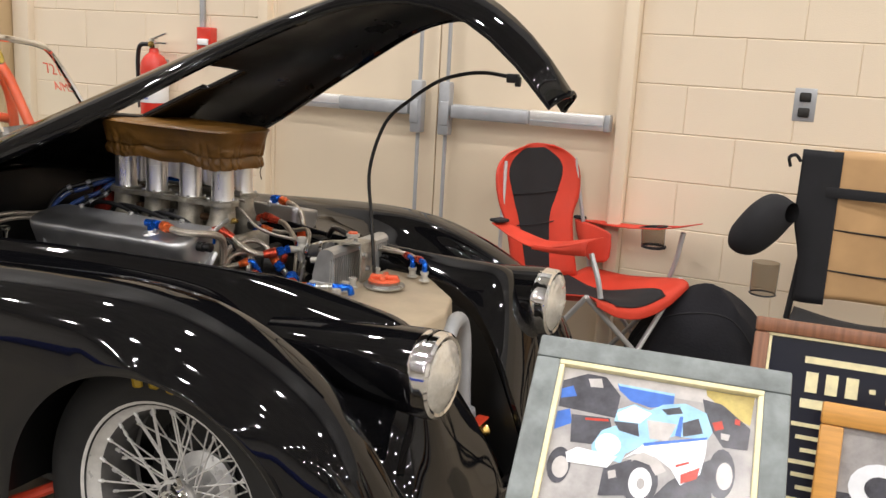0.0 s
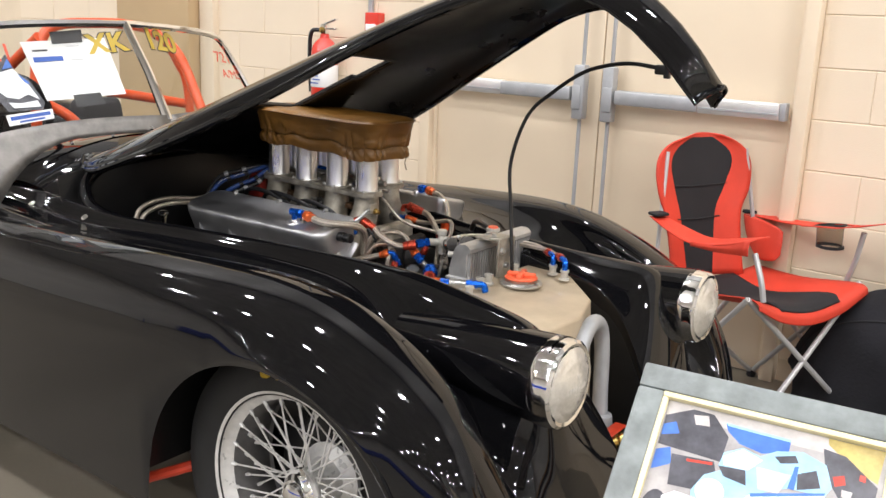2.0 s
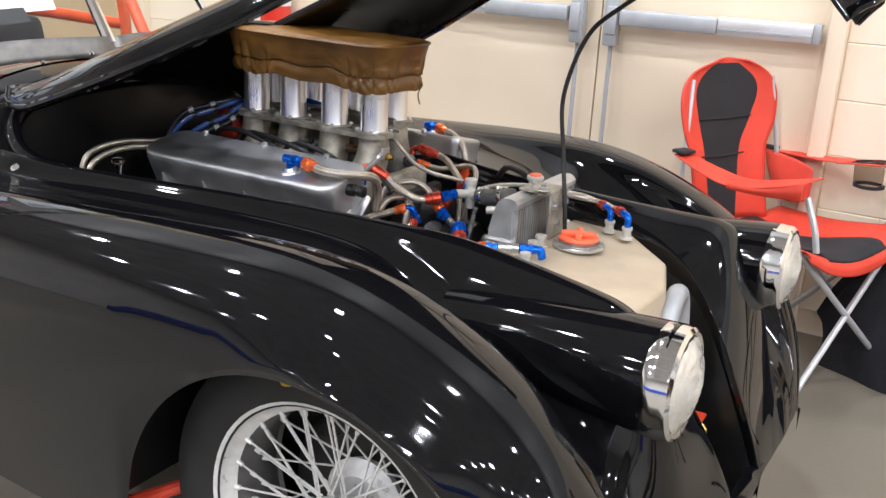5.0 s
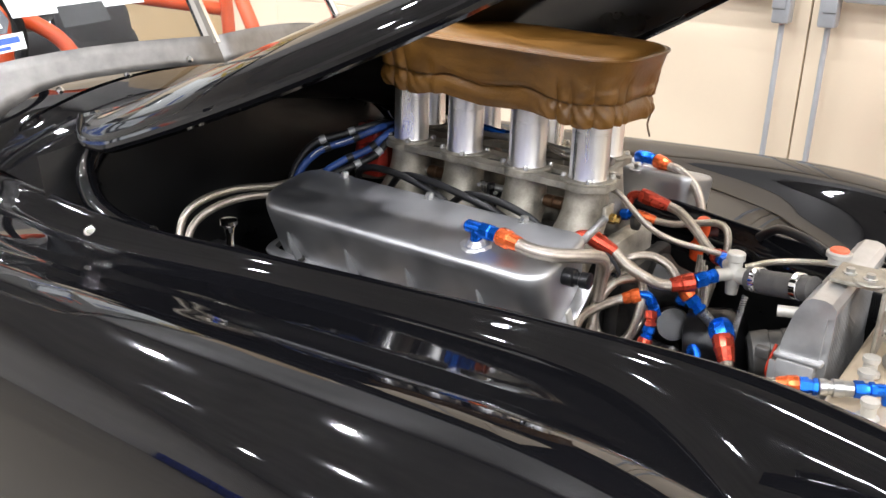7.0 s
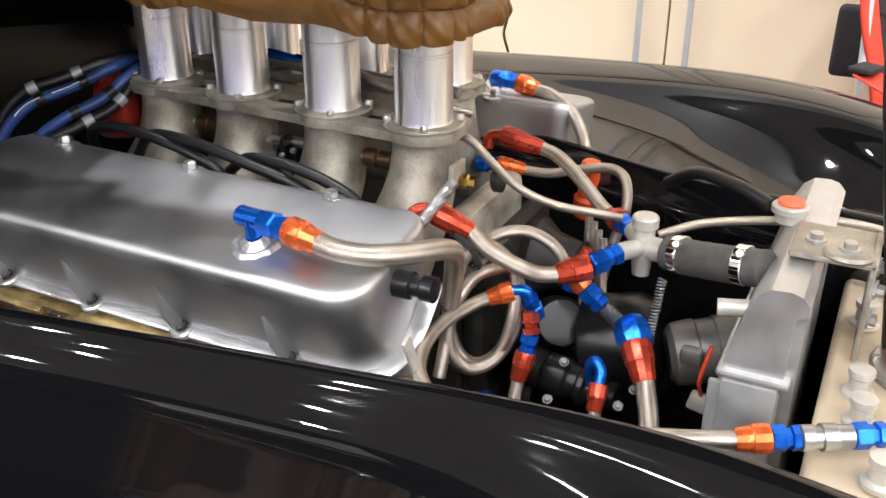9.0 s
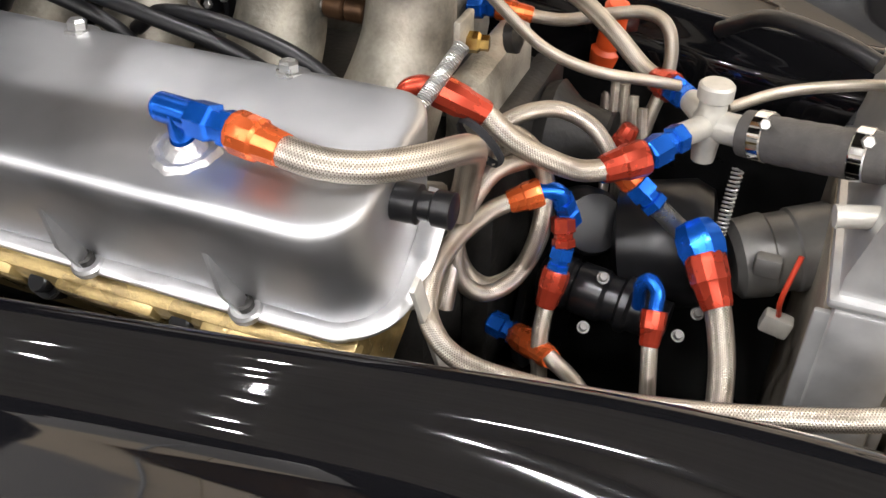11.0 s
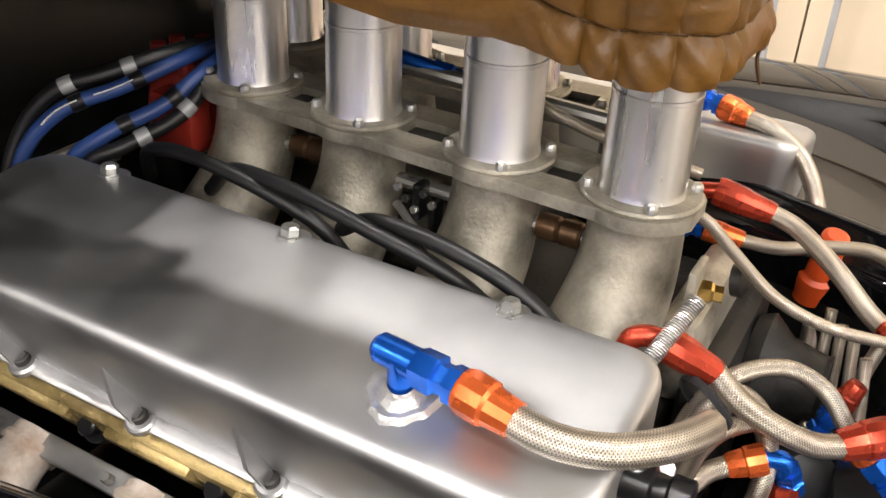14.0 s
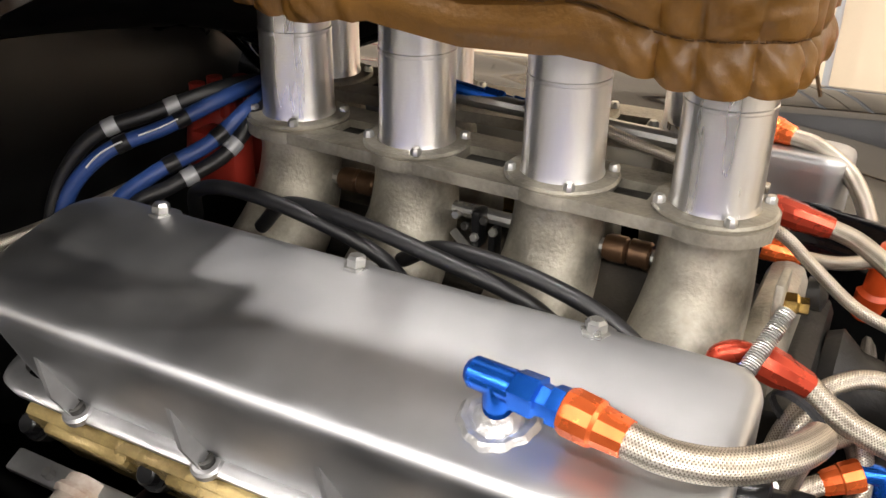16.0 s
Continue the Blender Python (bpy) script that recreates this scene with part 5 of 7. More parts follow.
# throttle return spring over its guide rod, with its brass end, and bracket
A, B = Vector((0.040, -0.028, 0.829)), Vector((0.020, -0.082, 0.789))
ax = (B - A).normalized()
u = ax.cross(Vector((0, 0, 1))).normalized()
w = ax.cross(u)
bm = bmesh.new()
add_tube(bm, [A + (B - A) * (i / 300) + (u * math.cos(i * 0.8) + w * math.sin(i * 0.8)) * 0.0054 for i in range(301)], 0.00088, 5)
part("return_spring", bm, STEEL, engine, "coiled steel return spring")
part("guide_rod", tube([A, B], 0.0046, 10), STEEL_GREY, engine)
part("spring_rod", tube([B, (0.013, -0.095, 0.775), (0.008, -0.105, 0.762)], 0.0022, 6), STEEL, engine)
part("spring_bracket", box((0.032, -0.005, 0.828), (0.006, 0.03, 0.026), 0.002), ALU_CAST, engine)
part("brass_nut", lathe([(0.008, 0), (0.008, 0.012), (0.006, 0.014), (0.006, 0.02)], (0.030, -0.003, 0.820), (1, 0.2, 0), 6), BRASS, engine, "small brass nut", angle=25)
part("front_flange", box((0.020, 0.100, 0.735), (0.034, 0.15, 0.075), 0.014), ALU_CAST, engine, "cast manifold end")
part("thermostat_ear", lathe([(0.012, 0), (0.013, 0.008), (0.006, 0.012)], (0.045, 0.06, 0.80), (1, 0, 0.2), 12), DARK_CAST, engine)
part("head_face", box((0.028, -0.10, 0.70), (0.012, 0.11, 0.10), 0.006, Matrix.Rotation(radians(-32), 3, "X")), ALU_CAST, engine)
part("bracket_strip", box((0.070, -0.150, 0.665), (0.004, 0.012, 0.17), 0.001, Matrix.Rotation(radians(24), 3, "X")), WHITE_CAST, engine, "pale bracket strip")

# cylinder head side, exhaust flange, bolts, block
for sgn in (1, -1):
    def Q(x, y, z):
        return (x, EY + sgn * (y - EY), z)
    part("cylinder_head", box(Q(-0.23, -0.132, 0.660), (0.52, 0.105, 0.085), 0.008, Matrix.Rotation(radians(30 * sgn), 3, "X")), GOLD_CAST, engine, "oil-stained gold coloured cylinder head")
    slant = Matrix.Rotation(radians(36 * sgn), 3, "X")
    part("head_rail", box(Q(-0.23, -0.170, 0.640), (0.53, 0.016, 0.056), 0.003, slant), GOLD_CAST, engine, "stained gold coloured head rail")
    for x in (-0.42, -0.296, -0.170, -0.045):
        part("head_pad", box(Q(x, -0.1805, 0.648), (0.086, 0.016, 0.052), 0.004, slant), GOLD_CAST, engine, "raised gold casting pad")
    part("exhaust_flange", box(Q(-0.24, -0.204, 0.624), (0.52, 0.020, 0.009), 0.0025, Matrix.Rotation(radians(24 * sgn), 3, "X")), ALU_LIP, engine, "bare alloy exhaust flange")
    for x in (-0.36, -0.232, -0.107, -0.485):
        part("head_boss", lathe([(0.0135, -0.012), (0.0135, 0.001), (0.0115, 0.003)], Q(x, -0.186, 0.652), (0, -0.8 * sgn, 0.6), 16), DARK_CAST, engine)
        bolt(Q(x, -0.188, 0.654), (0, -0.8 * sgn, 0.6), 0.0088, 0.012, BLACK_ANO, True, "head_bolt")
        bolt(Q(x + 0.032, -0.2075, 0.628), (0, -0.45 * sgn, 0.9), 0.0048, 0.009, STEEL, False, "flange_bolt")
        path = [Q(x + 0.062, -0.195, 0.618), Q(x + 0.064, -0.226, 0.606), Q(x + 0.066, -0.246, 0.575), Q(x + 0.066, -0.246, 0.50), Q(x + 0.066, -0.21, 0.40)]
        ex = part("exhaust_pipe", tube(path, 0.0225, 18, 5), RUST_WHITE, engine, "rust-stained white coated exhaust pipe")
        part("pipe_collar", lathe([(0.0245, -0.004), (0.0265, 0.0), (0.0245, 0.005)], Q(x + 0.063, -0.206, 0.6145), (0, -0.92 * sgn, -0.4), 20, False), RUST_WHITE, ex)
    for k in range(3):
        hose([Q(-0.46 + 0.13 * k, -0.205, 0.60), Q(-0.44 + 0.13 * k, -0.232, 0.59), Q(-0.40 + 0.13 * k, -0.238, 0.575), Q(-0.37 + 0.13 * k, -0.225, 0.54)], 0.0048, HOSE_RUBBER, "sensor_lead")
    part("lead_clip", box(Q(-0.300, -0.236, 0.590), (0.026, 0.010, 0.010), 0.002), BLUE_LEAD, engine, "small blue lead clip")
part("engine_block", box((-0.22, EY, 0.53), (0.50, 0.34, 0.34), 0.03), DARK_CAST, engine)
part("front_cover", box((0.045, EY, 0.60), (0.03, 0.20, 0.26), 0.012), DARK_CAST, engine)
part("pump_body", lathe([(0.024, 0), (0.029, 0.006), (0.029, 0.034), (0.025, 0.040), (0.025, 0.043), (0.012, 0.044)], (0.115, 0.078, 0.637), (0.45, -0.75, 0.45), 28), BLACK_ANO, engine, "black round pump")
part("fuel_pump", lathe([(0.014, 0), (0.020, 0.003), (0.0225, 0.006), (0.0225, 0.026), (0.0205, 0.028), (0.0205, 0.031), (0.0225, 0.033), (0.0225, 0.056), (0.0195, 0.060), (0.0195, 0.070), (0.0240, 0.073), (0.0240, 0.079), (0.0205, 0.082), (0.0205, 0.098), (0.0150, 0.102), (0.0150, 0.112), (0.0, 0.113)], (0.100, 0.020, 0.612), (1, -0.10, -0.06), 28), BLACK_ANO, engine, "black cylindrical fuel pump")
part("crank_pulley", lathe([(0.02, 0), (0.075, 0.004), (0.078, 0.012), (0.070, 0.018), (0.078, 0.024), (0.075, 0.034), (0.03, 0.036)], (0.07, EY, 0.52), (1, 0, 0), 32), BLACK_ANO, engine)
part("water_pump", lathe([(0.045, 0), (0.05, 0.012), (0.035, 0.03), (0.028, 0.06), (0.03, 0.064), (0.0, 0.066)], (0.06, EY + 0.03, 0.68), (1, 0, 0), 24), DARK_CAST, engine)
part("alternator", lathe([(0.03, 0), (0.052, 0.008), (0.055, 0.03), (0.055, 0.07), (0.045, 0.085), (0.0, 0.088)], (0.15, 0.075, 0.62), (0.9, 0.1, 0.2), 28), BLACK_ANO, engine)
for k, (x, y, z) in enumerate(((0.155, -0.030, 0.668), (0.222, -0.055, 0.650), (0.150, -0.062, 0.640), (0.232, -0.038, 0.662))):
    bolt((x, y + 0.03, z - 0.03), (0.2, -0.6, 0.8), 0.0036, 0.006, MOTOR_GREY)
bm = bmesh.new()
A, B = Vector((0.236, 0.050, 0.732)), Vector((0.233, 0.020, 0.655))
ax = (B - A).normalized()
u = ax.cross(Vector((1, 0, 0))).normalized()
w = ax.cross(u)
add_tube(bm, [A + (B - A) * (i / 210) + (u * math.cos(i * 0.75) + w * math.sin(i * 0.75)) * 0.0042 for i in range(211)], 0.0010, 5)
part("tension_spring", bm, STEEL, engine, "long thin tension spring")
part("starter_body", lathe([(0.026, 0), (0.034, 0.006), (0.036, 0.03), (0.034, 0.032), (0.034, 0.050), (0.036, 0.052), (0.036, 0.085), (0.026, 0.092), (0.0, 0.093)], (0.245, 0.075, 0.63), (0.75, 0.35, 0.15), 28), MOTOR_GREY, engine, "dull grey motor body")
part("starter_ear", box((0.275, 0.045, 0.655), (0.022, 0.014, 0.018), 0.004), MOTOR_GREY, engine)
part("plug_connector", box((0.292, 0.030, 0.612), (0.024, 0.014, 0.018), 0.003, Matrix.Rotation(radians(12), 3, "Y")), WHITE_CAST, engine, "white plastic plug connector")
hose([(0.292, 0.028, 0.622), (0.290, 0.020, 0.645), (0.296, 0.03, 0.68)], 0.0022, RED_PAINT, "red_wire")
hose([(0.218, 0.090, 0.760), (0.255, 0.110, 0.772), (0.305, 0.130, 0.778), (0.345, 0.150, 0.776)], 0.0062)
hose([(0.19, 0.24, 0.76), (0.23, 0.20, 0.793), (0.28, 0.16, 0.80), (0.318, 0.135, 0.795)], 0.0075, HOSE_RUBBER, "rubber_hose")
part("oil_line_orange_guard", lathe([(0.012, 0), (0.016, 0.003), (0.017, 0.03), (0.013, 0.034), (0.012, 0.080), (0.008, 0.083)], (0.085, 0.262, 0.690), (0.12, -0.25, 0.95), 20), ORANGE_PAINT, engine, "orange painted filter head")

# spark leads over the near cover's inner edge
for pts in (
        [(-0.445, -0.045, 0.79), (-0.425, -0.062, 0.824), (-0.38, -0.070, 0.838), (-0.31, -0.074, 0.834), (-0.25, -0.066, 0.812), (-0.225, -0.055, 0.78)],
        [(-0.37, -0.050, 0.80), (-0.33, -0.064, 0.834), (-0.26, -0.074, 0.838), (-0.19, -0.078, 0.828), (-0.13, -0.074, 0.812), (-0.10, -0.06, 0.785)],
        [(-0.24, -0.045, 0.80), (-0.20, -0.060, 0.826), (-0.14, -0.072, 0.832), (-0.08, -0.078, 0.822), (-0.045, -0.082, 0.806), (-0.028, -0.088, 0.79)]):
    pts = [(x, y + 0.020, z - 0.008) for x, y, z in pts]
    hose(pts, 0.0062, HOSE_RUBBER, "spark_lead")
    e = Vector(pts[-1])
    part("lead_boot", lathe([(0.0085, 0), (0.009, 0.014), (0.007, 0.018)], e, (0.3, -0.2, -0.8), 10), HOSE_RUBBER, engine)

# distributor and blue leads at the rear
dist = part("distributor", lathe([(0.042, 0), (0.044, 0.01), (0.044, 0.012), (0.040, 0.014), (0.040, 0.016)], (-0.485, 0.075, 0.775), (0, 0, 1), 28), ALU_CAST, engine)
part("distributor_cap", lathe([(0.040, 0), (0.042, 0.02), (0.038, 0.05), (0.030, 0.062), (0.0, 0.064)], (-0.485, 0.075, 0.79), (0, 0, 1), 28), RED_CAP, dist, "red moulded distributor cap")
for k in range(7):
    a = 2 * math.pi * k / 7
    part("cap_tower", lathe([(0.008, 0), (0.0075, 0.022)], (-0.485 + 0.028 * math.cos(a), 0.075 + 0.028 * math.sin(a), 0.846), (0, 0, 1), 10), RED_CAP, dist)
part("cap_block", box((-0.455, 0.028, 0.815), (0.05, 0.03, 0.055), 0.006), RED_CAP, dist)
for k, (dx, dy, dz, mat) in enumerate(((0, 0, 0, BLUE_LEAD), (0.045, 0.01, -0.012, BLUE_LEAD), (-0.016, 0.004, 0.010, HOSE_RUBBER), (0.058, 0.016, -0.022, HOSE_RUBBER))):
    pts = [(-0.452 + dx * 0.4, 0.085, 0.872), (-0.447 + dx * 0.5, 0.035, 0.874 + dz * 0.5), (-0.474 + dx * 0.8, -0.018 + dy, 0.856 + dz), (-0.508 + dx, -0.06 + dy, 0.838 + dz), (-0.531 + dx, -0.088 + dy, 0.797), (-0.527 + dx, -0.105, 0.73)]
    hose(pts, 0.0068, mat, "spark_lead", "blue silicone spark lead" if mat is BLUE_LEAD else "")
    for f in (0.36, 0.55):
        p = cr(pts, 9)[int(f * 45)]
        part("lead_number_sleeve", lathe([(0.0074, -0.006), (0.0077, -0.005), (0.0077, 0.005), (0.0074, 0.006)], p, cr(pts, 9)[int(f * 45) + 1] - p, 12, False), BLACK_ANO if mat is BLUE_LEAD else STEEL_GREY, engine)
p = cr([(-0.452, 0.085, 0.872), (-0.447, 0.035, 0.874), (-0.474, -0.018, 0.856), (-0.508, -0.06, 0.838), (-0.531, -0.088, 0.797)], 12)
for k in range(22, 40):
    if k not in (29, 30, 31):
        q = p[k]
        part("lead_print", box(q + Vector((0.0035, -0.0062, 0.003)), (0.0022, 0.0008, 0.0052), 0, frame_to(p[k + 1] - q)), WHITE_INK, engine)

# rear corner: braided cables and small T handle
hose([(-0.505, -0.02, 0.80), (-0.515, -0.144, 0.796), (-0.533, -0.225, 0.803), (-0.545, -0.285, 0.798), (-0.545, -0.330, 0.780), (-0.54, -0.350, 0.74)], 0.0085)
hose([(-0.49, -0.02, 0.79), (-0.50, -0.144, 0.786), (-0.517, -0.225, 0.792), (-0.528, -0.285, 0.785), (-0.528, -0.330, 0.765), (-0.525, -0.350, 0.72)], 0.0085)
part("release_knob", lathe([(0.016, 0.0), (0.016, 0.004), (0.007, 0.008), (0.0065, 0.034), (0.009, 0.05), (0.014, 0.056), (0.014, 0.062), (0.011, 0.064), (0, 0.064)], (-0.462, -0.312, 0.725), (0, 0, 1), 20), CHROME, engine, "small turned alloy knob")
part("knob_shelf", box((-0.48, -0.31, 0.718), (0.13, 0.09, 0.012), 0.003), BLACK_IN, engine)

# oil tank with filler, radiator, overflow pipe
tank = thing("oil_tank", (0, 0, 0), "beige painted sheet metal tank with an orange filler cap", "tank")
TANK = [(0.40, -0.205), (0.40, 0.205), (0.53, 0.205), (0.655, 0.085), (0.70, -0.05), (0.69, -0.205)]
bm = bmesh.new()
lo = [bm.verts.new((x + (0.03 if x > 0.6 else 0), y, 0.30)) for x, y in TANK]
hi = [bm.verts.new((x, y, 0.703 - 0.02 * max(0, (x - 0.5) / 0.2))) for x, y in TANK]
for i in range(6):
    bm.faces.new((lo[i], lo[(i + 1) % 6], hi[(i + 1) % 6], hi[i]))
bm.faces.new(hi)
bm.faces.new(lo[::-1])
bmesh.ops.bevel(bm, geom=list(bm.edges), offset=0.008, segments=3, profile=0.5, affect="EDGES")
part("tank_shell", bm, TAN_PAINT, tank)
fil = part("filler_neck", lathe([(0.052, 0), (0.053, 0.004), (0.050, 0.007), (0.041, 0.008), (0.041, 0.016)], (0.487, 0.030, 0.702), (0, 0, 1), 32), STEEL, tank)
part("filler_cap", lathe([(0.040, 0.006), (0.041, 0.010), (0.041, 0.018), (0.037, 0.022), (0.026, 0.022), (0.024, 0.019), (0.0, 0.019)], (0.487, 0.030, 0.702), (0, 0, 1), 32), ORANGE_CAP, fil, "orange moulded filler cap")
for a in (20, 110):
    part("cap_rib", box((0.487, 0.030, 0.727), (0.072, 0.014, 0.012), 0.004, Matrix.Rotation(radians(a), 3, "Z")), ORANGE_CAP, fil)
for i in range(8):
    a = 2 * math.pi * i / 8
    part("neck_screw", lathe([(0.0035, 0), (0.0035, 0.003), (0, 0.004)], (0.487 + 0.047 * math.cos(a), 0.030 + 0.047 * math.sin(a), 0.708), (0, 0, 1), 6), STEEL, fil)
for x, y in ((0.43, -0.03), (0.425, 0.10), (0.50, 0.165), (0.548, 0.140), (0.435, -0.075), (0.455, -0.15)):
    part("bung", lathe([(0.014, 0), (0.014, 0.004), (0.009, 0.006), (0.009, 0.018), (0.011, 0.02), (0.011, 0.026), (0, 0.027)], (x, y, 0.702), (0, 0, 1), 14), WHITE_CAST, tank, "alloy screw-in bung")
engine_lines = engine
for x, y in ((0.500, 0.165), (0.548, 0.140)):
    elbow([(x, y, 0.722), (x, y, 0.742), (x - 0.006, y + 0.006, 0.75), (x - 0.022, y + 0.018, 0.752)], 0.0085)
    socket_end((x - 0.045, y + 0.034, 0.752), (x - 0.02, y + 0.017, 0.752), 0.0085, ANO_RED)
    hose([(x - 0.043, y + 0.033, 0.752), (x - 0.08, y + 0.05, 0.756), (x - 0.13, y + 0.05, 0.757), (0.33, 0.215, 0.75)], 0.0075)

rad = thing("radiator", (0, 0, 0), "bare aluminium radiator with welded top tank", "radiator")
bm = bmesh.new()
prof = [(0.319, 0.706), (0.319, 0.722), (0.330, 0.768), (0.338, 0.784), (0.348, 0.792), (0.364, 0.793), (0.374, 0.790), (0.381, 0.782), (0.381, 0.773), (0.371, 0.768), (0.370, 0.706)]
add_grid(bm, [[(x, y, z) for x, z in prof] for y in (-0.045, 0.0, 0.12, 0.245)], False)
for y in (-0.045, 0.245):
    bm.faces.new([bm.verts.new((x, y, z)) for x, z in prof])
bmesh.ops.remove_doubles(bm, verts=bm.verts, dist=0.0005)
part("top_tank", bm, ALU_RAD, rad, "brushed welded aluminium top tank", angle=25)
part("tank_seam", box((0.3445, 0.10, 0.703), (0.064, 0.305, 0.009), 0.004), ALU_RAD, rad)
part("lower_tank_end", box((0.343, -0.046, 0.612), (0.050, 0.014, 0.174), 0.003), ALU_RAD, rad, "brushed aluminium end plate")
part("core", box((0.338, 0.10, 0.50), (0.05, 0.28, 0.375), 0.003), FIN, rad)
for i in range(27):
    part("fin", box((0.3740, -0.036 + 0.276 * i / 26, 0.54), (0.011, 0.0042, 0.46)), ALU_RAD, rad)
for y in (-0.042, 0.242):
    part("side_plate", box((0.338, y, 0.50), (0.062, 0.006, 0.38), 0.002), ALU_RAD, rad)
part("filler", lathe([(0.014, 0), (0.014, 0.008), (0.018, 0.010), (0.018, 0.016), (0.016, 0.018), (0.0, 0.018)], (0.338, 0.122, 0.788), (0, 0, 1), 28), WHITE_CAST, rad, "pale radiator filler with orange disc")
part("filler_disc", lathe([(0.013, 0), (0.0135, 0.003), (0.012, 0.005), (0, 0.005)], (0.338, 0.122, 0.805), (0, 0, 1), 24), ORANGE_CAP, rad, "orange cap disc")
part("mount_strap", box((0.388, 0.055, 0.80), (0.075, 0.075, 0.006), 0.002), ALU_CAST, rad)
part("mount_leg", box((0.422, 0.055, 0.755), (0.006, 0.075, 0.10), 0.002), ALU_CAST, rad)
part("mount_ear", lathe([(0.020, 0), (0.022, 0.003), (0.020, 0.006)], (0.40, 0.03, 0.802), (0, 0, 1), 20), ALU_CAST, rad)
for x, y, z in ((0.40, 0.03, 0.808), (0.426, 0.03, 0.775), (0.426, 0.08, 0.775), (0.426, 0.05, 0.735), (0.37, 0.05, 0.803)):
    part("strap_bolt", lathe([(0.0095, 0), (0.0095, 0.002), (0.006, 0.0025), (0.006, 0.008), (0, 0.009)], (x, y, z), (1, -0.1, 0) if x > 0.42 else (0, 0, 1), 8), STEEL, rad)
part("drain_nub", tube([(0.330, -0.02, 0.757), (0.303, -0.026, 0.755)], 0.008, 12), WHITE_CAST, rad)

pipe = thing("overflow_pipe", (0, 0, 0), "grey painted pipe loop standing in the nose opening", "pipe")
part("pipe", tube([(0.725, -0.085, 0.36), (0.72, -0.085, 0.55), (0.715, -0.07, 0.615), (0.71, -0.03, 0.652), (0.705, 0.015, 0.656), (0.70, 0.055, 0.63), (0.70, 0.075, 0.57), (0.705, 0.075, 0.46), (0.71, 0.073, 0.40)], 0.019, 16, 6), STEEL_GREY, pipe)
part("pipe_flange", lathe([(0.03, 0), (0.032, 0.004), (0.028, 0.03), (0.02, 0.034)], (0.712, 0.073, 0.375), (0, 0, 1), 20), STEEL_GREY, pipe)
vlv = thing("drain_valve", (0, 0, 0), "brass drain valve with a red lever handle", "valve")
part("valve_body", lathe([(0.014, -0.04), (0.018, -0.03), (0.012, -0.015), (0.020, 0.0), (0.012, 0.015), (0.018, 0.03), (0.014, 0.04)], (0.76, 0.05, 0.355), (0.3, 1, 0), 16), BRASS, vlv)
part("valve_lever", box((0.765, 0.03, 0.392), (0.03, 0.10, 0.006), 0.003), RED_PAINT, vlv, "red lever handle")
part("valve_stem", tube([(0.76, 0.05, 0.36), (0.765, 0.05, 0.392)], 0.007, 10), BRASS, vlv)

# bonnet prop: thin bent black rod from the tank to the bonnet's nose
prop = thing("bonnet_prop", (0, 0, 0), "thin bent black prop rod under the bonnet", "rod")
part("rod", tube([(0.448, 0.050, 0.706), (0.436, 0.06, 0.78), (0.415, 0.078, 0.88), (0.400, 0.09, 0.99), (0.436, 0.098, 1.11), (0.505, 0.10, 1.175), (0.577, 0.10, 1.223), (0.640, 0.10, 1.244), (0.70, 0.10, 1.252), (0.762, 0.098, 1.247)], 0.0048, 8, 6), BLACK_IN, prop)
part("clip", box((0.775, 0.098, 1.243), (0.03, 0.02, 0.022), 0.004), BLACK_IN, prop)
part("clip_stem", box((0.788, 0.098, 1.236), (0.014, 0.014, 0.024), 0.003), BLACK_IN, prop)

# leather cover over the stacks
cov = thing("stack_cover", (0, 0, 0), "tan leather dust cover gathered over the intake stacks", "cover")


def cover_ring(n=440):
    """Plan of the cover: a rounded rectangle round the stacks."""
    x0, x1, y0, y1 = -0.420, 0.013, -0.006, 0.182
    pts = []
    for i in range(n):
        a = 2 * math.pi * i / n
        c, q = math.cos(a), math.sin(a)
        pts.append(Vector(((x0 + x1) / 2 + math.copysign(abs(c) ** 0.30, c) * (x1 - x0) / 2, (y0 + y1) / 2 + math.copysign(abs(q) ** 0.30, q) * (y1 - y0) / 2, 0)))
    return pts


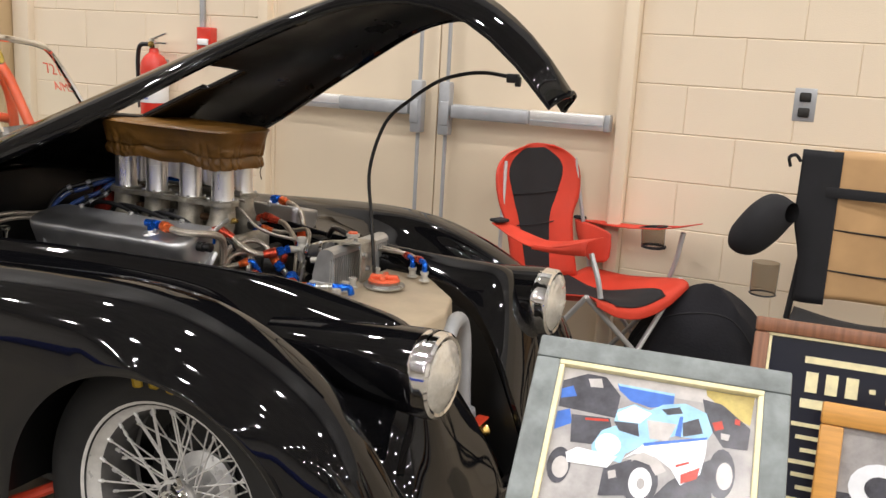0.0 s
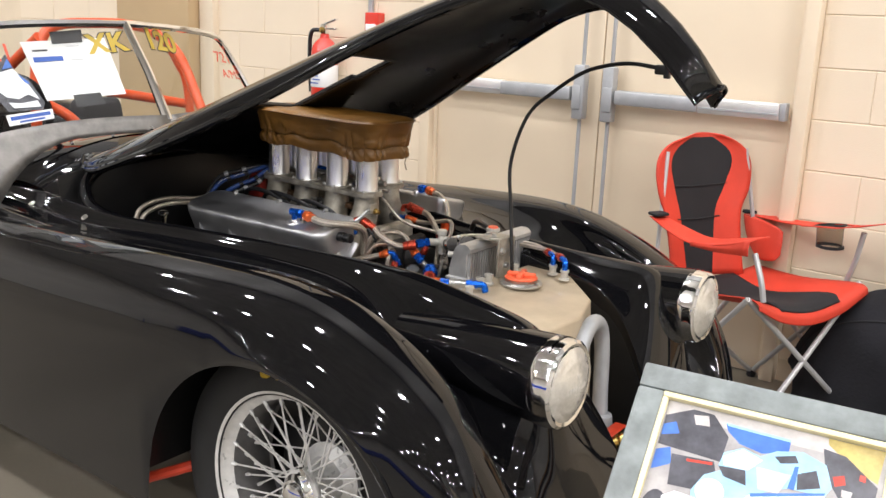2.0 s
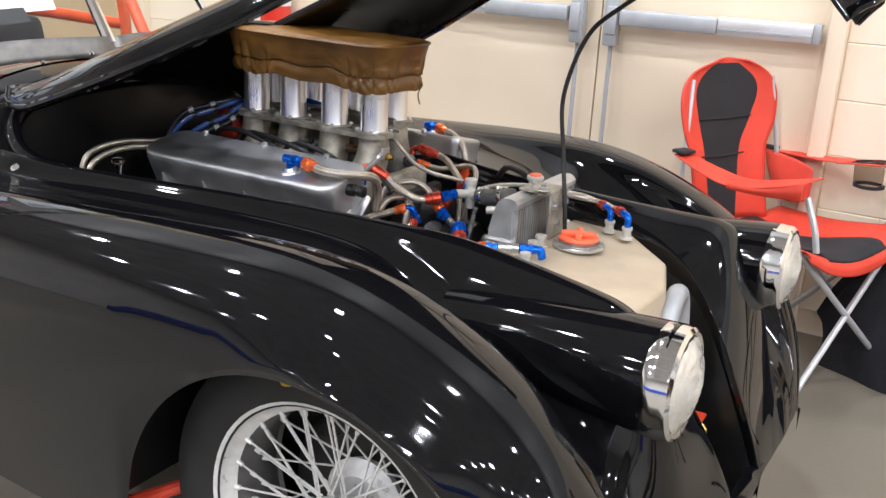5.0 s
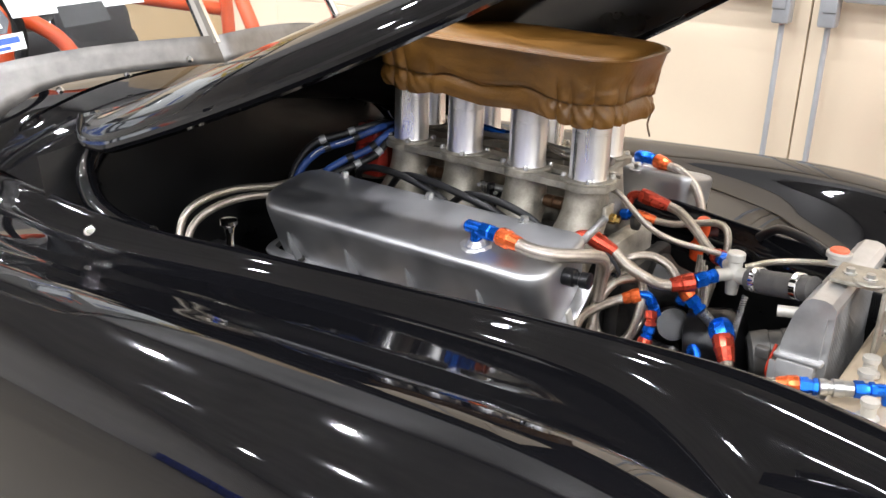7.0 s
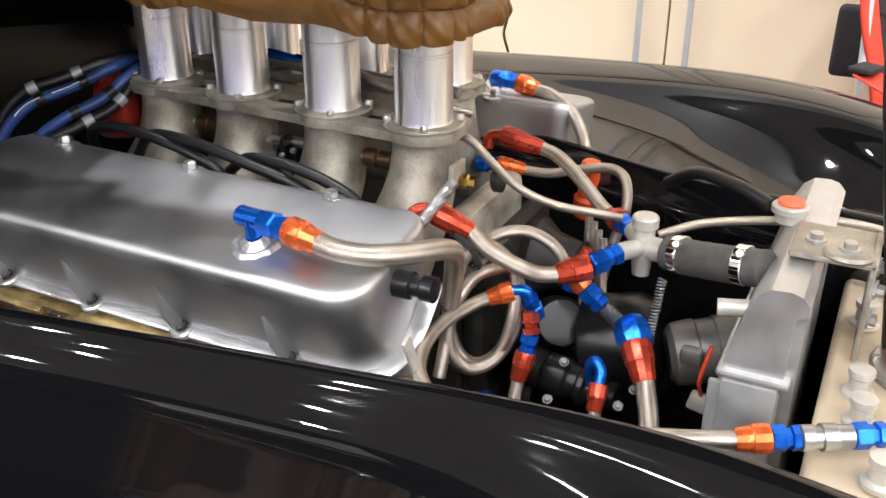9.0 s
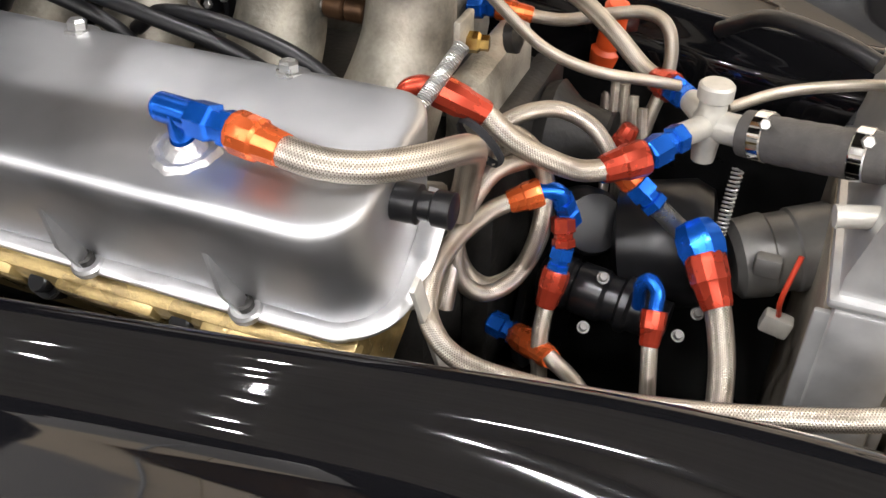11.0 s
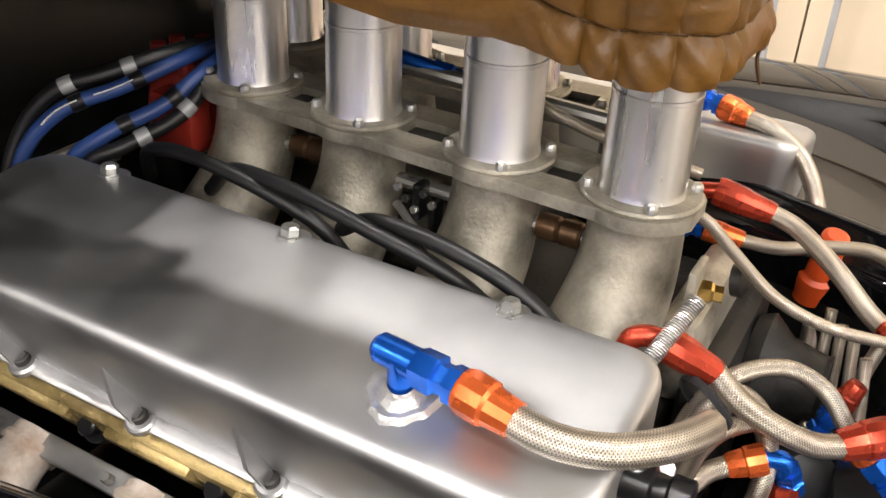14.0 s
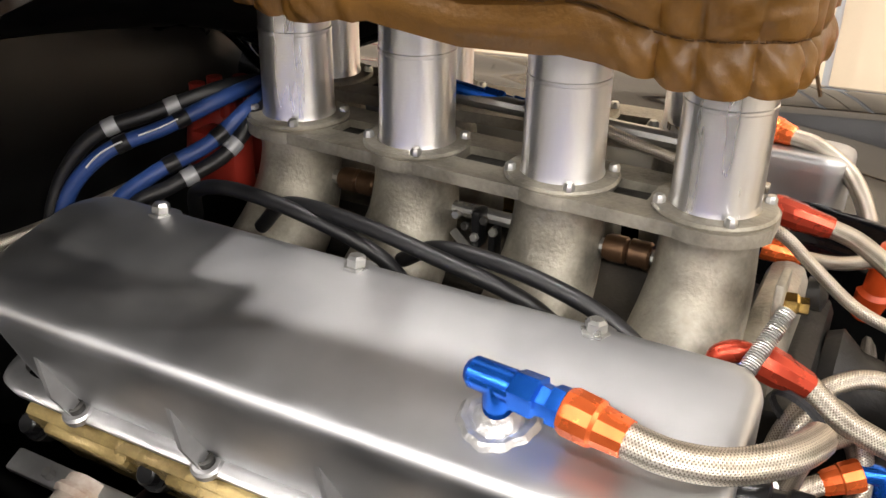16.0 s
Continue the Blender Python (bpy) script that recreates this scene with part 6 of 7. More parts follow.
rows = []
LV, SEAM_ROW, NR = 40, 12, 440
ring0 = cover_ring(NR)
arc = [0.0]
for a, b in zip(ring0, ring0[1:]):
    arc.append(arc[-1] + (b - a).length)
outs = []
for i in range(NR):
    d = (ring0[(i + 1) % NR] - ring0[i - 1]).normalized()
    outs.append(Vector((d.y, -d.x, 0)))
for q in range(LV + 1):
    t = q / LV
    row = []
    for i, p in enumerate(ring0):
        run = arc[i]
        front = max(0.0, min(1.0, (p.x + 0.43) / 0.45))
        hem = 0.966 - 0.016 * front ** 3 + 0.004 * math.sin(p.x * 41 + p.y * 20)
        seam_z = hem + 0.031 + 0.0025 * math.sin(run * 55)
        top = 1.060 - 0.008 * front
        gather = 2 * math.pi * (run / 0.034 + 0.45 * math.sin(run * 23) + 0.25 * math.sin(run * 61 + 1))
        pillow = abs(math.sin(gather / 2)) ** 0.55
        if q <= SEAM_ROW:
            u = q / SEAM_ROW
            z = hem + (seam_z - hem) * u
            off = 0.0005 + 0.0095 * pillow * math.sin(math.pi * (0.16 + 0.80 * u)) ** 0.8 + 0.0010 * math.sin(run * 330 + 9 * u)
            z -= 0.003 * pillow * (1 - u)
        else:
            u = (q - SEAM_ROW) / (LV - SEAM_ROW)
            z = seam_z + (top - seam_z) * u
            n1 = noise.noise(Vector((p.x * 16 + 2.0 * u, p.y * 16, u * 0.9)))
            n2 = noise.noise(Vector((p.x * 38 + 3.5 * u, p.y * 38 + 5, u * 1.2)))
            n3 = 1 - abs(noise.noise(Vector((p.x * 26 - 3.0 * u, p.y * 26 + 9, u * 1.1 + 4)))) * 2.4
            fade = (1 - u) ** 0.8
            off = 0.0035 + 0.019 * u ** 1.3 + 0.0095 * (pillow - 0.5) * max(0.0, 1 - 1.5 * u) + min(1.0, u * 6) * fade * (0.003 * n1 + 0.002 * n2 + 0.002 * max(0.0, n3))
        row.append((p.x + outs[i].x * off, p.y + outs[i].y * off, z))
    rows.append(row)
for s_, dz in ((0.985, 0.0035), (0.95, 0.006), (0.85, 0.007), (0.7, 0.006), (0.5, 0.003), (0.3, 0.001), (0.12, 0.0)):
    base = rows[LV]
    rows.append([(-0.21 + (x + 0.21) * s_, 0.088 + (y - 0.088) * s_, z + dz + 0.007 * noise.noise(Vector((x * s_ * 14, y * s_ * 14, 3))) * (1 - s_ ** 6)) for x, y, z in base])
bm = grid(rows, True)
bm.faces.new([bm.verts.new(p) for p in rows[-1]])
bmesh.ops.remove_doubles(bm, verts=bm.verts, dist=0.0002)
part("leather_body", bm, LEATHER, cov, "tan leather body", angle=70)
bm = bmesh.new()
edge = [Vector(p) for p in rows[LV]]
add_tube(bm, edge + [edge[0]], 0.0028, 6, False)
part("top_seam", bm, LEATHER, cov, "piped top seam")
st_row = rows[SEAM_ROW]
for i in range(0, NR, 4):
    a, b = Vector(st_row[i]), Vector(st_row[(i + 3) % NR])
    part("stitch", tube([a + outs[i] * 0.0008, b + outs[i] * 0.0008], 0.0009, 4), STITCH, cov)
part("tie_cord", tube([(0.002, 0.150, 0.972), (0.014, 0.155, 0.955), (0.012, 0.152, 0.935), (0.018, 0.152, 0.915)], 0.0016, 5, 4), STITCH, cov)

# ---- on the windscreen ----
sheet = thing("paper_sheet", (0, 0, 0), "white printed paper sheet taped to the windscreen", "paper")
pane_quad("sheet", [(0.371, 0.315), (0.112, 0.300), (0.107, 0.108), (0.353, 0.122)], PAPER, 0.005, sheet)
for c in ([(0.276, 0.336), (0.176, 0.334), (0.186, 0.293), (0.279, 0.297)], [(0.272, 0.128), (0.188, 0.124), (0.183, 0.086), (0.274, 0.087)]):
    pane_quad("tape", c, TAPE, 0.0075, sheet, "strip of black tape")
pane_quad("print_bar", [(0.350, 0.262), (0.262, 0.256), (0.262, 0.241), (0.350, 0.246)], BLUE_INK, 0.0072, sheet)
pane_quad("print_bar", [(0.345, 0.285), (0.300, 0.282), (0.300, 0.277), (0.345, 0.280)], TAPE, 0.0072, sheet)
for k in range(2):
    v = 0.285 - 0.045 * k
    pane_quad("print_line", [(0.24, v + 0.0012), (0.20, v - 0.002), (0.20, v - 0.0035), (0.24, v - 0.0003)], STEEL_GREY, 0.0072, sheet)
decal = thing("windscreen_decal", (0, 0, 0), "white, grey and blue cut-out animal head decal", "decal")
pane_quad("backing", [(0.424, 0.284), (0.412, 0.225), (0.384, 0.200), (0.360, 0.120), (0.372, 0.098), (0.47, 0.106), (0.482, 0.135), (0.519, 0.205), (0.512, 0.226), (0.470, 0.235)], PH_DARK, 0.005, decal)
pane_quad("face", [(0.418, 0.235), (0.395, 0.195), (0.372, 0.130), (0.400, 0.150), (0.430, 0.140), (0.462, 0.150), (0.508, 0.212), (0.470, 0.226)], PH_WHITE, 0.0066, decal)
pane_quad("ear", [(0.424, 0.268), (0.418, 0.240), (0.448, 0.236)], PH_DEEP, 0.0066, decal)
pane_quad("jaw", [(0.380, 0.128), (0.376, 0.108), (0.452, 0.114), (0.462, 0.134), (0.430, 0.126)], PH_WHITE, 0.0066, decal)
pane_quad("stripe", [(0.41, 0.215), (0.395, 0.185), (0.385, 0.182), (0.40, 0.205)], PH_DEEP, 0.0078, decal)
pane_quad("name_strip", [(0.482, 0.097), (0.346, 0.096), (0.350, 0.066), (0.482, 0.063)], PAPER, 0.005, decal)
pane_quad("name_bar", [(0.472, 0.090), (0.356, 0.090), (0.356, 0.079), (0.472, 0.078)], BLUE_INK, 0.0066, decal)
pane_quad("name_bar", [(0.450, 0.074), (0.376, 0.075), (0.376, 0.069), (0.450, 0.068)], BLUE_INK, 0.0066, decal)
race = thing("race_number", (0, 0, 0), "red hand-painted race number on the windscreen", "number")
on_pane("721", 0.515, 0.262, 0.078, RED_INK, "digits", race)
on_pane("A", 0.512, 0.220, 0.04, RED_INK, "class_letter", race)
race2 = thing("race_number", (0, 0, 0), "red hand-painted race number and class letters", "number")
on_pane("721", 0.375, 0.252, 0.062, RED_INK, "digits", race2, True)
on_pane("A/MSP", 0.385, 0.190, 0.048, RED_INK, "class_letters", race2, True)
badge = thing("windscreen_lettering", (0, 0, 0), "gold lettering strokes with dark outline on the windscreen", "lettering")
for mat, name, bold, lift in ((TAPE, "letter_outline", 0.0062, 0.0045), (GOLD_INK, "letter", 0.0030, 0.0062)):
    on_pane("X", 0.172, 0.254, 0.088, mat, name, badge, False, bold, lift)
    on_pane("K", 0.106, 0.252, 0.088, mat, name, badge, False, bold, lift)
    on_pane("120", 0.026, 0.262, 0.098, mat, name, badge, True, bold, lift)

# ---- orange roll hoop and seats in the cockpit ----
cage = thing("roll_cage", (0, 0, 0), "orange painted tubular roll hoop in the cockpit", "roll cage")
for pts in (
        [(-1.56, -0.03, 0.30), (-1.56, -0.02, 1.0), (-1.555, 0.01, 1.19), (-1.55, 0.07, 1.25), (-1.55, 0.22, 1.262), (-1.55, 0.38, 1.258), (-1.54, 0.50, 1.225), (-1.52, 0.58, 1.12), (-1.50, 0.62, 0.95), (-1.50, 0.63, 0.30)],
        [(-1.54, 0.46, 1.245), (-1.418, 0.50, 1.16), (-1.30, 0.50, 0.987), (-1.20, 0.50, 0.80)],
        [(-1.55, 0.10, 1.03), (-1.55, 0.348, 0.994), (-1.52, 0.62, 0.945)],
        [(-1.55, -0.10, 1.0), (-1.55, 0.027, 0.964), (-1.50, 0.10, 0.90), (-1.46, 0.12, 0.80)],
        [(-1.55, 0.0, 1.21), (-1.80, -0.02, 1.05), (-2.15, -0.05, 0.80)]):
    part("cage_tube", tube(pts, 0.019, 12, 5), ORANGE_PAINT, cage)
for y in (0.24, -0.36):
    seat = thing("bucket_seat", (0, 0, 0), "black padded bucket seat in the cockpit", "seat", "cockpit seats")
    part("seat_back", box((-1.66, y, 0.60), (0.12, 0.42, 0.62 if y > 0 else 0.50), 0.05, Matrix.Rotation(radians(-12), 3, "Y"), 3), BLACK_CLOTH, seat)
    part("cushion", box((-1.50, y, 0.36), (0.44, 0.42, 0.14), 0.05, None, 3), BLACK_CLOTH, seat)
    part("headrest", box((-1.70, y + 0.08, 0.90), (0.07, 0.22, 0.14), 0.035, Matrix.Rotation(radians(-12), 3, "Y"), 3), BLACK_CLOTH, seat)

# ---- wall fittings ----
ext = thing("fire_extinguisher", (-1.68, WALL_Y - 0.085, 0.78), "red fire extinguisher hung on the block wall", "fire extinguisher")
part("cylinder", lathe([(0.0, 0.0), (0.05, 0.002), (0.066, 0.012), (0.068, 0.03), (0.068, 0.36), (0.062, 0.39), (0.045, 0.415), (0.025, 0.43), (0.022, 0.45), (0.0, 0.452)], (0, 0, 0), (0, 0, 1), 28), EXT_RED, ext)
part("label_band", lathe([(0.0685, 0.19), (0.0690, 0.191), (0.0690, 0.299), (0.0685, 0.30)], (0, 0, 0), (0, 0, 1), 28, False), PAPER, ext, "white instruction label")
for k in range(5):
    part("print_bar", box((0.012 * (k % 2) - 0.005, -0.0692, 0.21 + 0.018 * k), (0.05, 0.0012, 0.006)), BLUE_INK, ext)
part("valve_head", box((0, 0, 0.475), (0.04, 0.035, 0.05), 0.008), CHROME, ext)
part("lever", box((0.03, 0, 0.508), (0.11, 0.022, 0.010), 0.004, Matrix.Rotation(radians(-18), 3, "Y")), CHROME, ext)
part("carry_handle", box((0.032, 0, 0.478), (0.10, 0.02, 0.010), 0.004), CHROME, ext)
part("gauge", lathe([(0.015, 0), (0.016, 0.006), (0.0, 0.009)], (0, -0.018, 0.47), (0, -1, 0), 16), BRASS, ext)
part("hose", tube([(-0.02, -0.01, 0.47), (-0.07, -0.02, 0.46), (-0.085, -0.02, 0.38), (-0.08, -0.02, 0.25), (-0.075, -0.02, 0.16)], 0.011, 10, 5), HOSE_RUBBER, ext)
part("bracket", box((0, 0.075, 0.30), (0.05, 0.02, 0.20), 0.003), STEEL, ext)
pull = thing("fire_alarm_box", (-1.40, WALL_Y - 0.03, 1.285), "small red fire alarm pull box on the wall", "alarm box")
part("box_body", box((0, 0, 0), (0.085, 0.055, 0.12), 0.006), EXT_RED, pull)
part("pull_bar", box((0, -0.032, -0.01), (0.06, 0.012, 0.03), 0.004), PAPER, pull)
cond = thing("conduit", (-1.455, WALL_Y - 0.02, 0), "grey metal conduit pipe running up the wall", "conduit")
part("pipe", tube([(0.02, 0, 1.345), (0.02, 0, 4.2)], 0.014, 12), STEEL_GREY, cond)
part("strap", box((0.02, 0.006, 1.9), (0.06, 0.02, 0.02), 0.003), STEEL_GREY, cond)
sock = thing("wall_socket", (1.325, WALL_Y - 0.006, 1.172), "grey steel double socket plate on the block wall", "socket")
part("plate", box((0, 0, 0), (0.078, 0.008, 0.122), 0.003), STEEL_GREY, sock)
for dz in (-0.028, 0.028):
    o = part("outlet", box((0, -0.006, dz), (0.040, 0.006, 0.034), 0.005), DARK_CAST, sock, "dark outlet face")
part("plate_screw", lathe([(0.004, 0), (0.003, 0.002), (0, 0.002)], (0, -0.004, 0), (0, -1, 0), 8), STEEL, sock)


# ---- folding chairs ----
def cloth(rows, th=0.004):
    """A cloth panel from rows of points, with thickness."""
    fine = [cr(r, 6) for r in rows]
    cols = [cr([r[i] for r in fine], 5) for i in range(len(fine[0]))]
    return grid([list(c) for c in cols])


def folding_chair():
    """Camp chair: crossed tube legs, slung seat, egg-shaped padded back, cloth arms with a netted cup holder."""
    c = thing("folding_chair", (0, 0, 0), "red and black folding camp chair with cup holder", "chair")
    W = 0.27

    def leg(a, b, r=0.0095):
        part("leg", tube([a, b], r, 10), CHAIR_TUBE, c)

    def panel(name, rows, mat, th, label=""):
        ob = part(name, cloth(rows), mat, c, label)
        ob.modifiers.new("t", "SOLIDIFY").thickness = th
    leg((0.05, -W, 0.02), (0.0, W, 0.50))
    leg((0.05, W, 0.02), (0.0, -W, 0.50))
    leg((-0.42, -W, 0.02), (-0.46, W, 0.44))
    leg((-0.42, W, 0.02), (-0.46, -W, 0.44))
    for s in (-1, 1):
        leg((0.05, s * W, 0.02), (-0.46, s * W, 0.44))
        leg((-0.42, s * W, 0.02), (0.0, s * W, 0.50))
        leg((-0.44, s * W, 0.40), (-0.515, s * (W - 0.075), 0.90), 0.008)
        low, high = ((-0.055, 0.49), (-0.015, 0.675)) if s > 0 else ((0.062, 0.51), (0.008, 0.655))
        part("arm_post", tube([(low[0], s * W, low[1]), (low[0] * 0.6 + high[0] * 0.4 + 0.006, s * (W + 0.004), low[1] * 0.55 + high[1] * 0.45), (high[0], s * (W + 0.004), high[1])], 0.0095, 10, 5), CHAIR_TUBE, c)
        for x in (0.05, -0.42):
            part("foot", lathe([(0.016, 0), (0.018, 0.008), (0.014, 0.03), (0.011, 0.032)], (x, s * W, 0), (0, 0, 1), 14), BLACK_CLOTH, c)
    ys = (-0.26, -0.14, 0, 0.14, 0.26)
    sag = lambda y: 1 - (y / 0.26) ** 2
    panel("seat_panel", [[(-0.45, y, 0.455 - 0.03 * sag(y)) for y in ys], [(-0.24, y, 0.462 - 0.055 * sag(y)) for y in ys], [(-0.02, y, 0.500 - 0.055 * sag(y)) for y in ys], [(0.035, y, 0.497 - 0.07 * sag(y)) for y in ys], [(0.045, y, 0.475 - 0.08 * sag(y)) for y in ys]], RED_CLOTH, 0.005, "red nylon seat")
    panel("seat_centre", [[(-0.44, y, 0.434 + 0.3 * y * y) for y in (-0.12, 0, 0.12)], [(-0.24, y, 0.415 + 0.9 * y * y) for y in (-0.10, 0, 0.10)], [(-0.03, y, 0.452 + 0.9 * y * y) for y in (-0.15, 0, 0.15)], [(0.030, y, 0.437 + 1.1 * y * y) for y in (-0.14, 0, 0.14)]], BLACK_CLOTH, 0.006, "black nylon seat centre")
    lean = lambda z: -0.344 - 0.19 * z
    back = []
    for z, ya, yb in ((0.43, -0.20, 0.16), (0.55, -0.205, 0.152), (0.67, -0.219, 0.157), (0.745, -0.245, 0.200), (0.83, -0.255, 0.216), (0.89, -0.235, 0.196), (0.93, -0.18, 0.145), (0.955, -0.085, 0.075)):
        back.append([(lean(z) - 0.028 * (1 - q * q), ya + (yb - ya) * (q + 1) / 2, z + 0.006 * (1 - q * q)) for q in (-1, -0.5, 0, 0.5, 1)])
    panel("back_panel", back, RED_CLOTH, 0.006, "red nylon backrest")
    mid = []
    for z, ya, yb in ((0.44, -0.13, 0.03), (0.56, -0.148, 0.048), (0.66, -0.156, 0.068), (0.775, -0.166, 0.102), (0.86, -0.180, 0.135), (0.905, -0.178, 0.140), (0.935, -0.125, 0.095), (0.945, -0.07, 0.055)):
        mid.append([(lean(z) - 0.028 * (1 - ((ya + (yb - ya) * q + 0.02) / 0.235) ** 2) + 0.007 + 0.006 * math.sin(math.pi * q), ya + (yb - ya) * q, z) for q in (0, 0.25, 0.5, 0.75, 1)])
    panel("back_centre", mid, BLACK_CLOTH, 0.006, "padded black nylon backrest centre")
    for z, ya, yb in ((0.775, -0.160, 0.096), (0.655, -0.150, 0.060)):
        part("back_seam", tube([(lean(z) - 0.028 * (1 - ((ya + (yb - ya) * q + 0.02) / 0.235) ** 2) + 0.012 + 0.006 * math.sin(math.pi * q), ya + (yb - ya) * q, z - 0.004 * math.sin(math.pi * q)) for q in (0, 0.25, 0.5, 0.75, 1)], 0.0026, 6, 3), BLACK_CLOTH, c)
    # far arm: taut cloth, rising to its tip, with the cup holder let in
    panel("armrest", [[(-0.525, W - 0.03, 0.645), (-0.525, W, 0.642), (-0.525, W + 0.03, 0.645)], [(-0.33, W - 0.045, 0.652), (-0.33, W, 0.648), (-0.33, W + 0.045, 0.652)], [(-0.21, W - 0.052, 0.664), (-0.21, W, 0.662), (-0.21, W + 0.055, 0.664)]], RED_CLOTH, 0.004, "red nylon armrest")
    panel("armrest", [[(-0.085, W - 0.058, 0.683), (-0.085, W, 0.681), (-0.085, W + 0.058, 0.683)], [(-0.02, W - 0.055, 0.700), (-0.02, W, 0.698), (-0.02, W + 0.055, 0.700)], [(0.04, W - 0.040, 0.718), (0.04, W, 0.718), (0.04, W + 0.040, 0.718)]], RED_CLOTH, 0.004, "red nylon armrest tip")
    for y in (W - 0.058, W + 0.058):
        panel("armrest_side", [[(-0.225, y - 0.009, 0.662), (-0.225, y, 0.662), (-0.225, y + 0.009, 0.662)], [(-0.15, y - 0.008, 0.674), (-0.15, y, 0.674), (-0.15, y + 0.008, 0.674)], [(-0.075, y - 0.009, 0.685), (-0.075, y, 0.685), (-0.075, y + 0.009, 0.685)]], RED_CLOTH, 0.004)
    part("cup_ring", lathe([(0.047, 0), (0.055, 0.003), (0.055, 0.007), (0.047, 0.009)], (-0.150, W, 0.668), (-0.16, 0, 1), 28, False), BLACK_CLOTH, c, "black cup holder ring")
    part("cup_ring", lathe([(0.043, 0), (0.048, 0.002), (0.048, 0.010), (0.043, 0.012)], (-0.142, W, 0.592), (0.0, 0, 1), 28, False), BLACK_CLOTH, c)
    part("cup_net", lathe([(0.045, 0.0), (0.047, 0.075)], (-0.146, W, 0.597), (-0.06, 0, 1), 28, False), NET, c, "dark see-through net")
    panel("arm_skirt", [[(-0.52, W - 0.036, 0.642), (-0.50, W - 0.040, 0.59), (-0.47, W - 0.042, 0.535)], [(-0.43, W - 0.040, 0.640), (-0.42, W - 0.058, 0.57), (-0.40, W - 0.060, 0.495)], [(-0.35, W - 0.040, 0.626), (-0.34, W - 0.050, 0.565), (-0.335, W - 0.055, 0.500)], [(-0.325, W - 0.034, 0.612), (-0.318, W - 0.040, 0.565), (-0.322, W - 0.040, 0.525)]], RED_CLOTH, 0.004, "red nylon side pocket")
    part("arm_strap", box((-0.515, W - 0.005, 0.650), (0.045, 0.055, 0.014), 0.005), BLACK_CLOTH, c)
    # near arm: slack cloth that sags between back and post
    panel("armrest", [[(-0.46, -W + 0.03, 0.685), (-0.46, -W, 0.682), (-0.46, -W - 0.03, 0.682)], [(-0.34, -W + 0.04, 0.660), (-0.34, -W, 0.650), (-0.34, -W - 0.035, 0.648)], [(-0.22, -W + 0.045, 0.650), (-0.22, -W, 0.638), (-0.22, -W - 0.04, 0.636)], [(-0.08, -W + 0.05, 0.682), (-0.08, -W, 0.674), (-0.08, -W - 0.045, 0.668)], [(0.015, -W + 0.045, 0.708), (0.015, -W, 0.706), (0.015, -W - 0.045, 0.700)]], RED_CLOTH, 0.004, "slack red nylon armrest")
    panel("arm_skirt", [[(-0.24, -W - 0.038, 0.640), (-0.24, -W - 0.040, 0.632), (-0.24, -W - 0.038, 0.624)], [(-0.12, -W - 0.042, 0.656), (-0.12, -W - 0.046, 0.645), (-0.12, -W - 0.042, 0.632)], [(0.018, -W - 0.045, 0.700), (0.018, -W - 0.050, 0.675), (0.016, -W - 0.046, 0.650)]], RED_CLOTH, 0.004)
    part("arm_strap", box((-0.45, -W, 0.690), (0.05, 0.06, 0.012), 0.005), BLACK_CLOTH, c)
    return c


chair = folding_chair()
cm = Matrix(((0.906, 0.423, 0, 0.87), (-0.423, 0.906, 0, 1.245), (0, 0, 1, 0), (0, 0, 0, 1)))
chair.matrix_world = cm
tagbag = thing("black_pouch", (0.30, 1.52, 0.58), "small black pouch hanging behind the chair", "pouch")
part("pouch", box((0, 0, 0.09), (0.085, 0.05, 0.16), 0.012, None, 3), BLACK_CLOTH, tagbag)
part("strap", tube([(0.03, 0, 0.20), (0.06, -0.02, 0.26), (0.10, -0.02, 0.30)], 0.005, 6, 4), BLACK_CLOTH, tagbag)


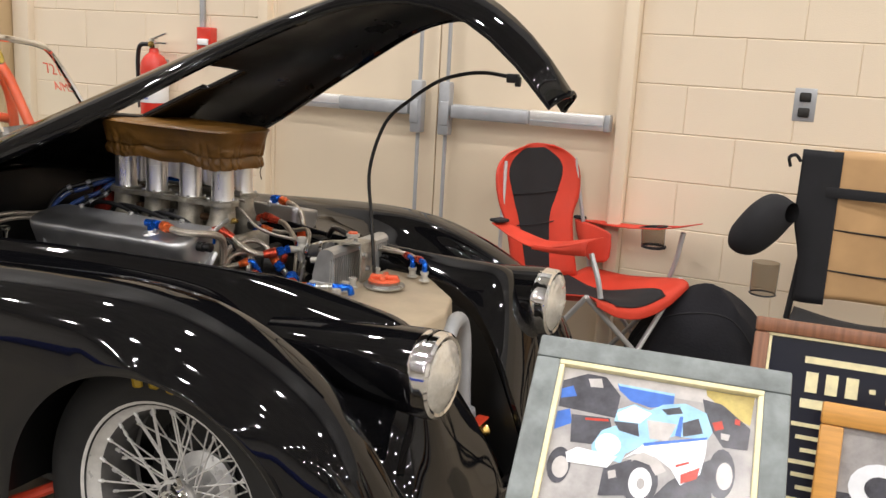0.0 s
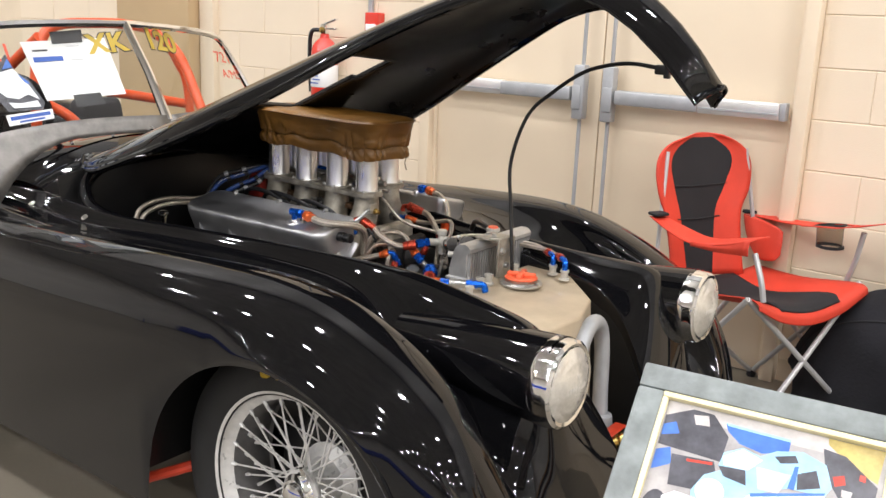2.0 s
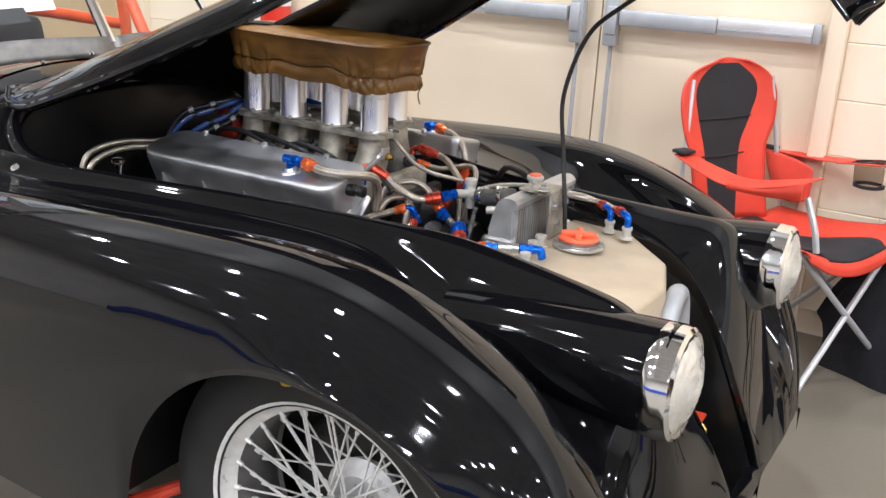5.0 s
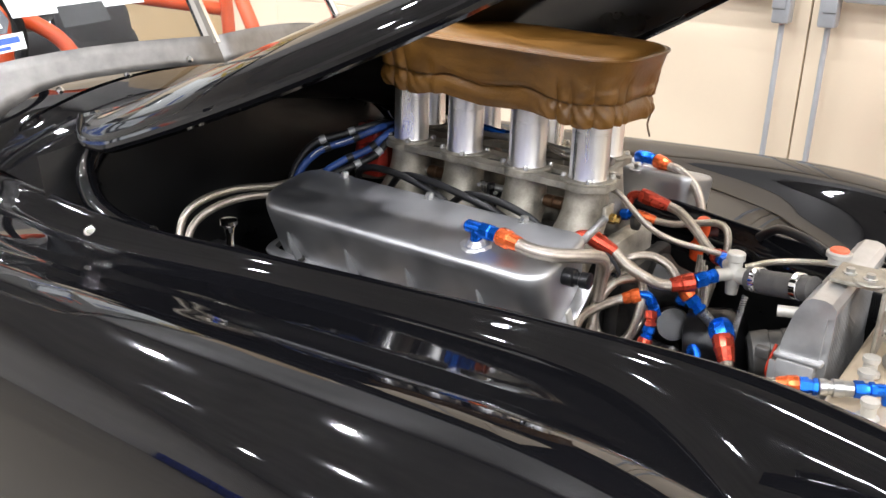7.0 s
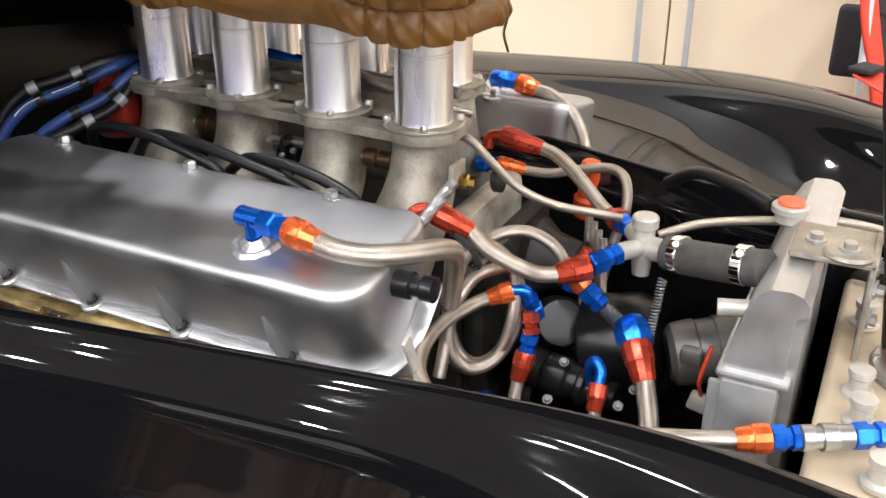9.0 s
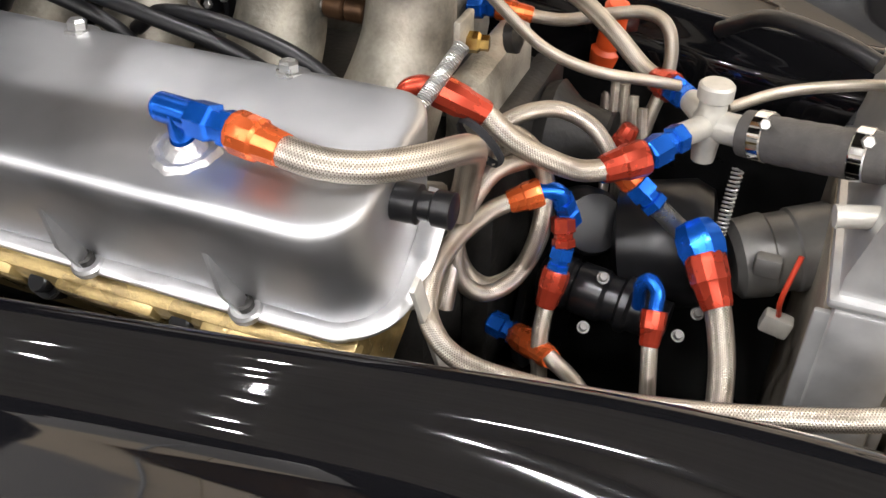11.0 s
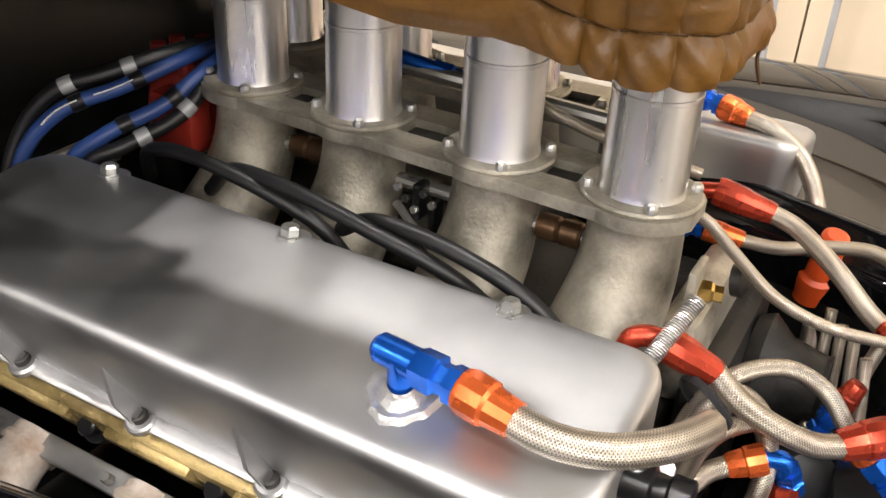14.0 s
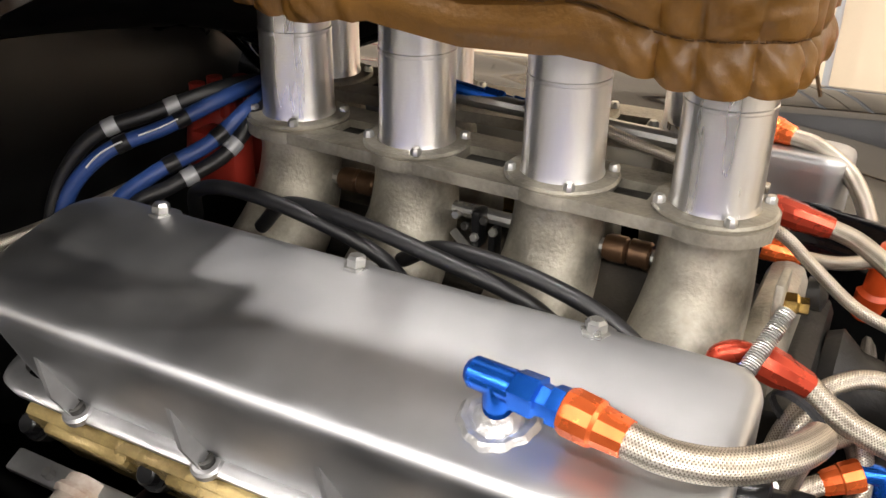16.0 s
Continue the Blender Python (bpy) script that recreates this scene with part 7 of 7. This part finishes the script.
def director_chair():
    c = thing("camp_chair", (0, 0, 0), "black and tan folding camp chair with a side pouch", "chair")
    for x in (1.40, 1.86):
        part("back_post", tube([(x - 0.02, 1.34, 0.45), (x + 0.005, 1.34, 0.75), (x + 0.01, 1.35, 1.03)], 0.011, 10, 3), BLACK_CLOTH, c)
        part("leg", tube([(x, 1.34, 0.47), (x + (0.40 if x < 1.6 else -0.40), 1.02, 0.01)], 0.011, 10), BLACK_CLOTH, c)
        part("leg", tube([(x, 1.02, 0.47), (x + (0.40 if x < 1.6 else -0.40), 1.34, 0.01)], 0.011, 10), BLACK_CLOTH, c)
    rows = [[(x, 1.335 + 0.03 * math.sin(math.pi * (x - 1.48) / 0.4), z) for x in (1.46, 1.56, 1.68, 1.80)] for z in (0.54, 0.64, 0.76, 0.90, 1.045)]
    part("back_panel", cloth(rows), TAN_CLOTH, c, "tan canvas backrest").modifiers.new("t", "SOLIDIFY").thickness = 0.006
    for x in (1.43, 1.83):
        rows = [[(x - 0.065 + 0.03 * (z < 0.7), 1.33, z), (x, 1.322, z), (x + 0.06, 1.33, z)] for z in (0.52, 0.66, 0.80, 0.92, 1.04)]
        part("back_border", cloth(rows), BLACK_CLOTH, c, "black nylon border").modifiers.new("t", "SOLIDIFY").thickness = 0.008
    part("cross_strap", box((1.66, 1.318, 0.905), (0.42, 0.006, 0.035), 0.002), BLACK_CLOTH, c)
    for z in (0.78, 0.64):
        part("panel_seam", tube([(1.47, 1.33, z), (1.64, 1.352, z - 0.008), (1.82, 1.33, z)], 0.003, 6, 4), BLACK_CLOTH, c)
    rows = [[(x, y, 0.50 - 0.03 * math.sin(math.pi * (x - 1.4) / 0.46)) for x in (1.40, 1.55, 1.70, 1.86)] for y in (1.33, 1.18, 1.02)]
    part("seat_panel", cloth(rows), BLACK_CLOTH, c).modifiers.new("t", "SOLIDIFY").thickness = 0.008
    # side pouch with mesh cup pocket
    bm = bmesh.new()
    rows = []
    for i in range(13):
        t = i / 12
        r = 0.105 * math.sin(math.pi * min(0.93, 0.12 + 0.83 * t)) ** 0.7
        cx, cz = 1.19 + 0.17 * t, 0.73 + 0.10 * t
        rows.append([(cx + 0.02 * math.cos(a), 1.25 + r * 0.75 * math.cos(a), cz + r * (1.0 if math.sin(a) > 0 else 0.9) * math.sin(a)) for a in [2 * math.pi * k / 20 for k in range(20)]])
    part("side_pouch", grid(rows, True), BLACK_CLOTH, c, "sagging black nylon armrest pouch")
    part("cup_ring", lathe([(0.042, 0), (0.046, 0.003), (0.042, 0.006)], (1.30, 1.24, 0.545), (0, 0, 1), 24, False), BLACK_CLOTH, c)
    part("cup_net", lathe([(0.043, 0), (0.046, 0.11)], (1.30, 1.24, 0.547), (0, 0, 1), 24, False), NET, c)
    part("buckle", tube([(1.33, 1.32, 0.98), (1.325, 1.30, 1.01), (1.345, 1.30, 1.02), (1.36, 1.32, 1.0)], 0.006, 6, 4), BLACK_CLOTH, c)
    return c


director_chair()

bag = thing("black_bag", (0, 0, 0), "slumped black fabric bag on the concrete floor", "bag")
rows = []
for i in range(19):
    t = i / 18
    h = 0.50 * math.sin(math.pi * (0.04 + 0.92 * t)) ** 0.55
    x = 0.80 + 0.58 * t
    d = 0.16 * math.sin(math.pi * (0.04 + 0.92 * t)) ** 0.5
    rows.append([(x + 0.02 * math.sin(a * 3 + t * 9), 1.50 - d * math.cos(a) + 0.012 * math.sin(7 * a + 11 * t), max(0.0, h * math.sin(a) * (1 + 0.03 * math.sin(9 * a + 5 * t)))) for a in [math.pi * k / 16 for k in range(17)]])
part("bag_body", grid(rows), BAG_CLOTH, bag, angle=60)
part("bag_seam", tube([rows[k][5] for k in range(1, 18)], 0.004, 6), BLACK_CLOTH, bag)


# ---- framed picture, plaque and small frame on stands beside the car ----
def frame_bars(w, h, bw, th, mat, parent, name="frame_bar", base=0.0):
    for c, s in (((0, h / 2 - bw / 2), (w, bw)), ((0, -h / 2 + bw / 2), (w, bw)), ((-w / 2 + bw / 2, 0), (bw, h - 2 * bw - 0.001)), ((w / 2 - bw / 2, 0), (bw, h - 2 * bw - 0.001))):
        part(name, box((c[0], base, c[1]), (s[0], th, s[1]), min(0.004, bw / 5)), mat, parent)


def flat(parent, name, pts, mat, y):
    bm = bmesh.new()
    bm.faces.new([bm.verts.new((x, y, z)) for x, z in pts])
    return part(name, bm, mat, parent, smooth=False)


def disc(cx, cz, r, n=18, sx=1.0):
    return [(cx + r * sx * math.cos(2 * math.pi * k / n), cz + r * math.sin(2 * math.pi * k / n)) for k in range(n)]


def stand(parent, w, h, drop):
    part("easel_leg", tube([(-w * 0.3, 0.02, h * 0.4), (-w * 0.42, 0.02, -drop)], 0.009, 8), BLACK_IN, parent)
    part("easel_leg", tube([(w * 0.3, 0.02, h * 0.4), (w * 0.42, 0.02, -drop)], 0.009, 8), BLACK_IN, parent)
    part("easel_ledge", box((0, -0.005, -h / 2 - 0.01), (w * 0.7, 0.05, 0.016), 0.003), BLACK_IN, parent)


PW, PH = 0.40, 0.47
pic = thing("framed_photo", (0, 0, 0), "blue-grey framed photo of a blue and white race car", "picture")
pic.matrix_world = Matrix.Translation((1.379, -0.982, 0.808)) @ Matrix.Rotation(radians(10.3), 4, "Z") @ Matrix.Rotation(radians(-46.8), 4, "X") @ Matrix.Rotation(radians(1.8), 4, "Y") @ Matrix.Diagonal((0.783, 0.783, 0.783, 1))
frame_bars(PW, PH, 0.040, 0.024, SLATE_FRAME, pic)
frame_bars(PW - 0.078, PH - 0.078, 0.009, 0.014, CREAM, pic, "gilt_slip", -0.002)
part("photo_print", box((0, 0.004, 0), (PW - 0.094, 0.004, PH - 0.094)), PH_ASPHALT, pic, "glossy race car photo")


def photo_layer(shapes, first):
    """Printed shapes laid over one another, each a hair in front of the last."""
    for k, (pts, mat) in enumerate(shapes):
        flat(pic, "photo_shape", pts, mat, 0.0017 - 0.00004 * (first + k))


# the paddock behind the race car
photo_layer([
    ([(-0.15, 0.186), (0.15, 0.186), (0.144, 0.163), (-0.15, 0.163)], PH_PALE),
    ([(-0.15, 0.162), (-0.113, 0.181), (-0.083, 0.18), (-0.056, 0.151), (-0.058, 0.111), (-0.15, 0.115)], PH_DARK),
    ([(-0.15, 0.147), (-0.133, 0.155), (-0.124, 0.138), (-0.149, 0.13)], PH_DEEP),
    ([(-0.111, 0.172), (-0.09, 0.176), (-0.085, 0.16), (-0.105, 0.158)], PH_PALE),
    ([(-0.064, 0.172), (0.027, 0.17), (0.027, 0.15), (-0.007, 0.139), (-0.039, 0.145), (-0.059, 0.16)], PH_DEEP),
    ([(-0.064, 0.172), (0.027, 0.17), (0.027, 0.166), (-0.06, 0.168)], PH_BLUE),
    ([(-0.15, 0.106), (-0.131, 0.114), (-0.124, 0.09), (-0.15, 0.074)], PH_DEEP),
    ([(-0.127, 0.105), (-0.067, 0.109), (-0.059, 0.087), (-0.079, 0.061), (-0.121, 0.058)], PH_DARK),
    ([(-0.105, 0.103), (-0.069, 0.107), (-0.068, 0.103), (-0.104, 0.099)], PH_RED)], 0)
photo_layer([
    ([(0.074, 0.186), (0.148, 0.186), (0.144, 0.136), (0.111, 0.15), (0.076, 0.176)], PH_OCHRE),
    ([(0.07, 0.169), (0.1, 0.165), (0.145, 0.131), (0.143, 0.095), (0.107, 0.093), (0.08, 0.129)], PH_DARK),
    ([(0.088, 0.131), (0.102, 0.137), (0.106, 0.124), (0.093, 0.118)], PH_RED),
    ([(0.121, 0.144), (0.129, 0.143), (0.129, 0.134), (0.121, 0.135)], PH_RED),
    ([(0.102, 0.116), (0.116, 0.116), (0.114, 0.105), (0.103, 0.106)], PH_PALE),
    ([(0.033, 0.022), (0.09, 0.07), (0.098, 0.009), (0.01, -0.012)], PH_DARK)], 10)
# the blue and white race car
photo_layer([
    (disc(-0.132, 0.017, 0.030, 16, 0.6), PH_DARK), (disc(-0.129, 0.014, 0.018, 16, 0.7), PH_PALE),
    ([(-0.088, 0.059), (-0.076, 0.086), (-0.055, 0.099), (-0.017, 0.092), (-0.009, 0.075), (-0.035, 0.054), (-0.04, 0.038), (-0.085, 0.044)], PH_BLUE),
    (disc(-0.063, 0.064, 0.019, 16, 1.05), PH_WHITE),
    ([(-0.06, 0.104), (-0.057, 0.126), (-0.033, 0.14), (-0.008, 0.134), (0.012, 0.148), (0.045, 0.156), (0.078, 0.145), (0.09, 0.115), (0.083, 0.1), (0.035, 0.098), (-0.009, 0.075), (-0.018, 0.09)], PH_BLUE),
    ([(-0.057, 0.12), (-0.033, 0.138), (-0.004, 0.129), (-0.02, 0.109), (-0.053, 0.108)], PH_WHITE),
    ([(-0.01, 0.117), (0.036, 0.118), (0.025, 0.087), (-0.002, 0.086)], PH_PALE),
    ([(-0.06, 0.105), (-0.023, 0.108), (-0.018, 0.086), (-0.05, 0.091)], PH_DARK)], 16)
photo_layer([
    ([(0.044, 0.122), (0.067, 0.134), (0.076, 0.11), (0.047, 0.099)], PH_DARK),
    ([(0.01, 0.139), (0.037, 0.148), (0.043, 0.138), (0.02, 0.131)], PH_DARK),
    ([(0.035, 0.098), (0.039, 0.132), (0.044, 0.133), (0.044, 0.098)], PH_DEEP),
    ([(-0.039, 0.044), (-0.01, 0.075), (0.083, 0.103), (0.083, 0.078), (0.078, 0.043), (0.051, 0.02), (0.035, 0.043), (0.01, 0.058), (-0.022, 0.057)], PH_WHITE),
    ([(-0.011, 0.077), (0.083, 0.105), (0.083, 0.101), (-0.009, 0.072)], PH_DEEP),
    ([(0.05, 0.037), (0.077, 0.054), (0.074, 0.035), (0.051, 0.022)], PH_RED),
    ([(0.041, 0.051), (0.06, 0.06), (0.061, 0.057), (0.042, 0.047)], PH_RED),
    ([(-0.064, 0.025), (-0.025, 0.047), (-0.013, -0.009), (-0.066, -0.02)], PH_DARK),
    ([(-0.057, 0.021), (-0.046, 0.026), (-0.043, 0.014), (-0.054, 0.009)], PH_PALE),
    ([(-0.125, 0.039), (-0.109, 0.051), (-0.047, 0.047), (-0.059, 0.026), (-0.12, 0.024)], PH_WHITE)], 24)
photo_layer([
    (disc(-0.008, 0.014, 0.037, 16, 0.74), PH_DARK),
    ([(-0.032, 0.046), (-0.009, 0.062), (0.015, 0.055), (0.029, 0.038), (0.014, 0.028), (0.003, 0.043), (-0.016, 0.047)], PH_PALE),
    (disc(-0.007, 0.012, 0.025, 16, 0.69), PH_WHITE), (disc(-0.006, 0.011, 0.009, 16, 0.66), PH_ASPHALT),
    (disc(0.108, 0.050, 0.040, 16, 0.5), PH_DARK), (disc(0.113, 0.047, 0.022, 16, 0.54), PH_PALE)], 34)
to_pic = pic.matrix_world.inverted()
for x in (-0.13, 0.13):
    foot_p = to_pic @ Vector((1.379 + x * 1.15, -1.02, 0.0))
    part("easel_leg", tube([(x, 0.022, -0.12), (x, 0.03, -0.22), foot_p], 0.010, 8), BLACK_IN, pic)
part("easel_leg", tube([(0, 0.022, 0.12), to_pic @ Vector((1.36, -0.62, 0.0))], 0.010, 8), BLACK_IN, pic)
part("easel_ledge", box((0, -0.005, -PH / 2 - 0.01), (PW * 0.7, 0.05, 0.016), 0.003), BLACK_IN, pic)

plq = thing("award_plaque", (0, 0, 0), "black plaque with gilt edge in a walnut frame", "plaque")
plq.matrix_world = Matrix.Translation((1.635, -0.34, 0.60)) @ Matrix.Rotation(radians(4), 4, "Z") @ Matrix.Rotation(radians(-15), 4, "X")
frame_bars(0.42, 0.54, 0.026, 0.022, WOOD_RED, plq)
part("plaque_plate", box((0, 0.002, 0), (0.37, 0.006, 0.49)), PLAQUE, plq)
frame_bars(0.374, 0.494, 0.008, 0.012, CREAM, plq, "gilt_slip")
part("title_bar", box((-0.04, -0.002, 0.205), (0.16, 0.003, 0.012)), CREAM, plq)
part("title_bar", box((-0.04, -0.002, 0.128), (0.16, 0.003, 0.016)), CREAM, plq)
for k in range(5):
    part("title_bar", box((-0.105 + 0.033 * k, -0.002, 0.166), (0.020 if k != 3 else 0.010, 0.003, 0.036 if k != 3 else 0.008)), CREAM, plq)
for k in range(11):
    part("text_bar", box((-0.08, -0.002, 0.09 - 0.022 * k), (0.10 - 0.02 * (k % 3), 0.003, 0.007)), CREAM, plq)
stand(plq, 0.42, 0.54, 0.62)

small = thing("small_frame", (0, 0, 0), "orange oak frame with a black and white car photo", "picture")
small.matrix_world = Matrix.Translation((1.71, -0.47, 0.60)) @ Matrix.Rotation(radians(4), 4, "Z") @ Matrix.Rotation(radians(-18), 4, "X")
frame_bars(0.31, 0.36, 0.036, 0.022, WOOD_ORANGE, small)
part("photo_print", box((0, 0.004, 0), (0.25, 0.004, 0.30)), PH_ASPHALT, small)
flat(small, "photo_shape", [(-0.12, 0.04), (0.12, 0.05), (0.12, -0.14), (-0.12, -0.14)], PH_DARK, 0.0012)
flat(small, "photo_shape", disc(-0.055, 0.055, 0.04, 18, 1.2), PH_WHITE, 0.0008)
flat(small, "photo_shape", disc(-0.055, 0.055, 0.02, 18, 1.2), PH_DARK, 0.0004)
flat(small, "photo_shape", [(-0.10, 0.02), (0.10, 0.03), (0.10, -0.02), (-0.08, -0.03)], PH_WHITE, 0.0004)
stand(small, 0.31, 0.36, 0.63)
